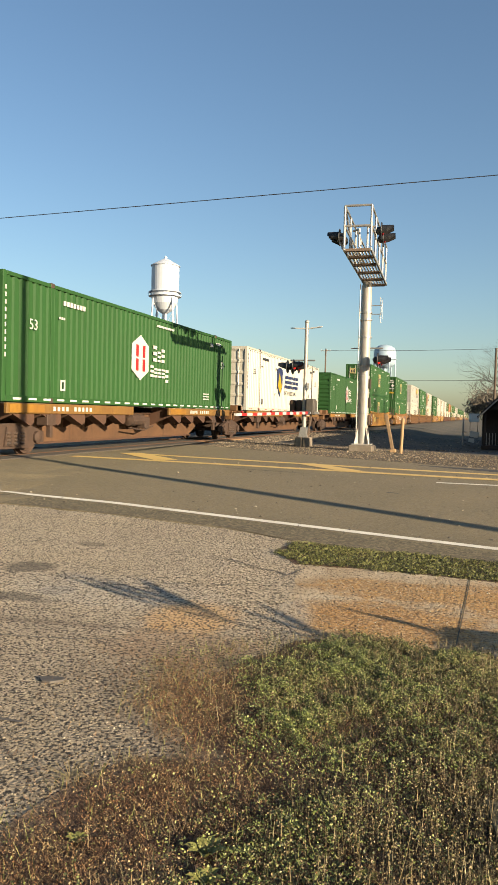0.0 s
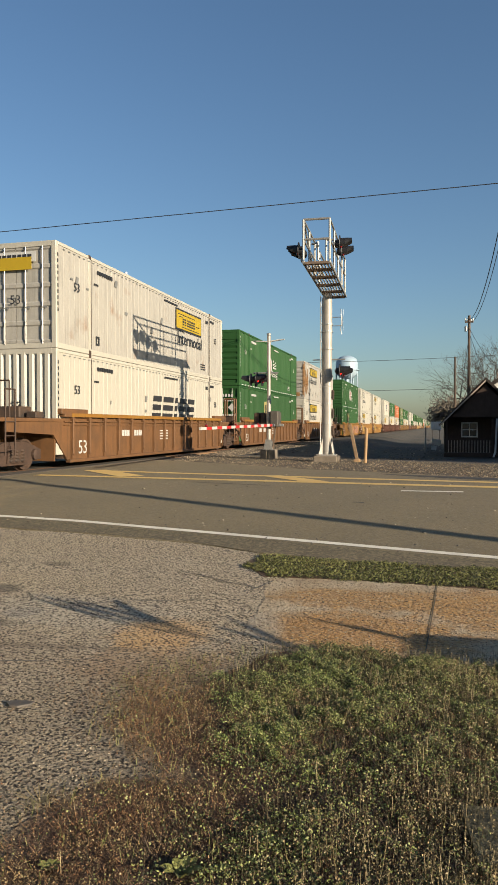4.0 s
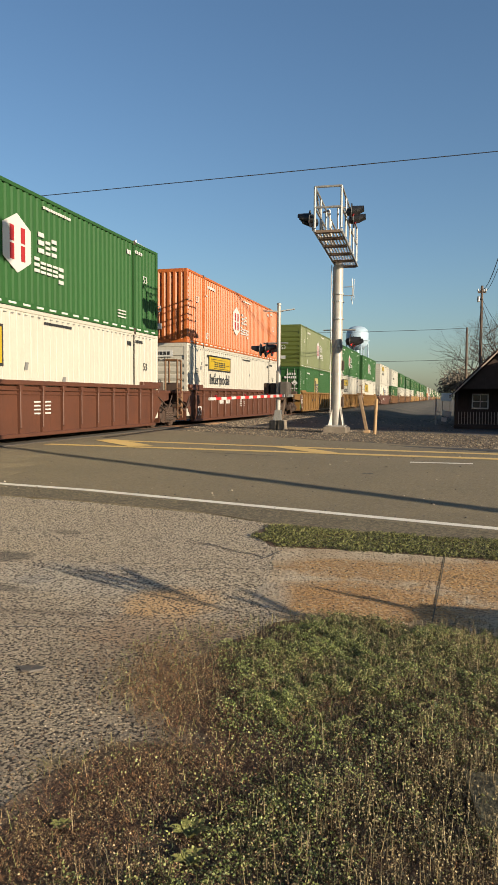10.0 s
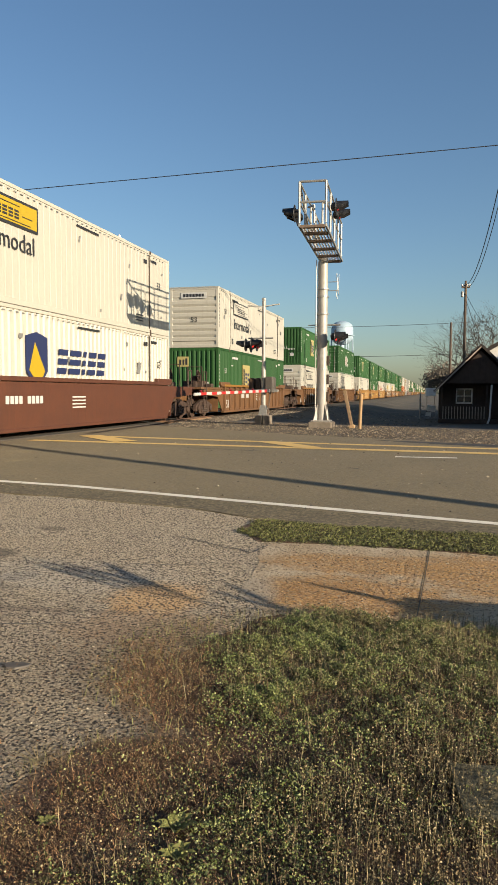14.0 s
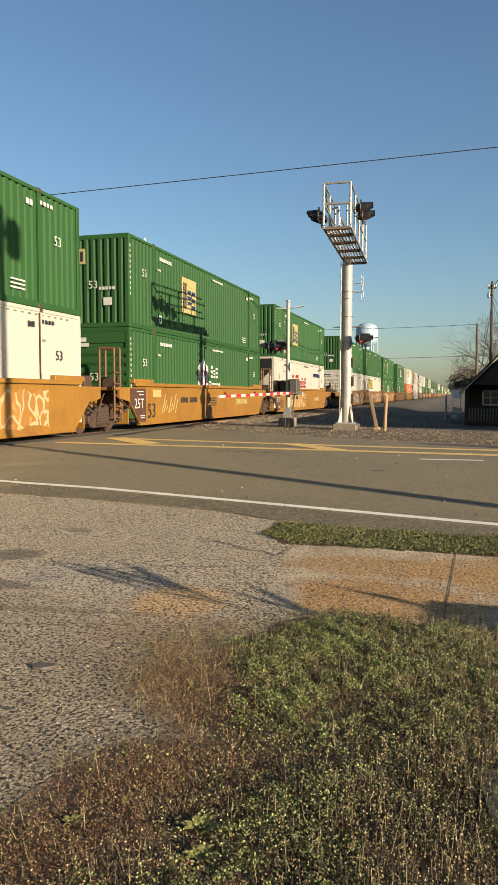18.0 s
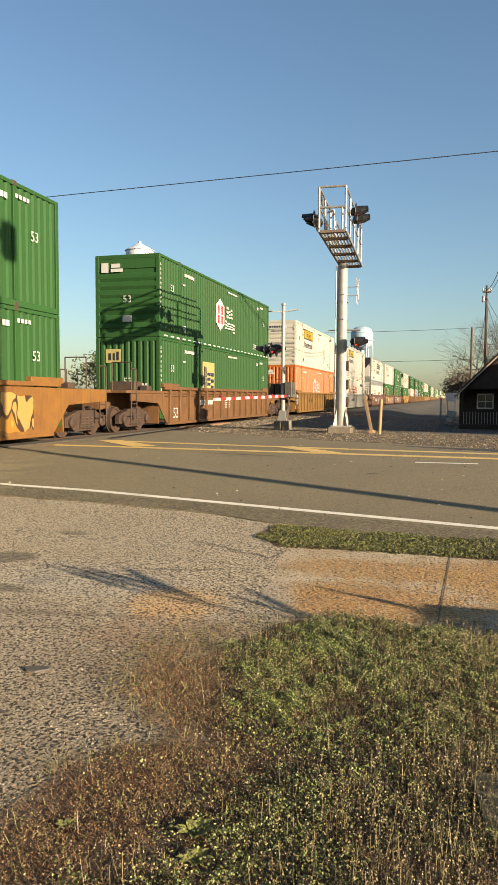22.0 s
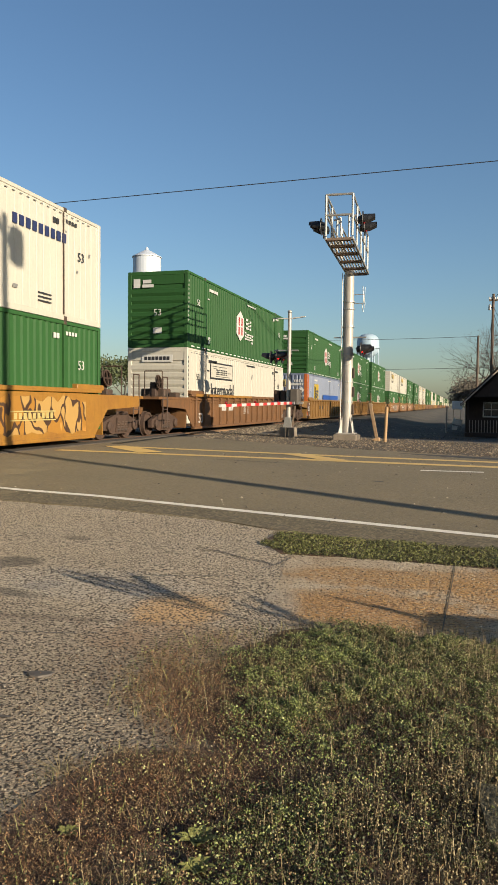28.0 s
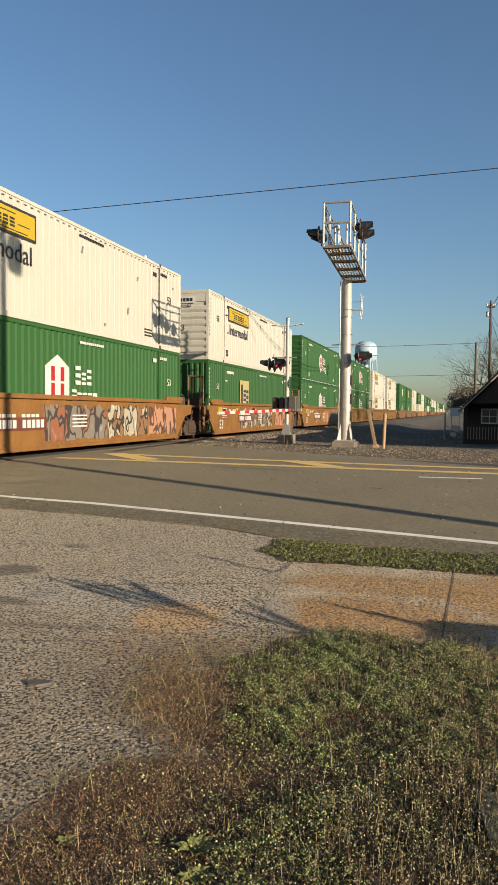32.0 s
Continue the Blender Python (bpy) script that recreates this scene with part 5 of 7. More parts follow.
LOOKS = {
    "HG": (GREEN, GREEN, "ribs", False), "HD": (GREEN, GREEN, "doors", False), "EG": (GREEN, GREEN, "doors", False), "EF": (GREEN, GREEN, "folds", False),
    "JI": (WHITE, WHITE, "ribs", True), "JD": (RUSTY, WHITE, "doors", True), "JR": (RUSTY, RUSTY, "ribs", True), "JO": (WHITE, WHITE, "ribs", True), "JP": (WHITE, WHITE, "ribs", True),
    "SW": (WHITE, WHITE, "folds", False), "S2": (WHITE, WHITE, "doors", False), "SL": (WHITE, WHITE, "folds", True), "OR": (ORANGE, ORANGE, "folds", False), "OL": (OLIVE, OLIVE, "ribs", False),
    "CR": (WHITE, WHITE, "reefer", True), "PR": (WHITE, GREY, "reefer", True), "HW": (WHITE, GREY, "doors", True), "BL": (GREY_BLUE, GREY_BLUE, "folds", False), "PG": (GREEN, GREEN, "folds", False),
}
SAID = {
    "HG": "green corrugated steel container with a white six-sided emblem", "HD": "green corrugated container with barred doors and white emblem", "EG": "green corrugated steel container with a pale square sign",
    "EF": "green corrugated container with folded end and square sign", "JI": "white smooth-sided container with a yellow sign", "JD": "rust-streaked white container with doors and yellow sign",
    "JR": "white container with rust-stained end and yellow sign", "JO": "white container with a black-outlined sign", "JP": "white container with a large yellow sign", "SW": "off-white corrugated container with slanted dark blue lettering",
    "S2": "off-white corrugated container with shield emblem and lettering", "SL": "off-white container with large slanted dark lettering", "OR": "orange corrugated container with a white emblem", "OL": "faded olive green container with a white emblem",
    "CR": "white refrigerated container with red lettering", "PR": "white refrigerated container with grey posts and lettering", "HW": "plain white insulated container with grey trim", "BL": "faded grey-blue container with orange corner and square sign", "PG": "plain green corrugated steel container",
}


def container(kind, near, upper):
    mat, trim, style, flat = LOOKS[kind]
    box = make_container(mat, trim, "plain" if style == "reefer" else style, flat, near)
    tagged(box, SAID[kind], "container", "containers of the train")
    dark = LETTER if mat in (GREEN, ORANGE, OLIVE, GREY_BLUE) else BLACK
    number(box, dark, near)
    if near and kind == "JR":
        drip = random.Random(5)
        bars(box, RUST_RUN, [(0.16 + 0.11 * i, 0.19 + 0.11 * i + drip.uniform(0, 0.05), drip.uniform(0.3, 1.2), drip.uniform(1.6, 2.85)) for i in range(15)], 0.004, "rust_run", "brown rust runs at the corner")
        bars(box, RUST_RUN, [(0.0, 0.13, 0.1, 2.9)], 0.004, "rust_run", "brown rust runs at the corner")
        bars(box, RUST_RUN, [(0.02, 0.13, 0.3, 2.7), (0.35, 2.2, 0.2, 0.5)], 0.0, "rust_run", "brown rust runs at the corner", front=True)
    if near and mat in (WHITE, RUSTY):
        bars(box, GREY, [(0.4 + 0.30 * i, 0.50 + 0.30 * i, 2.80, 2.825) for i in range(50)], 0.006, "rivet_row")
        bars(box, DARK_STEEL, [(LENGTH - 2.10, LENGTH - 2.06, 0.16, 2.86)], 0.008, "seam")
        bars(box, DARK_STEEL, [(2.07, 2.09, 0.16, 2.86)], 0.006, "seam")
        scuff = random.Random(kind + str(upper))
        bars(box, GREY, [(y, y + scuff.uniform(0.05, 0.2), z, z + scuff.uniform(0.04, 0.25)) for y, z in [(scuff.uniform(0.5, LENGTH - 0.7), scuff.uniform(0.3, 2.5)) for _ in range(9)]], 0.005, "scuff", slant=0.3)
    if kind in ("HG", "HD", "OL", "OR"):
        hexagon_sign(box, 7.0, near)
        if near:
            bars(box, REFLECT, [(0.4 + 0.62 * i, 0.72 + 0.62 * i, 0.05, 0.10) for i in range(25)], 0.006, "reflective_tape")
    elif kind in ("EG", "EF"):
        square_sign(box, 5.6 if kind == "EG" else 4.6, near, None, kind == "EG")
    elif kind == "JP":
        plate_sign(box, 2.6, near, 1.50, 2.50)
    elif kind in ("JI", "JR"):
        plate_sign(box, 2.7, near, 1.95, 2.64, wide=3.3)
        part("lettering", words("Intermodal", 0.50, BLACK), None, box, at=pose(0.012, 2.85, 1.36) @ SIDE)
        part("lettering", words("Intermodal", 0.15, BLACK), None, box, at=pose(-1.72, -0.02, 2.24) @ FRONT)
    elif kind == "JD":
        plate_sign(box, 9.4, near, 1.75, 2.62, wide=3.2)
        part("lettering", words("Intermodal", 0.52, BLACK), None, box, at=pose(0.012, 9.6, 1.20) @ SIDE)
        bars(box, YELLOW, [(0.75, 1.95, 2.2, 2.55)], 0.02, "sign_panel", front=True)
    elif kind == "JO":
        plate_sign(box, 2.7, near, 1.85, 2.58, WHITE, 3.1)
        part("lettering", words("Intermodal", 0.55, BLACK), None, box, at=pose(0.012, 2.75, 1.15) @ SIDE)
    elif kind == "SW":
        slanted_name(box, 5.5, near)
        part("lettering", words("INTERMODAL", 0.22, BLACK), None, box, at=pose(0.012, 7.0, 0.98) @ SIDE)
    elif kind == "SL":
        slanted_name(box, 6.9, near, 1.10, 1.95, BLACK, 1.3)
    elif kind == "S2":
        slanted_name(box, 6.9, near, 1.30, 2.0, None, 0.84)
        part("lettering", words("INTERMODAL", 0.24, BLACK, 1.5), None, box, at=pose(0.012, 6.75, 0.92) @ SIDE)
        bars(box, RED, [(0.5 + 1.3 * i + k, 0.62 + 1.3 * i + k, 0.05, 0.10) for i in range(12) for k in (0.0, 0.28)], 0.006, "reflector", "small red reflectors")
        bars(box, GREY, [(12.55, 12.85, 1.45, 1.85)], 0.008, "emblem", "grey diamond mark", slant=0.3)
        shield = [(5.3, 2.25), (5.3, 1.35), (5.85, 0.80), (6.4, 1.35), (6.4, 2.25), (5.85, 2.38)]
        part("shield_emblem", Shape().prism(shield, "x", -0.002, 0.010), NAVY, box, "dark blue and gold shield")
        part("shield_emblem", Shape().prism([(5.45, 1.35), (5.95, 0.95), (6.25, 1.35), (5.75, 2.1)], "x", -0.002, 0.016), YELLOW, box, "gold shield stripe")
    elif kind == "CR":
        blk = [(4.7 + 0.47 * i, 5.04 + 0.47 * i - (0.22 if i == 1 else 0), 1.26, 1.70 + (0.36 if i in (0, 2, 3) else 0.22 if i in (6, 8) else -0.3 if i == 1 else 0.0)) for i in range(9)]
        blocks(box, RED, blk, 0.010, "lettering", "dark red gothic lettering", 0.0, 0.24)
        part("lettering", words("GLOBAL TRANSPORTATION", 0.20, BLACK), None, box, at=pose(0.012, 5.3, 0.95) @ SIDE)
        part("lettering", words("TOP LIFT ONLY", 0.16, BLACK), None, box, at=pose(0.012, 2.3, 0.45) @ SIDE)
        bars(box, NAVY, [(11.5 + 0.28 * i, 11.68 + 0.28 * i, 2.05, 2.30) for i in range(9)])
        bars(box, CREAM, [(3.1, 3.8, 1.0, 1.9), (3.3, 3.6, 1.9, 2.35)], 0.008, "crest")
        bars(box, RED, [(2.95, 3.07, 1.0, 1.8), (3.83, 3.95, 1.0, 1.8), (3.1, 3.8, 1.0, 1.12)], 0.012, "crest")
        bars(box, NAVY, [(3.28, 3.62, 1.05, 1.7)], 0.014, "crest")
        bars(box, YELLOW, [(3.36, 3.54, 2.3, 2.55), (3.2, 3.32, 1.75, 2.0), (3.58, 3.70, 1.75, 2.0)], 0.016, "crest")
        bars(box, RUSTY, [(0.08, 0.16, 0.2, 2.8), (0.08, 0.9, 0.3, 0.36), (0.08, 0.9, 1.5, 1.56)], 0.008, "frame_rail")
    elif kind == "PR":
        blocks(box, BLACK, [(6.5 + 0.56 * i, 6.98 + 0.56 * i - (0.26 if i in (2, 5) else 0), 1.75, 2.5 - (0.0 if i < 4 else 0.14)) for i in range(8)], 0.010, "lettering", "black block lettering", 0.0, 0.26)
        part("lettering", words("INTERMODAL", 0.52, BLACK), None, box, at=pose(0.012, 6.0, 1.05) @ SIDE)
        part("lettering", words("TOP LIFT ONLY", 0.16, BLACK), None, box, at=pose(0.012, 2.3, 0.35) @ SIDE)
        part("lettering", words("eco", 0.34, BLACK), None, box, at=pose(0.012, 3.0, 1.3) @ SIDE)
        bars(box, OLIVE, [(3.75, 4.15, 1.32, 1.62)], 0.010, "emblem", "small green leaf emblem", slant=0.4)
        bars(box, GREY, [(1.78, 2.18, 0.15, 2.88), (13.7, 14.1, 0.15, 2.88)], 0.008, "post_cover")
    elif kind == "HW":
        part("lettering", words("TEMPERATURE", 0.26, GREY), None, box, at=pose(0.012, 3.6, 1.62) @ SIDE)
        part("lettering", words("CONTROLLED", 0.26, GREY), None, box, at=pose(0.012, 3.6, 1.24) @ SIDE)
        bars(box, RED, [(9.2, 9.35, 0.95, 1.6), (9.6, 9.75, 0.95, 1.6), (9.42, 9.52, 1.1, 1.45)], 0.010, "emblem")
        bars(box, RED, [(10.6, 10.9, 1.3, 1.65), (11.0, 11.25, 1.3, 1.55), (10.6, 10.9, 0.8, 1.1), (11.0, 11.5, 0.8, 1.05)], 0.010)
        bars(box, GREY, [(0.2, LENGTH - 0.2, 2.45, 2.86)], 0.004, "side_band")
    elif kind == "BL":
        square_sign(box, 2.5, near, YELLOW)
        bars(box, BLUE, [(6.0, 13.0, 0.2, 1.55)], 0.004, "paint_patch", "blue painted patch")
        bars(box, ORANGE, [(0.01, 0.42, 0.05, 2.9), (LENGTH - 0.40, LENGTH - 0.02, 0.05, 2.9)], 0.006, "post_cover", "orange corner post")
        bars(box, ORANGE, [(0.01, 0.22, 0.03, 2.94), (WIDTH - 0.22, WIDTH - 0.01, 0.03, 2.94)], 0.012, "post_cover", "orange corner post", front=True)
    if style == "reefer" and near:
        hood = [(-WIDTH + 0.16, 2.86), (-WIDTH + 0.16, 2.30), (-WIDTH + 0.72, 1.62), (-0.72, 1.62), (-0.16, 2.30), (-0.16, 2.86)]
        unit = part("cooling_unit", Shape().prism(hood, "y", -0.16, 0.06), SIGNAL_BLACK, box, "black cooling unit hood")
        part("fan_mark", Shape().turned([(0.02, -0.175), (0.13, -0.175), (0.13, -0.16)], 16, (-WIDTH / 2, 0, 2.66), "y"), GREY, unit)
        part("cooling_unit_door", Shape().box(-0.92, -0.18, -0.10, 0.05, 0.52, 1.90, 0.03), WHITE, box, "white service door")
        part("cooling_unit_door", Shape().box(-WIDTH + 0.18, -WIDTH + 0.62, -0.10, 0.05, 0.52, 1.90, 0.03), WHITE, box, "white service door")
        gear = Shape().box(-WIDTH + 0.66, -0.96, -0.02, 0.05, 0.5, 1.60).turned([(0.02, -0.12), (0.2, -0.10), (0.2, -0.02)], 14, (-1.55, 0, 1.25), "y").box(-1.9, -1.2, -0.08, 0.0, 0.62, 0.92, 0.02)
        part("cooling_unit_engine", gear.tube([(-1.8, -0.06, 1.5), (-1.2, -0.06, 1.1), (-1.1, -0.06, 0.6)], 0.03), DARK_STEEL, box, "dark engine behind open doors")
        part("bumper_sill", Shape().box(-WIDTH + 0.16, -0.16, -0.04, 0.05, 0.15, 0.48, 0.02), GREY, box)
    return box


def side_outline(front_open, rear_open):
    """The long side plate of a well, with its ends cut up over the trucks."""
    a, b = (-2.5 if front_open else -0.95), (LENGTH + 2.5 if rear_open else LENGTH + 0.95)
    return [(0.55, 0.20), (LENGTH - 0.55, 0.20), (LENGTH + 0.25, 0.95), (b, 1.05), (b, 1.35), (LENGTH + 0.15, 1.40), (LENGTH - 1.7, 1.42), (1.7, 1.42), (-0.15, 1.40), (a, 1.35), (a, 1.05), (-0.25, 0.95)]


def make_truck(near):
    """A three-piece truck about its centre on the rails; its near side frame faces the road."""
    frame_outline = [(-1.22, 0.30), (-0.95, 0.30), (-0.62, 0.18), (0.62, 0.18), (0.95, 0.30), (1.22, 0.30), (1.22, 0.56), (0.90, 0.66), (0.45, 0.78), (-0.45, 0.78), (-0.90, 0.66), (-1.22, 0.56)]
    truck = part("truck", cached("bolster", lambda: Shape().box(-1.1, 1.1, -0.2, 0.2, 0.34, 0.72, 0.03).box(-0.35, 0.35, -0.3, 0.3, 0.72, 0.95, 0.03).mesh("truck", DARK_STEEL)), None)
    fr = cached("side_frame", lambda: Shape().prism(frame_outline, "x", -0.07, 0.07).prism([(-0.42, 0.24), (0.42, 0.24), (0.34, 0.70), (-0.34, 0.70)], "x", -0.11, 0.11).turned([(0.15, -0.14), (0.15, 0.14), (0.06, 0.17)], 12, (0, -0.89, 0.43), "x").turned([(0.15, -0.14), (0.15, 0.14), (0.06, 0.17)], 12, (0, 0.89, 0.43), "x").mesh("side_frame", CAR_WHEEL))
    spring = cached("spring", lambda: Shape().turned([(0.06, 0.26), (0.085, 0.30), (0.06, 0.34), (0.085, 0.38), (0.06, 0.42), (0.085, 0.46), (0.06, 0.50), (0.085, 0.54), (0.06, 0.58)], 10).mesh("spring", DARK_STEEL))
    wheel = cached("wheel", lambda: Shape().turned([(0.09, -0.07), (0.12, 0.05), (0.33, 0.03), (0.36, 0.065), (0.42, 0.065), (0.425, -0.06), (0.455, -0.065), (0.455, -0.09), (0.34, -0.09), (0.30, -0.03), (0.12, -0.04)], 28, (0, 0, 0.43), "x").mesh("wheel", CAR_WHEEL))
    axle = cached("axle", lambda: Shape().bar((-1.05, 0, 0.43), (1.05, 0, 0.43), 0.08, 10).mesh("axle", DARK_STEEL))
    for x in (-1.02, 1.02):
        part("side_frame", fr, None, truck, at=pose(x, 0, 0))
        if near and x > 0:
            for y in (-0.26, 0, 0.26):
                part("spring", spring, None, truck, at=pose(x + 0.09, y, 0))
    for y in (-0.89, 0.89):
        part("axle", axle, None, truck, at=pose(0, y, 0))
        part("wheel", wheel, None, truck, at=pose(0.75, y, 0))
        part("wheel", wheel, None, truck, at=pose(-0.75, y, 0, 0, 0, 180))
    return truck


PANEL_BROWN = material("dark brown panel paint", (0.10, 0.03, 0.02), 0.6)
END_BROWN = material("dark brown end plate paint", (0.05, 0.022, 0.016), 0.6, second=(0.10, 0.05, 0.03), scale=3, mix=0.6, streak=0.4)
CAR_WHEEL = material("brown dusty cast steel", (0.0396, 0.0238, 0.0165), 0.75, 0.1, second=(0.0720, 0.0408, 0.0264), scale=5, mix=0.8, bump=0.004, bump_scale=40)
CAR_LOOK = {
    "Y": (CAR_YELLOW, False, "weathered yellow double-stack well car with smooth sides"), "T": (CAR_TAN, True, "rusty tan double-stack well car with ribbed sides"),
    "R": (CAR_RUST, True, "rusted brown double-stack well car with ribbed sides"), "B": (CAR_BROWN, True, "dark brown double-stack well car with ribbed sides"),
    "S": (CAR_BROWN, False, "dark brown well car with smooth sides"), "D": (CAR_RED, False, "dark red well car with spray-painted smooth sides"), "G": (CAR_GREY, False, "grey double-stack well car with smooth sides"),
    "O": (CAR_OCHRE, False, "rusted brown well car with spray-painted smooth sides"),
}


def well_car(style, front_open, rear_open, near, seed):
    mat, ribbed, said = CAR_LOOK[style]
    rnd = random.Random(seed)
    car = thing("well_car", said, "rail car", group="cars of the train")
    plate = cached(("plate", style, front_open, rear_open), lambda: Shape().prism(side_outline(front_open, rear_open), "x", -0.07, 0.0).mesh("side_plate", mat))
    inset = 0.035 if ribbed else 0.10
    part("side_plate", plate, None, car, at=pose(inset, 0, 0))
    part("side_plate", plate, None, car, at=pose(-WIDTH - 0.10 + 0.07, 0, 0))
    chord = cached(("chord", style), lambda: Shape().box(-0.16, 0.05, 0.2, LENGTH - 0.2, 1.44, 1.56, 0.015).mesh("top_chord", mat))
    part("top_chord", chord, None, car, at=pose(0.10, 0, 0))
    part("top_chord", chord, None, car, at=pose(-WIDTH - 0.0, 0, 0))
    sill = cached(("sillb", style), lambda: Shape().box(-0.14, 0.03, 0.55, LENGTH - 0.55, 0.14, 0.24, 0.015).mesh("bottom_sill", mat))
    part("bottom_sill", sill, None, car, at=pose(0.10, 0, 0))
    part("bottom_sill", sill, None, car, at=pose(-WIDTH + 0.05, 0, 0))
    part("well_floor", cached("floor", lambda: Shape().box(-WIDTH + 0.05, -0.05, 0.4, LENGTH - 0.4, 0.26, 0.36).mesh("well_floor", DARK_STEEL)), None, car)
    if style == "R" and near and seed in (5, 6, 7, 18, 19, 20, 34, 44, 45):
        part("chord_cover", Shape().box(0.14, 0.157, 0.6, 15.2 if seed < 8 else 8.6, 1.45, 1.555), CAR_YELLOW, car, "yellow-painted stretch of the top chord")
    if ribbed and near:
        lip = cached(("lip", style), lambda: Shape().box(-0.02, 0.035, 0.3, LENGTH - 0.3, 1.30, 1.34, 0.008).box(-0.02, 0.02, 0.3, LENGTH - 0.3, 1.20, 1.23, 0.006).mesh("side_lip", mat))
        part("side_lip", lip, None, car, at=pose(inset + 0.02, 0, 0))
        rib = cached(("rib", style), lambda: Shape().box(-0.10, 0.035, -0.05, 0.05, 0.36, 1.46, 0.015).prism([(-0.05, 0.22), (0.05, 0.22), (0.05, 0.38), (-0.05, 0.38)], "x", -0.10, 0.0).prism([(-0.10, 1.46), (0.10, 1.46), (0.05, 1.28), (-0.05, 1.28)], "x", -0.08, 0.03).mesh("rib", mat))
        for i in range(15):
            part("rib", rib, None, car, at=pose(0.10, 0.75 + 1.027 * i, 0))
    wall = cached(("bulkhead", style), lambda: Shape().prism([(-0.16, 0.22), (-0.10, 0.20), (-0.02, 1.36), (-0.10, 1.36)], "x", -WIDTH, 0.0).mesh("bulkhead", mat))
    part("bulkhead", wall, None, car)
    part("bulkhead", wall, None, car, at=pose(-WIDTH, LENGTH, 0, 0, 0, 180))
    for y, sign, free in ((0.0, -1, front_open), (LENGTH, 1, rear_open)):
        if near and sign < 0 and not free:
            for dy in (-1.15, -0.75):
                part("grab_post", cached("grab_post", lambda: Shape().tube([(0, 0, 0.6), (0, 0, 2.6), (-0.5, 0, 2.6), (-0.5, 0, 1.4)], 0.042).mesh("grab_post", CAR_RUST)), None, car, at=pose(0.02, dy, 0))
            part("ladder", cached("joint_ladder", lambda: Shape().tube([(0, 0, 0.35), (0, 0, 1.4)], 0.03).tube([(0, 0.5, 0.35), (0, 0.5, 1.4)], 0.03).bar((0, 0, 0.45), (0, 0.5, 0.45), 0.024, 6).bar((0, 0, 0.8), (0, 0.5, 0.8), 0.024, 6).bar((0, 0, 1.15), (0, 0.5, 1.15), 0.024, 6).bar((0, 0, 1.5), (0, 0.5, 1.5), 0.024, 6).bar((0, 0, 1.85), (0, 0.5, 1.85), 0.024, 6).mesh("ladder", CAR_RUST)), None, car, at=pose(0.05, -1.2, 0))
        if near and not free:
            k = -1 if sign < 0 else 1
            part("brake_rod", cached("brake_rod", lambda: Shape().tube([(0, -0.5, 0.9), (0.1, 0.0, 0.62), (0.1, 0.5, 0.9)], 0.03).tube([(0.05, -0.6, 1.15), (0.12, 0.2, 0.75), (0.05, 0.7, 1.2)], 0.022).mesh("brake_rod", CAR_WHEEL)), None, car, at=pose(0.0, y + k * 0.55, 0))
            part("side_bearing", cached("side_bearing", lambda: Shape().box(-0.5, -0.02, -0.22, 0.22, 1.38, 1.72, 0.03).box(-0.3, 0.02, -0.08, 0.08, 0.75, 1.35, 0.02).mesh("side_bearing", CAR_WHEEL)), None, car, at=pose(-0.1, y + k * 0.62, 0))
        if near and free and seed % 2 == (1 if sign > 0 else 0):
            part("brake_wheel", cached("brake_wheel", lambda: Shape().turned([(0.24, -0.02), (0.28, -0.02), (0.28, 0.02), (0.24, 0.02), (0.24, -0.02)], 20).box(-0.25, 0.25, -0.02, 0.02, -0.012, 0.012).box(-0.02, 0.02, -0.25, 0.25, -0.012, 0.012).mesh("brake_wheel", CAR_WHEEL)), None, car, at=pose(-0.55, y + sign * 1.5, 1.95, 0, 80, 0))
            part("brake_stand", cached("brake_stand", lambda: Shape().box(-0.12, 0.12, -0.12, 0.12, 1.4, 1.95, 0.02).mesh("brake_stand", CAR_WHEEL)), None, car, at=pose(-0.75, y + sign * 1.5, 0))
        if near and free:
            part("deck_box", cached("deck_box", lambda: Shape().box(-1.5, -0.5, -0.3, 0.3, 1.4, 1.72, 0.03).box(-0.4, -0.1, -0.15, 0.25, 1.4, 1.58, 0.02).mesh("deck_box", DARK_STEEL)), None, car, at=pose(0, y + sign * 0.75, 0))
        reach = 2.9 if free else 1.05
        deck = cached(("deck", style, free), lambda: Shape().box(-WIDTH - 0.06, 0.06, -0.1, reach, 1.30, 1.40, 0.012).box(-WIDTH / 2 - 0.35, -WIDTH / 2 + 0.35, -0.1, reach, 0.75, 1.30, 0.02).prism([(-WIDTH, 0.7), (-0.0, 0.7), (0.0, 1.3), (-WIDTH, 1.3)], "y", -0.14, -0.06).mesh("end_deck", mat))
        part("end_deck", deck, None, car, at=pose(0, y, 0) if sign > 0 else pose(-WIDTH, y, 0, 0, 0, 180))
        if near:
            step = cached(("lid", style), lambda: Shape().box(-0.25, 0.06, 0, 1.55, 1.52, 1.68, 0.02).mesh("guide_plate", mat))
            part("guide_plate", step, None, car, at=pose(0.08, 0.05 if sign < 0 else LENGTH - 1.6, 0))
        if free and near:
            rail = cached("ladder", lambda: Shape().tube([(0, 0, 0.45), (0, 0, 2.1), (0, 0.42, 2.1), (0, 0.42, 0.45)], 0.022).bar((0, 0, 0.6), (0, 0.42, 0.6), 0.016, 6).bar((0, 0, 0.95), (0, 0.42, 0.95), 0.016, 6).bar((0, 0, 1.3), (0, 0.42, 1.3), 0.016, 6).mesh("ladder", CAR_WHEEL))
            part("ladder", rail, None, car, at=pose(0.06, y + sign * 2.35 - 0.21, 0))
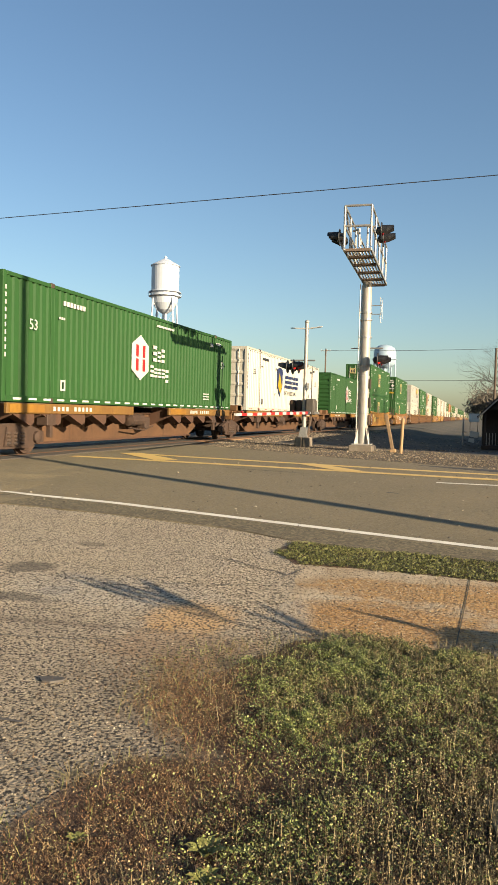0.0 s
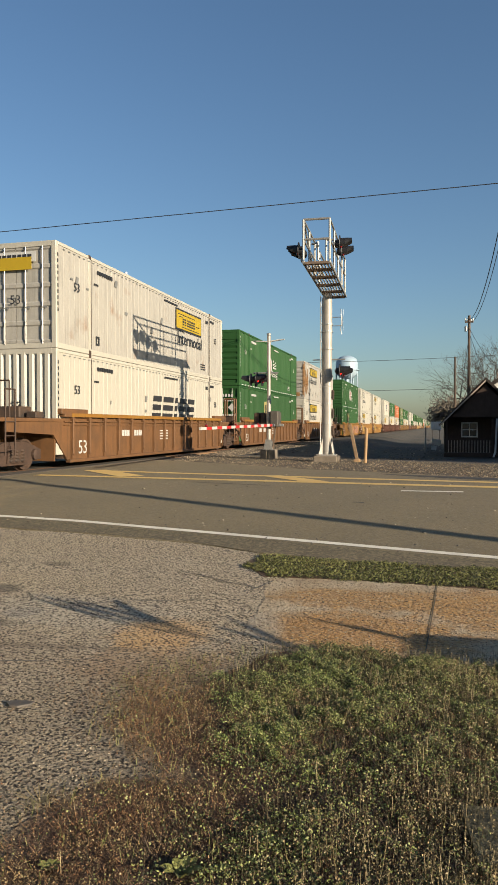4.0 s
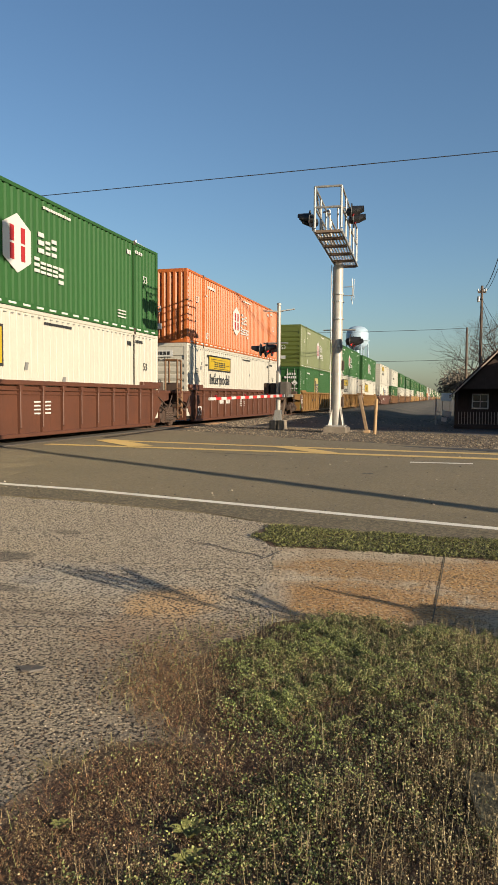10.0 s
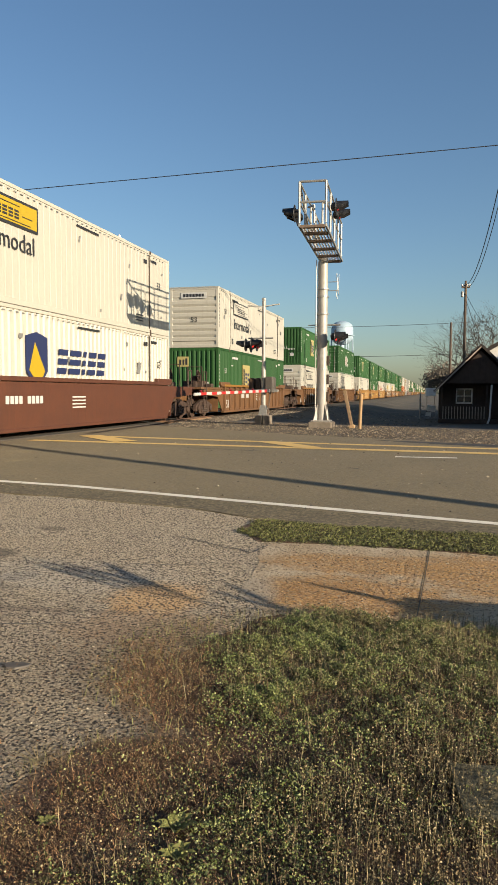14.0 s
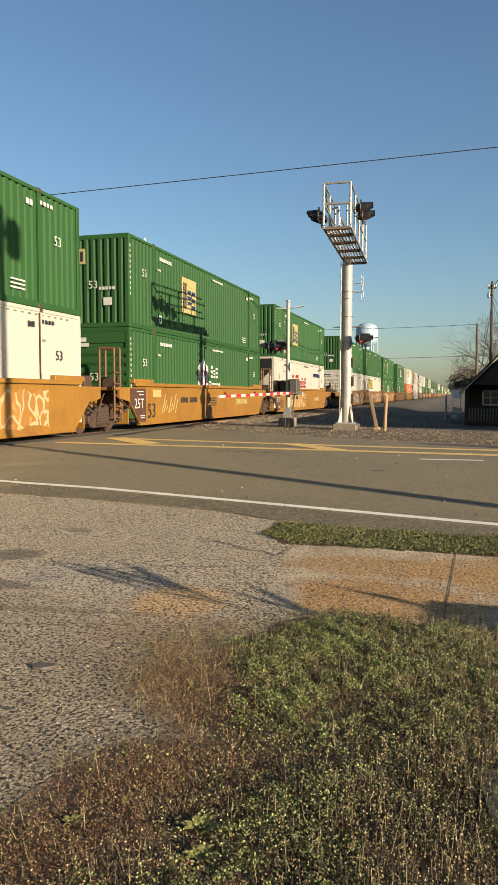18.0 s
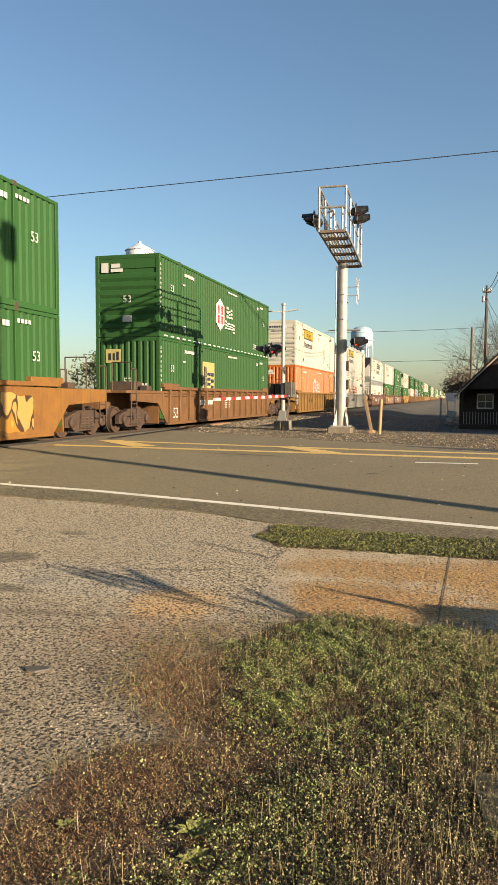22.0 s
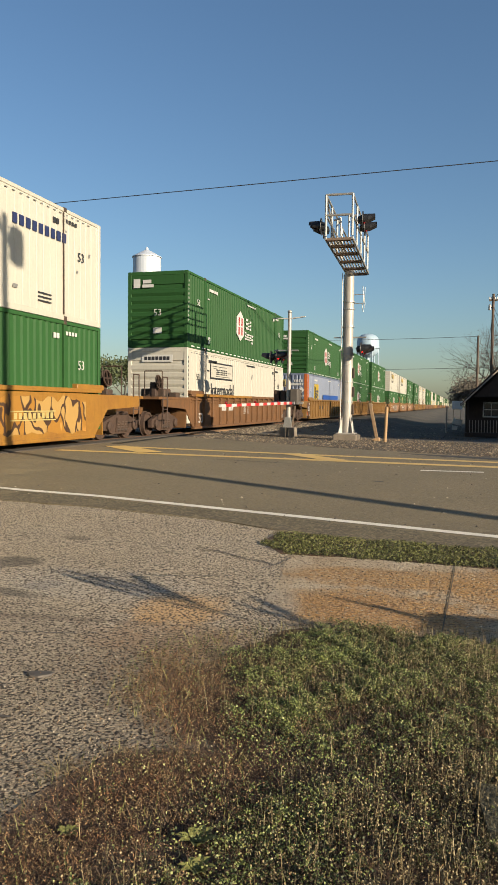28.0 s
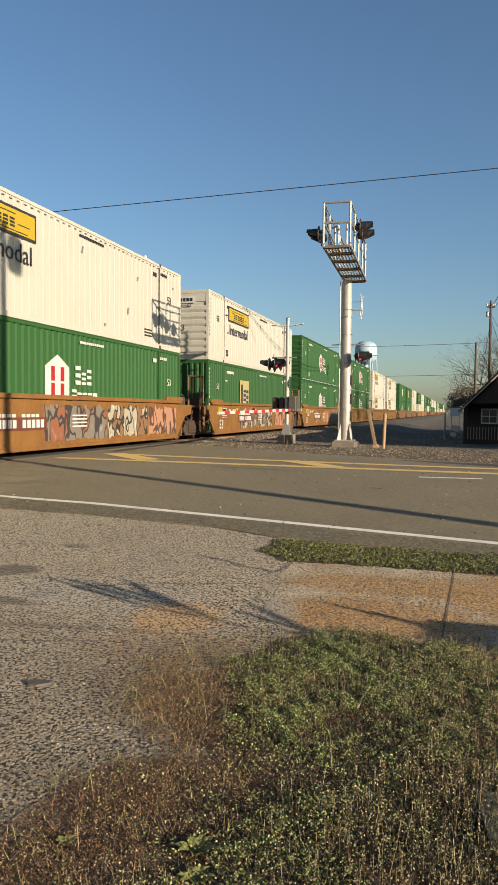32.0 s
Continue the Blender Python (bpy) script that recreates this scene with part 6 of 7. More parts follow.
            part("ladder", rail, None, car, at=pose(-WIDTH, y + sign * 2.35 - 0.21, 0))
            grab = cached("grab", lambda: Shape().tube([(0, 0, 1.4), (0, 0, 2.35), (-0.7, 0, 2.35), (-0.7, 0, 1.4)], 0.02).mesh("handrail", CAR_WHEEL))
            part("handrail", grab, None, car, at=pose(-0.25, y + sign * 1.9, 0))
            part("coupler", cached("coupler", lambda: Shape().box(-0.14, 0.14, 0, 0.75, 0.60, 0.86, 0.03).mesh("coupler", DARK_STEEL)), None, car, at=pose(-WIDTH / 2, y + 2.8, 0) if sign > 0 else pose(-WIDTH / 2, y - 2.8, 0, 0, 0, 180))
        if free or sign < 0:
            truck = make_truck(near)
            truck.parent = car
            truck.matrix_basis = pose(-WIDTH / 2, y + sign * (1.75 if free else 1.55), 0)
    if near:
        tag = BLACK if style in "YTG" else LETTER
        if style in "TY":
            for y0, y1 in ((-0.20, 1.0), (LENGTH - 1.0, LENGTH + 0.20))[:1 if style == "Y" else 2]:
                tip = y0 if y0 < 0 else y1
                base = y1 if y0 < 0 else y0
                s = 1 if y0 < 0 else -1
                panel = [(tip, 0.98), (tip + s * 0.72, 0.26), (base, 0.26), (base, 1.37), (tip, 1.37)]
                part("end_plate", Shape().prism(panel, "x", inset - 0.02, inset + 0.008), END_BROWN, car, "dark brown end plate")
            part("lettering", words("25T", 0.34, LETTER), None, car, at=pose(inset + 0.014, 0.10, 0.72) @ SIDE)
            bars(car, LETTER, [(0.3, 0.8, 1.25, 1.28), (0.45, 0.8, 1.15, 1.18), (0.55, 0.9, 0.45, 0.48), (0.60, 0.9, 0.38, 0.41)], inset + 0.010)
        if style != "T":
            part("lettering", words("53", 0.52 if style == "Y" else 0.42, tag), None, car, at=pose(inset + 0.012, 1.15, 0.38) @ SIDE)
        bars(car, tag, [(4.2 + 0.2 * i, 4.34 + 0.2 * i, 0.86, 1.06) for i in range(9) if i != 4], inset + 0.008)
        bars(car, tag, [(7.6, 8.4, 1.0 - 0.1 * i, 1.04 - 0.1 * i) for i in range(4)], inset + 0.008)
        if style == "Y" and seed not in (8, 21):
            bars(car, CREAM, [(1.6, 2.3, 1.08, 1.34)], inset + 0.008, "sign_panel", "pale yellow stencil panel")
            bars(car, CREAM, [(2.35 + 0.21 * i, 2.40 + 0.21 * i, 0.5 + 0.05 * (i % 3), 1.2 - 0.11 * ((i * 2) % 5)) for i in range(7)], inset + 0.008, "scrawl", slant=0.5)
            bars(car, CREAM, [(11.2, 13.2, 0.92, 0.95), (11.2, 13.2, 0.70, 0.73)] + [(11.35 + 0.2 * i, 11.47 + 0.2 * i, 0.75, 0.90) for i in range(9)], inset + 0.008)
        if style in "OD":
            bars(car, PANEL_BROWN, [(7.1, 9.2, 0.66, 0.98)] if seed == 24 else [(4.1, 6.3, 0.66, 0.98)], inset + 0.014, "number_panel", "dark brown number panel")
            at = 7.2 if seed == 24 else 4.2
            bars(car, LETTER, [(at + 0.2 * i, at + 0.14 + 0.2 * i, 0.72, 0.92) for i in range(10) if i != 4], inset + 0.024)
            bars(car, YELLOW, [(1.0, 1.5, 1.1, 1.34), (3.6, 3.95, 1.2, 1.3)], inset + 0.012, "stencil_panel")
            bars(car, LETTER, [(1.6, 2.2, 1.28 - 0.08 * i, 1.31 - 0.08 * i) for i in range(6)] + [(2.55, 2.75, 1.1, 1.25), (3.1, 3.25, 1.12, 1.25), (3.4, 3.55, 1.12, 1.25)], inset + 0.012)
        if style in "OD" or seed in (8, 21, 23, 33):
            runs = {24: ((2.2, 7.0), (8.2, 14.8)), 25: ((9.8, 14.6),), 26: ((1.8, 6.0), (10.2, 14.4)), 38: ((6.2, 9.6), (9.7, 12.6), (12.7, 15.2)), 30: ((7.0, 15.2),), 8: ((9.2, 15.0),), 21: ((8.5, 14.0),), 23: ((3.6, 8.4),), 33: ((9.4, 14.8),)}.get(seed, ((4.4, 10.6), (11.2, 14.6)))
            for k, (y0, y1) in enumerate(runs):
                n = 22
                low = [(y0 + (y1 - y0) * i / n, 0.30 + rnd.uniform(0, 0.12)) for i in range(n + 1)]
                high = [(y1 - (y1 - y0) * i / n, 1.36 - rnd.uniform(0, 0.20)) for i in range(n + 1)]
                coat = {"O": (0, 1, 3), "D": (3, 1, 0), "Y": (2, 1, 2)}[style][(k + seed) % 3]
                coat = {8: 1, 24: 0, 33: 4, 25: 0, 26: 4}.get(seed, coat)
                part("graffiti", Shape().prism(low + high, "x", 0.098, 0.106), GRAFFITI[coat], car, "spray-painted curling shapes")
    return car


SPINE_TAN = material("dusty tan-brown sill paint", (0.0980, 0.0481, 0.0220), 0.75, second=(0.0583, 0.0284, 0.0143), scale=1.4, mix=0.8, streak=0.5, fine=10, grain=0.25, bump=0.004, bump_scale=25)


def spine_car(front_open, rear_open, near, first):
    car = thing("spine_car", "rusty skeleton car with a deep spine, yellow plates and cross arms", "rail car", group="cars of the train")
    mid = -WIDTH / 2
    deep = Shape().loft([[(mid + x, y, z) for x, z in ((-0.42, lo), (0.42, lo), (0.42, 1.06), (-0.42, 1.06))] for y, lo in ((-2.2, 0.72), (1.5, 0.72), (2.6, 0.24), (LENGTH - 2.6, 0.24), (LENGTH - 1.5, 0.72), (LENGTH + 2.2, 0.72))])
    part("spine", deep, SPINE_TAN, car, "dusty tan-brown deep centre sill")
    flange = cached("flange", lambda: Shape().box(mid - 0.5, mid + 0.5, 2.6, LENGTH - 2.6, 0.20, 0.25).box(mid - 0.5, mid + 0.5, 1.0, LENGTH - 1.0, 1.04, 1.10).mesh("sill_flange", SPINE_RUST))
    part("sill_flange", flange, None, car)
    plate = cached("spine_plate", lambda: Shape().box(-0.06, 0.03, 0, 6.4, 1.02, 1.27, 0.01).mesh("side_plate", CAR_TAN))
    arm = cached("arm", lambda: Shape().prism([(mid + 0.42, 0.62), (0, 0.98), (0, 1.24), (mid + 0.42, 1.24)], "y", -0.02, 0.02).prism([(mid - 0.42, 0.62), (mid - 0.42, 1.24), (-WIDTH, 1.24), (-WIDTH, 0.98)], "y", -0.02, 0.02).box(-WIDTH, 0, -0.07, 0.07, 1.22, 1.27).mesh("cross_arm", SPINE_RUST))
    bracket = cached("bracket", lambda: Shape().prism([(0.0, 1.02), (0.9, 1.02), (0.9, 0.80), (0.75, 0.72)], "x", -0.30, -0.02).mesh("bracket", SPINE_RUST))
    for y in (0.15, LENGTH - 6.55):
        part("side_plate", plate, None, car, "faded yellow-orange side plate", at=pose(0.0, y, 0))
        part("side_plate", plate, None, car, at=pose(-WIDTH + 0.03, y, 0))
        for k in range(6):
            part("cross_arm", arm, None, car, at=pose(0, y + 0.2 + 1.2 * k, 0))
        for k in range(5):
            part("bracket", bracket, None, car, at=pose(0, y + 0.25 + 1.2 * k, 0))
        if near:
            bars(car, LETTER, [(y + 1.9 + 0.2 * k, y + 2.0 + 0.2 * k, 1.09, 1.20) for k in range(10) if k != 4], 0.034)
            bars(car, CAR_YELLOW, [(y + 0.1, y + 1.5, 1.05, 1.24)], 0.034, "paint_patch")
    pipe = cached("pipe", lambda: Shape().tube([(0, 0.5, 0.84), (0, 3.0, 0.82), (0, 3.3, 0.55), (0, 3.6, 0.55), (0, 3.9, 0.84), (0, 6.2, 0.86)], 0.02).mesh("brake_pipe", SPINE_RUST))
    part("brake_pipe", pipe, None, car, at=pose(mid + 0.46, 4.6, 0))
    gear = cached("gear", lambda: Shape().turned([(0.02, -0.5), (0.2, -0.45), (0.2, 0.45), (0.02, 0.5)], 14, (0, 0, 0.85), "y").box(-0.25, 0.1, 0.6, 0.95, 0.55, 0.95, 0.03).tube([(0.1, -0.6, 0.6), (0.1, 0.5, 0.5), (0.1, 1.2, 0.65)], 0.025).mesh("air_reservoir", CAR_WHEEL))
    part("air_reservoir", gear, None, car, "round air tank and valve", at=pose(-0.45, 7.6, 0))
    deck = cached("spine_deck", lambda: Shape().box(-WIDTH, 0, 0, 1.6, 1.16, 1.24, 0.01).box(-WIDTH + 0.2, -0.1, 0.2, 0.5, 0.85, 1.16, 0.02).box(-0.4, -0.02, 0.7, 1.3, 1.24, 1.5, 0.02).mesh("end_deck", CAR_RUST))
    part("end_deck", deck, None, car, at=pose(0, -1.9, 0))
    part("end_deck", deck, None, car, at=pose(0, LENGTH + 0.3, 0))
    step = cached("hanger", lambda: Shape().box(-0.10, 0.02, -0.06, 0.06, 0.42, 1.05, 0.01).box(-0.30, 0.03, -0.2, 0.2, 0.72, 1.0, 0.02).mesh("hanger", CAR_WHEEL))
    for y in (2.0, LENGTH - 2.0):
        part("hanger", step, None, car, at=pose(0.0, y, 0))
    for y, free in ((0.75 if first else -1.6, True), (LENGTH - 1.45, rear_open)):
        if free:
            truck = make_truck(near)
            truck.parent = car
            truck.matrix_basis = pose(mid, y, 0)
    return car


# along the train: place of the leading end, upper load, lower load, car, whether its leading end is coupled rather than jointed
TRAIN = [
    (13.97, "", "HG", "spine", True), (32.15, "", "S2", "spine", False), (52.2, "", "HG", "spine", False),
    (72.82, "EG", "EG", "Y", True), (95.84, "EG", "EF", "O", True), (118.72, "JD", "SL", "R", True), (137.8, "HG", "EG", "R", False), (156.85, "JR", "JI", "R", False),
    (180.12, "HG", "EF", "Y", True), (199.2, "JO", "JI", "Y", False), (218.1, "JI", "JI", "Y", False), (241.34, "SW", "JP", "B", True), (260.31, "HG", "JP", "B", False),
    (279.25, "OR", "JI", "B", False), (302.41, "OL", "EG", "T", True), (321.4, "HG", "JI", "T", False), (340.5, "HG", "JP", "T", False), (363.67, "JI", "S2", "S", True),
    (386.4, "JO", "EF", "R", True), (409.16, "EF", "JO", "R", True), (432.42, "HD", "JO", "R", True), (455.22, "EF", "JO", "Y", True), (474.23, "EF", "HG", "Y", False),
    (493.31, "EF", "CR", "Y", False), (516.7, "EF", "JP", "O", True), (535.8, "PG", "JP", "O", False), (554.96, "EF", "HG", "O", False), (577.75, "HG", "EF", "R", True),
    (601.02, "JI", "OR", "T", True), (623.81, "JR", "CR", "G", True), (646.77, "PR", "HW", "D", True), (665.72, "JO", "EF", "D", False), (684.5, "HG", "EF", "D", False),
    (707.8, "CR", "EF", "Y", True), (730.8, "HG", "JO", "R", True), (753.96, "HG", "BL", "T", True), (773.04, "HG", "HG", "T", False), (792.0, "HG", "HG", "T", False),
    (814.95, "JI", "HG", "O", True), (834.1, "JI", "EF", "O", False), (853.1, "HG", "HG", "O", False), (876.2, "HG", "HG", "T", True), (895.2, "JI", "JI", "T", False), (914.2, "JI", "JI", "T", False),
    (937.3, "HG", "HG", "R", True), (956.3, "EF", "HG", "R", False), (975.3, "JI", "JP", "R", False),
]


def build_train():
    rnd = random.Random(4)
    rows = list(TRAIN)
    s = TRAIN[-1][0]
    for i in range(20):
        free = i % 3 == 0
        s += 23.1 if free else 19.0
        rows.append((s, rnd.choice(["HG", "EF", "JI", "JP", "HG", "JO"]), rnd.choice(["HG", "EF", "JI", "JP", "JO"]), rnd.choice("TRBY"), free))
    rows.append((s + 23.1, None, None, None, True))
    for i, (s, up, low, style, free) in enumerate(rows[:-1]):
        near = i < 44
        rear = rows[i + 1][4]
        car = spine_car(free, rear, near, i == 0) if style == "spine" else well_car(style, free, rear, near, i)
        MOVING.append((car, s, Z_RAIL))
        if style == "spine":
            MOVING.append((container(low, near, False), s, Z_SPINE))
        else:
            MOVING.append((container(low, near, False), s, Z_LOW))
            MOVING.append((container(up, near, True), s, Z_UP))


build_train()


# ---- low plants, stones and litter ----
WEED = material("green weed leaves", (0.1970, 0.2337, 0.0566), 0.6, second=(0.1379, 0.1767, 0.0383), scale=2.2, mix=0.9, grain=0, third=(0.2339, 0.2109, 0.0730), third_scale=1.4, third_at=0.6, island=((0.0492, 0.0627, 0.0164), (0.3201, 0.3249, 0.1231)))
DRY_LEAF = material("dry red-brown weed leaves", (0.2932, 0.1484, 0.0635), 0.8, second=(0.1725, 0.0766, 0.0340), scale=7, mix=0.9, grain=0, third=(0.3047, 0.2349, 0.1135), third_scale=3, third_at=0.6, island=((0.0805, 0.0420, 0.0204), (0.2875, 0.2040, 0.1022)))
STRAW = material("dry straw stalks", (0.2454, 0.1846, 0.0882), 0.8, second=(0.1636, 0.1231, 0.0536), scale=5, mix=0.9, grain=0, island=((0.0682, 0.0525, 0.0236), (0.3546, 0.2887, 0.1653)))
# Near-black colour imitating the shade deep between weed leaves.
SHADE_STEM = material("dark stems imitating gap shade", (0.050, 0.034, 0.022), 0.9, second=(0.028, 0.020, 0.014), scale=6, mix=0.9, grain=0, island=((0.018, 0.013, 0.009), (0.085, 0.058, 0.036)))
GRASS = material("short roadside grass", (0.1534, 0.1505, 0.0407), 0.7, second=(0.0991, 0.1060, 0.0242), scale=3, mix=0.9, grain=0, third=(0.1593, 0.1345, 0.0440), third_scale=2.0, third_at=0.62, island=((0.0224, 0.0274, 0.0077), (0.2395, 0.2371, 0.0814)))
STONE = material("pale crushed stone", (0.31, 0.255, 0.175), 0.9, second=(0.22, 0.18, 0.12), scale=2.0, mix=0.8, fine=40, grain=0.1, island=((0.065, 0.052, 0.038), (0.46, 0.39, 0.28)))

RUBBLE = material("brown crushed stone", (0.19, 0.145, 0.095), 0.9, second=(0.12, 0.09, 0.06), scale=2.0, mix=0.8, fine=40, grain=0.1, island=((0.05, 0.04, 0.03), (0.33, 0.27, 0.19)))


def quads(name, corners, mat, label, category):
    """Many four-cornered leaves or blades in one mesh; corners is n x 4 x 3."""
    n = len(corners)
    me = bpy.data.meshes.new(name)
    me.vertices.add(4 * n)
    me.vertices.foreach_set("co", np.ascontiguousarray(corners, np.float32).ravel())
    me.loops.add(4 * n)
    me.loops.foreach_set("vertex_index", np.arange(4 * n, dtype=np.int32))
    me.polygons.add(n)
    me.polygons.foreach_set("loop_start", np.arange(0, 4 * n, 4, dtype=np.int32))
    me.materials.append(mat)
    me.update(calc_edges=True)
    return tagged(new(name, me), label, category, "", "stuff")


def heights(p):
    """The ground's height at many places at once."""
    def soft(a, b, v):
        u = np.clip((v - a) / (b - a), 0, 1)
        return u * u * (3 - 2 * u)
    x, y = p[:, 0], p[:, 1]
    return np.maximum(0.33 * soft(5, 16, y), 0.33 * soft(-5.5, -9.3, x)) - 0.45 * soft(27, 38, y) * soft(-7, -3, x)


def patchy(p, scale, seed):
    """Smooth blotches between about -1 and 1."""
    rng = np.random.default_rng(int(seed * 10) + 3)
    out = np.zeros(len(p))
    for _ in range(9):
        a, f, ph = rng.uniform(0, 2 * np.pi), scale * rng.uniform(1.5, 6.5), rng.uniform(0, 2 * np.pi)
        out += np.sin((p[:, 0] * np.cos(a) + p[:, 1] * np.sin(a)) * f + ph)
    return out / 5.0


def leaf_corners(rng, base, size, lift, tilt=0.6):
    """Leaf shapes about their base points: a kite with a random heading and tilt."""
    n = len(base)
    head = rng.uniform(0, 2 * np.pi, n)
    up = rng.normal(0, tilt, (n, 2))
    normal = np.c_[up, np.ones(n)]
    normal /= np.linalg.norm(normal, axis=1)[:, None]
    along = np.c_[np.cos(head), np.sin(head), np.zeros(n)]
    along -= normal * (along * normal).sum(1)[:, None]
    along /= np.linalg.norm(along, axis=1)[:, None]
    side = np.cross(normal, along)
    s = size[:, None]
    c = base + np.c_[np.zeros((n, 2)), lift]
    return np.stack([c, c + along * s * 0.55 + side * s * 0.42, c + along * s * 1.1, c + along * s * 0.55 - side * s * 0.42], 1)


def blade_corners(rng, base, length, width, lean):
    n = len(base)
    head = rng.uniform(0, 2 * np.pi, n)
    d = np.c_[rng.normal(0, lean, (n, 2)), np.ones(n)]
    d /= np.linalg.norm(d, axis=1)[:, None]
    w = np.c_[np.cos(head), np.sin(head), np.zeros(n)] * width[:, None] / 2
    tip = base + d * length[:, None]
    return np.stack([base - w, base + w, tip + w * 0.25, tip - w * 0.25], 1)


def bed_edge(y):
    """Where the dead growth begins, going in from the forecourt."""
    return np.interp(y, [1.2, 2.2, 2.7, 2.85, 2.97, 3.12, 3.3, 3.7, 4.05, 4.4, 4.65, 4.9], [-1.80, -1.70, -1.56, -1.46, -1.24, -1.50, -1.75, -1.92, -1.95, -1.75, -1.40, -0.95])


def green_edge(y):
    """Where the living weeds begin."""
    return np.interp(y, [1.5, 2.0, 2.3, 2.6, 3.0, 3.3, 3.6, 3.9, 4.1, 4.4, 4.7, 4.95], [-1.30, -1.20, -1.05, -0.95, -0.95, -1.00, -1.12, -1.35, -1.42, -1.30, -1.10, -0.90])


def blob(p, x, y, rx, ry):
    """1 in the middle of an oval, falling off smoothly."""
    return np.exp(-((p[:, 0] - x) / rx) ** 2 - ((p[:, 1] - y) / ry) ** 2)


def build_plants():
    rng = np.random.default_rng(7)

    def scatter(n, x0, x1, y0, y1):
        return np.c_[rng.uniform(x0, x1, n), rng.uniform(y0, y1, n)]

    def at(p, z=0.0):
        return np.c_[p, heights(p) + z]

    # living weeds: a bright core, a dark thin middle, clumps at the front
    p = scatter(1150000, -1.9, 1.5, 1.5, 5.0)
    mottle = patchy(p, 1.6, 3.0) + 0.8 * patchy(p, 5.0, 5.0)
    inside = p[:, 0] - green_edge(p[:, 1]) + 0.10 * mottle
    chance = 0.34 + 0.48 * blob(p, -0.55, 3.72, 0.48, 0.50) + 0.22 * blob(p, -0.15, 4.75, 0.6, 0.3) + 0.16 * blob(p, -0.65, 2.35, 0.4, 0.3) - 0.08 * (p[:, 1] < 3.1) + 0.2 * blob(p, 0.25, 3.1, 0.4, 0.5)
    chance -= 0.17 * np.clip((p[:, 0] + 0.55) / 0.4, 0, 1) * np.clip((4.3 - p[:, 1]) / 0.5, 0, 1)
    chance -= 0.2 * blob(p, -0.35, 2.5, 0.3, 0.35)
    chance -= 0.22 * blob(p, -0.25, 3.35, 0.28, 0.45) + 0.16 * blob(p, -0.75, 2.85, 0.35, 0.25)
    chance = (chance + 0.13 * mottle) * np.clip(0.12 + 2.2 * inside, 0.03, 1)
    chance = np.where(p[:, 1] > 4.86 - 0.16 * p[:, 0] + 0.05 * mottle, 0, chance)
    chance = np.where((p[:, 0] > 0.0) & (np.abs(p[:, 1] - 2.77 + 0.15 * p[:, 0]) < 0.18), 0.4 * chance, chance)
    keep = (p[:, 0] > bed_edge(p[:, 1]) + 0.12) & (rng.uniform(0, 1, len(p)) < np.clip(chance, 0.0, 0.8))
    p = p[keep]
    mound = np.clip(0.050 + 0.045 * patchy(p, 2.6, 1.0) + 0.035 * patchy(p, 9.0, 1.5), 0.008, 0.15)
    size = rng.uniform(0.005, 0.0115, len(p))
    quads("weed_leaves", leaf_corners(rng, at(p), size, mound * rng.uniform(0.05, 1.0, len(p)) ** 0.6, 1.1), WEED, "low green weeds with small round leaves", "weeds")
    # dry leaves and dead low growth in red-brown patches, with bare sand between them
    p = scatter(620000, -2.6, 1.5, 1.4, 5.05)
    brown = patchy(p, 1.6, 11.0) + 0.8 * patchy(p, 5.5, 2.0)
    edge = p[:, 0] - bed_edge(p[:, 1]) + 0.10 * brown
    inside = p[:, 0] - green_edge(p[:, 1])
    chance = 0.16 + 0.42 * np.clip(1 - np.abs(inside + 0.25) / 0.65, 0, 1) + 0.14 * blob(p, -1.50, 3.6, 0.30, 0.5) + 0.22 * blob(p, -1.35, 2.4, 0.4, 0.4)
    chance = (chance + 0.16 * brown) * np.clip(0.04 + 3.0 * edge, 0.0, 1) * np.clip((4.35 - p[:, 1]) / 0.6, 0.3, 1) + 0.16 * blob(p, 0.1, 3.2, 0.75, 0.75)
    chance += 0.045 * np.exp(np.minimum(edge, 0) * 4.0) * (edge < 0.05)
    chance = np.where((p[:, 1] > 4.75) & (p[:, 0] > -1.2), 0.02, chance)
    p = p[rng.uniform(0, 1, len(p)) < np.clip(chance, 0, 0.8)]
    half = len(p) // 2
    quads("dry_leaves", leaf_corners(rng, at(p[:half], 0.009), rng.uniform(0.0035, 0.0075, half), rng.uniform(0.0, 0.045, half), 0.9), DRY_LEAF, "dry red-brown dead weed leaves on the soil", "dead weeds")
    rest = p[half:]
    quads("dead_twigs", blade_corners(rng, at(rest, 0.009), rng.uniform(0.012, 0.045, len(rest)), rng.uniform(0.0018, 0.0036, len(rest)), 1.6), DRY_LEAF, "short dead red-brown twigs over the soil", "dead weeds")
    # dry stalks with seed heads
    p = scatter(19000, -1.7, 1.5, 1.5, 4.95)
    p = p[(p[:, 0] > bed_edge(p[:, 1]) - 0.05) & (rng.uniform(0, 1, len(p)) < np.clip(0.30 + 0.5 * patchy(p, 1.5, 21.0) + 0.45 * blob(p, -0.1, 4.2, 0.5, 0.5) + 0.30 * blob(p, -0.2, 2.6, 0.4, 0.5) + 0.20 * p[:, 0], 0.03, 1) * np.clip(0.35 + 1.3 * (p[:, 0] - green_edge(p[:, 1])), 0.03, 1))]
    tall = rng.uniform(0.04, 0.14, len(p))
    quads("dry_stalks", blade_corners(rng, at(p), tall, rng.uniform(0.0022, 0.0042, len(p)), 0.10), STRAW, "thin dry straw-coloured stalks among weeds", "dry stalks")
    q = np.repeat(np.arange(len(p)), 9)
    k = rng.uniform(0.40, 1.0, len(q))
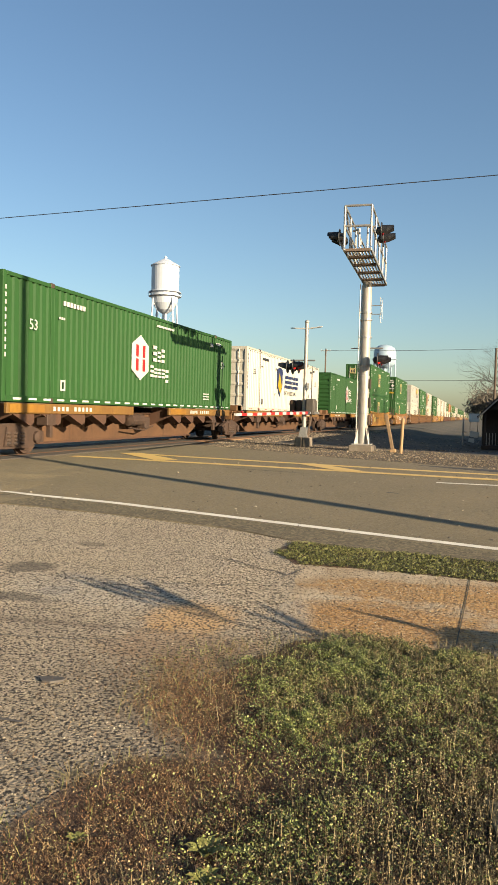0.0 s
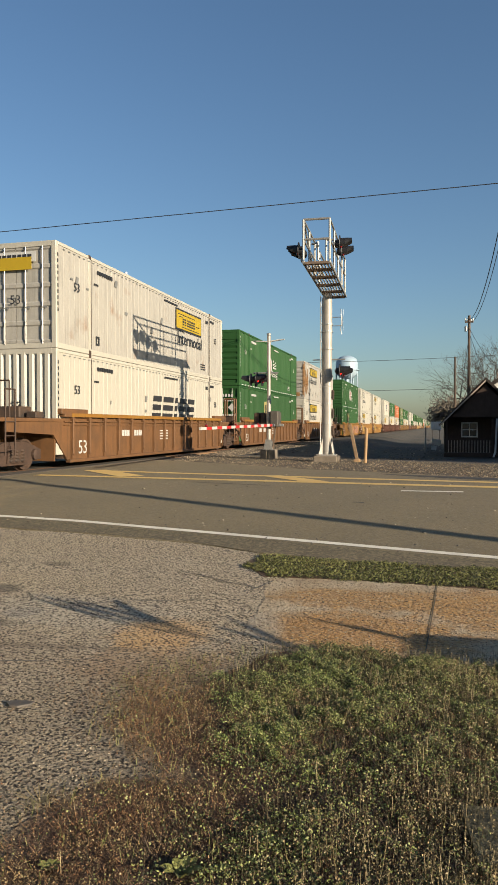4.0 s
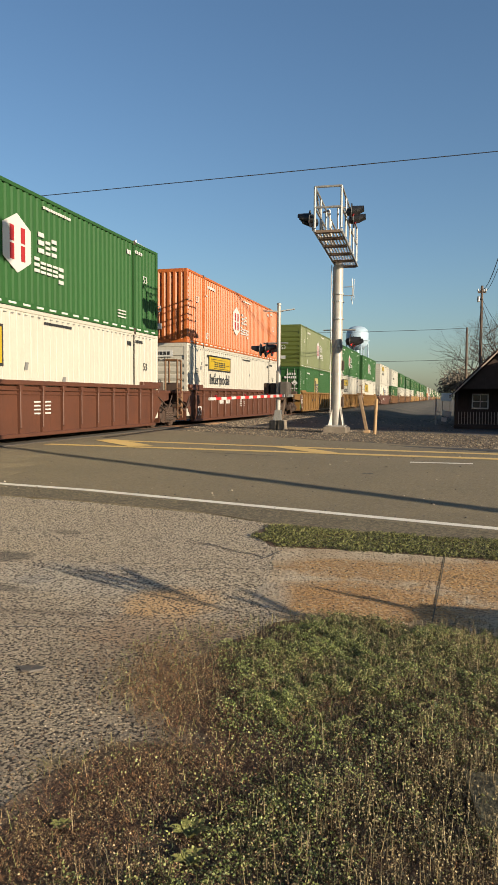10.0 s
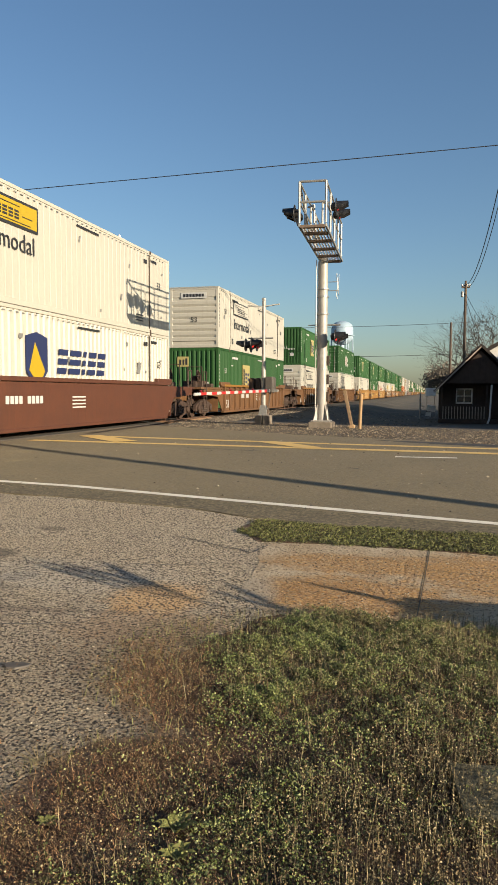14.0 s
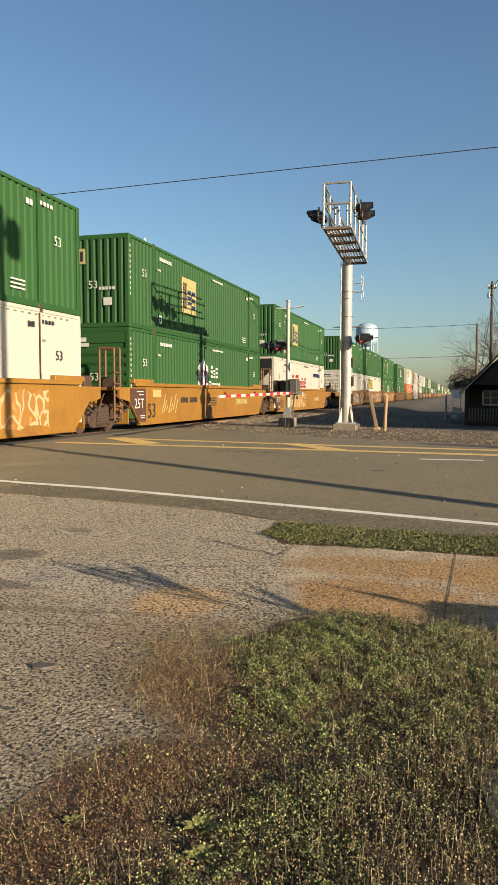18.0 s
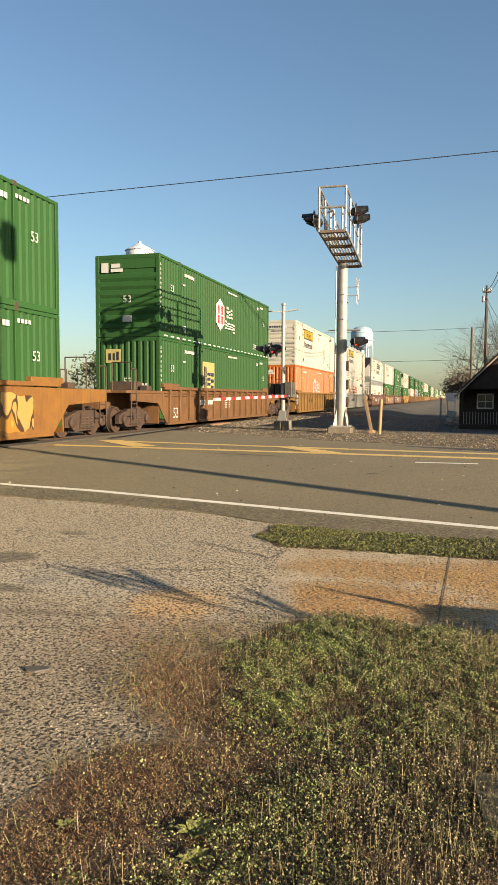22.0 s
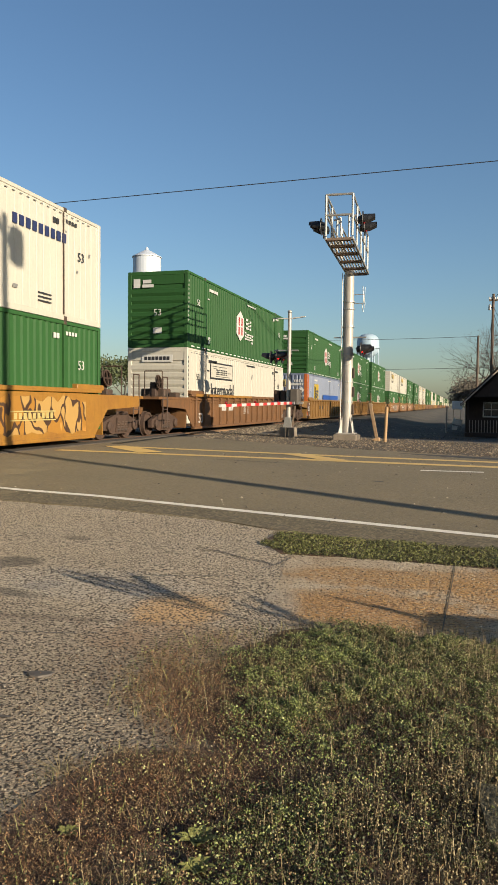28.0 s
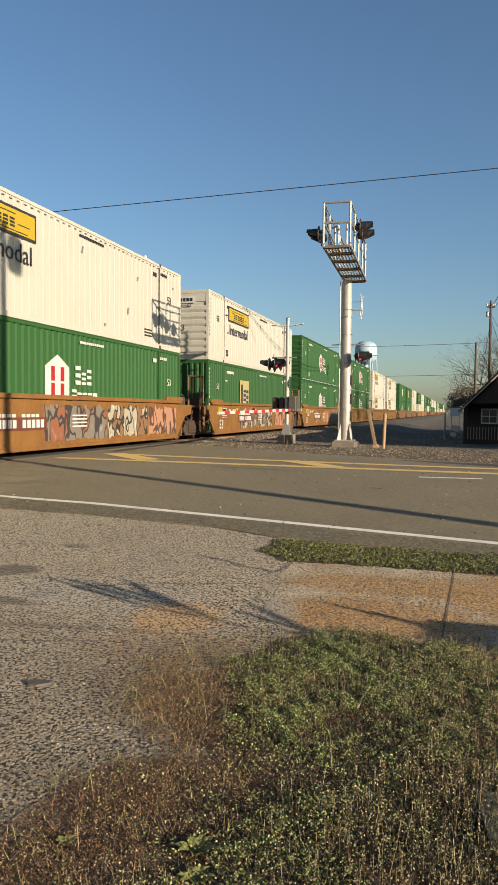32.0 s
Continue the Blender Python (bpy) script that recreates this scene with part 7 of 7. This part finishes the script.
    base = at(p)[q] + np.c_[rng.normal(0, 0.006, (len(q), 2)), tall[q] * k]
    quads("seed_heads", leaf_corners(rng, base, rng.uniform(0.004, 0.009, len(q)), np.zeros(len(q)), 1.2), STRAW, "small pale seed heads on dry stalks", "seed heads")
    # near-black blades under the weeds, a colour stand-in for shade between leaves
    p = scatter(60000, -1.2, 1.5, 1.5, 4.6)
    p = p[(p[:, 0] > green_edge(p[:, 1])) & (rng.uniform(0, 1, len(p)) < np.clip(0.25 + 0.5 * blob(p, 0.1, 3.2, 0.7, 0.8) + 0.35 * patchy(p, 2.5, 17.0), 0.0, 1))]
    quads("dead_stems", blade_corners(rng, at(p), rng.uniform(0.02, 0.08, len(p)), rng.uniform(0.003, 0.007, len(p)), 0.9), SHADE_STEM, "dark stems imitating gap shade under the weeds", "dead weeds")
    # pale specks of seed and dead leaf all through the bed
    p = scatter(95000, -1.8, 2.0, 1.4, 4.9)
    keep = np.clip(0.36 + 0.16 * (p[:, 0] + 0.6) + 0.3 * patchy(p, 1.7, 31.0) + 0.3 * patchy(p, 6.0, 8.0), 0.05, 0.9)
    p = p[(p[:, 0] > bed_edge(p[:, 1]) + 0.05) & (rng.uniform(0, 1, len(p)) < keep)]
    quads("seed_specks", leaf_corners(rng, at(p), rng.uniform(0.0035, 0.0085, len(p)), rng.uniform(0.02, 0.10, len(p)), 1.3), STRAW, "pale seeds and dead leaf tips among the weeds", "seed heads")
    p = scatter(5000, -1.8, 2.0, 1.4, 4.9)
    p = p[p[:, 0] > bed_edge(p[:, 1]) + 0.0]
    quads("grass_blades", blade_corners(rng, at(p), rng.uniform(0.03, 0.09, len(p)), rng.uniform(0.003, 0.005, len(p)), 0.3), GRASS, "thin green grass blades among the weeds", "grass")
    # coarser growth over the rest of the bed
    p = np.r_[scatter(26000, -1.9, 7.4, -3.9, 1.5), scatter(16000, 1.7, 7.4, 1.5, 4.0)]
    p = p[(p[:, 1] < 4.5 - 0.2 * p[:, 0]) & (rng.uniform(0, 1, len(p)) < np.clip(0.55 + 0.4 * patchy(p, 1.2, 14.0), 0.1, 1))]
    quads("coarse_weeds", leaf_corners(rng, at(p), rng.uniform(0.02, 0.05, len(p)), rng.uniform(0.01, 0.10, len(p)), 0.9), WEED, "coarse low weeds behind the roadside bed", "weeds")
    # grass along the road
    p = scatter(150000, -2.12, 3.2, 6.6, 8.75)
    far = np.interp(p[:, 0], [-2.1, -1.2, -0.5, 0.5, 3.2], [8.05, 7.94, 7.90, 7.90, 7.3])
    close = np.interp(p[:, 0], [-2.1, -2.0, -1.64, -1.06, 0.0, 3.2], [7.7, 7.40, 7.10, 7.08, 7.06, 6.75])
    rag = 0.07 * patchy(p, 3.0, 6.0) + 0.05 * patchy(p, 11.0, 7.0)
    p = p[(p[:, 1] < far + rag) & (p[:, 1] > close + 0.6 * rag) & (p[:, 0] > -2.0 + rag)]
    quads("verge_grass", leaf_corners(rng, at(p), rng.uniform(0.009, 0.020, len(p)), rng.uniform(0.0, 0.035, len(p)), 1.1), GRASS, "short green grass along the road edge", "grass")
    # tufts of broad weeds at the front of the bed
    for x, y, s in ((-0.84, 2.30, 0.085), (-0.79, 2.16, 0.07), (-1.30, 2.22, 0.05), (-0.30, 2.35, 0.05)):
        t = thing("weed_tuft", "small tuft of broad green weed leaves", "weed", pose(x, y, ground_z(x, y)), "weed tufts")
        for i in range(9):
            a = i * 2.4 + x
            reach = s * (0.7 + 0.08 * (i % 4))
            lf = Shape()
            rows = []
            for k in range(6):
                u = k / 5
                w = s * 0.22 * math.sin(math.pi * min(1, u * 0.92 + 0.08))
                cx, cz = reach * u, s * (1.25 * u - 0.75 * u * u) + 0.004
                rows += [(cx, -w, cz + 0.15 * w), (cx, 0, cz - 0.25 * w), (cx, w, cz + 0.15 * w)]
            lf.add(rows, [(3 * k + j, 3 * k + j + 1, 3 * k + j + 4, 3 * k + j + 3) for k in range(5) for j in range(2)])
            part("leaf", lf, GRASS, t, at=pose(0, 0, 0, 0, 0, math.degrees(a)))
    spiky = thing("dry_grass_tuft", "flattened tuft of dry spiky grass", "grass tuft", pose(-1.56, 2.60, 0.014))
    for i in range(22):
        a = i * 2.39996
        l = 0.09 + 0.13 * ((i * 7) % 5) / 5
        b = Shape().add([(0, -0.0018, 0), (0, 0.0018, 0), (l * 0.6, 0.0018, 0.03), (l * 0.6, -0.0018, 0.03), (l, 0, 0.018)], [(0, 1, 2, 3), (3, 2, 4)])
        part("blade", b, STRAW, spiky, at=pose(0, 0, 0, 0, 0, math.degrees(a)))


def pebbles(name, n, x0, x1, y0, y1, small, large, mat, label, test=None, seed=1, lift=0.0):
    rng = np.random.default_rng(seed)
    p = np.c_[rng.uniform(x0, x1, n), rng.uniform(y0, y1, n)]
    if test is not None:
        p = p[test(p, rng)]
    n = len(p)
    base = np.c_[p, heights(p) + lift]
    r = small * (large / small) ** (rng.uniform(0, 1, n) ** 2.2)
    octa = np.array([(1, 0, 0), (0, 1, 0), (-1, 0, 0), (0, -1, 0), (0, 0, 1), (0, 0, -0.5)], float)
    a = rng.uniform(0, 2 * np.pi, n)
    ca, sa = np.cos(a), np.sin(a)
    pts = octa[None] * rng.uniform(0.6, 1.25, (n, 6, 3)) * r[:, None, None] * np.array([1.15, 0.9, 0.7])
    rot = np.stack([pts[..., 0] * ca[:, None] - pts[..., 1] * sa[:, None], pts[..., 0] * sa[:, None] + pts[..., 1] * ca[:, None], pts[..., 2]], -1)
    co = (rot + base[:, None, :]).reshape(-1, 3)
    tri = np.array([(0, 1, 4), (1, 2, 4), (2, 3, 4), (3, 0, 4), (1, 0, 5), (2, 1, 5), (3, 2, 5), (0, 3, 5)])
    idx = (np.arange(n)[:, None, None] * 6 + tri[None]).reshape(-1)
    me = bpy.data.meshes.new(name)
    me.vertices.add(len(co))
    me.vertices.foreach_set("co", co.astype(np.float32).ravel())
    me.loops.add(len(idx))
    me.loops.foreach_set("vertex_index", idx.astype(np.int32))
    me.polygons.add(len(idx) // 3)
    me.polygons.foreach_set("loop_start", np.arange(0, len(idx), 3, dtype=np.int32))
    me.materials.append(mat)
    me.update(calc_edges=True)
    return tagged(new(name, me), label, "gravel", "", "stuff")


def build_stones():
    pebbles("roadside_gravel", 27000, -9.3, 2.6, 17.2, 28.5, 0.010, 0.038, RUBBLE, "pale crushed stone along the far road edge", lambda p, rng: (p[:, 1] > np.interp(p[:, 0], [-9.6, -6.2, -3.7, -1.43, 1.05, 2.6], [24.2, 22.0, 20.2, 19.2, 18.0, 17.2]) + rng.normal(0, 0.12, len(p))) & (p[:, 1] < np.interp(p[:, 0], [-8.6, -3.0, 1.3], [29.0, 26.8, 24.6]) + rng.normal(0, 0.5, len(p))), 3)
    pebbles("track_stones", 24000, -10.4, -8.3, 27.0, 62.0, 0.03, 0.09, RUBBLE, "crushed stone shoulder beside the track", None, 4, -0.02)
    pebbles("forecourt_chips", 26000, -7.5, -1.35, 2.2, 9.4, 0.004, 0.010, STONE, "small pale stone chips in the worn asphalt", lambda p, rng: (p[:, 0] < bed_edge(np.clip(p[:, 1], 1.2, 4.8)) - 0.0) & (p[:, 1] < 8.25 - 0.19 * (p[:, 0] + 2.1)) & (p[:, 1] > 2.2 + 0.0 * p[:, 0]), 5, 0.004)
    pebbles("forecourt_chips", 4000, -1.6, 1.6, 4.8, 7.05, 0.004, 0.011, STONE, "small pale stone chips in the worn concrete", None, 6, 0.0075)
    pebbles("lot_debris", 7000, -8.2, 0.6, 28.0, 60.0, 0.012, 0.07, RUBBLE, "dark stones and litter on the shaded gravel lot", lambda p, rng: patchy(p, 0.5, 41.0) + rng.normal(0, 0.5, len(p)) > 0.3, 12, -0.01)
    pebbles("road_grit", 500, -8.0, 2.5, 8.6, 19.0, 0.008, 0.03, STONE, "scattered grit on the road", None, 8, 0.013)
    pebbles("road_litter", 420, -8.0, 2.5, 7.9, 10.6, 0.008, 0.026, OIL, "dark bits of leaf and bark along the road edge", lambda p, rng: np.abs(p[:, 1] - (8.55 - 0.215 * p[:, 0])) < np.abs(rng.normal(0, 0.45, len(p))) + 0.1, 15, 0.012)
    lump = thing("asphalt_lump", "flat dark broken piece of asphalt", "asphalt piece", pose(-2.24, 3.51, 0.007, 0, 0, 12))
    part("piece", Shape().prism([(-0.075, 0.02), (-0.04, -0.03), (0.01, -0.04), (0.07, 0.0), (0.08, 0.035), (0.02, 0.045), (-0.06, 0.04)], "z", 0.0, 0.012), OIL, lump)
    crack = Shape()
    rnd = random.Random(3)
    for p0, p1 in (((-1.55, 6.9), (-1.75, 6.4)), ((-1.9, 6.1), (-3.2, 5.6)), ((-1.66, 6.6), (-2.6, 7.1)), ((-3.6, 3.9), (-2.2, 4.35)), ((-3.0, 2.6), (-2.1, 3.0))):
        last = None
        for i in range(13):
            x = p0[0] + (p1[0] - p0[0]) * i / 12 + rnd.uniform(-0.03, 0.03)
            y = p0[1] + (p1[1] - p0[1]) * i / 12 + rnd.uniform(-0.03, 0.03)
            z = ground_z(x, y) + 0.009
            if last:
                a, b = Vector(last), Vector((x, y, z))
                s = (b - a).cross(Vector((0, 0, 1))).normalized() * rnd.uniform(0.004, 0.011)
                crack.add([a - s, a + s, b + s, b - s], [(0, 1, 2, 3)])
            last = (x, y, z)
    tagged(new("pavement_cracks", crack.mesh("pavement_cracks", OIL)), "thin dark cracks in the forecourt", "cracks", "", "structure")


OIL = material("dark oil stain", (0.06, 0.052, 0.045), 0.7, second=(0.14, 0.12, 0.10), scale=9, mix=0.9, fine=70, grain=0.3)


def build_shade_makers():
    """Unseen stand-ins added beside the camera, in the sun, to throw the long shadows on the forecourt."""
    blade_caster = thing("shadow_blades", "unseen upright blades on stems, added to cast forecourt shadows", "shrub", pose(5.2, 0, 0))
    part("stem", Shape().bar((0, 1.73, -0.1), (0, 1.73, 2.3), 0.010, 6), BARK, blade_caster)
    part("stem", Shape().bar((0, 1.73, 0.9), (0, 2.74, 1.7), 0.008, 6), BARK, blade_caster)
    part("stem", Shape().bar((0, 1.73, 0.9), (0, 2.0, 1.9), 0.008, 6), BARK, blade_caster)
    for y0, z0, y1, z1, w in ((1.58, 2.26, 1.56, 2.68, 0.075), (1.68, 2.22, 1.68, 2.66, 0.085), (1.79, 2.20, 1.78, 2.58, 0.07), (1.74, 2.20, 2.08, 2.44, 0.09), (1.73, 2.1, 1.95, 2.32, 0.05), (1.72, 2.05, 1.55, 2.3, 0.04), (1.95, 1.86, 2.31, 2.06, 0.06), (1.95, 1.86, 2.05, 2.12, 0.05), (1.97, 1.84, 2.12, 1.98, 0.05), (1.93, 1.75, 1.80, 2.0, 0.04), (2.73, 1.62, 2.74, 1.92, 0.05), (2.74, 1.6, 2.80, 1.80, 0.035)):
        a, b = Vector((0, y0, z0)), Vector((0, y1, z1))
        s = (b - a).cross(Vector((1, 0, 0))).normalized() * w / 2
        m = a.lerp(b, 0.45)
        k = Vector((0.008, 0, 0))
        part("blade", Shape().loft([[a - s * 0.4 - k, a + s * 0.4 - k, a + s * 0.4 + k, a - s * 0.4 + k], [m - s - k, m + s - k, m + s + k, m - s + k], [b - s * 0.1 - k, b + s * 0.1 - k, b + s * 0.1 + k, b - s * 0.1 + k]]), WEED, blade_caster)
    # Unseen board, added and cut to shape only for its shadow on the slab.
    board = thing("shadow_board", "unseen board on a post, added to cast a shadow", "sign", pose(5.2, 2.70, 0))
    part("post", Shape().bar((0, 0, -0.1), (0, 0, 1.0), 0.03, 8), GALV, board)
    part("board", Shape().prism([(-0.34, 0.9), (0.62, 0.9), (0.60, 1.38), (0.20, 1.63), (-0.30, 1.63)], "x", -0.02, 0.02), GALV, board)


BOARD_WOOD = material("weathered grey-brown board", (0.150, 0.130, 0.072), 0.9, second=(0.060, 0.052, 0.030), scale=14, mix=0.9, fine=90, grain=0.5, bump=0.01, bump_scale=60)


def build_board():
    b = thing("timber_board", "old weathered timber board half hidden in weeds", "board", pose(0.40, 2.76, 0.022, 3, -5, 2))
    part("slab", Shape().prism([(-0.26, -0.15), (0.6, -0.26), (0.66, 0.12), (-0.30, 0.20)], "z", 0.0, 0.05), BOARD_WOOD, b)


build_plants()
build_board()
build_stones()
build_shade_makers()


def motions():
    """The whole train rolls along the track at one steady speed."""
    for ob, s, z in MOVING:
        walk(ob, [(t, pose(FACE_X, s - SPEED * t, z)) for t in (0, 8, 16, 24, 32)])


motions()
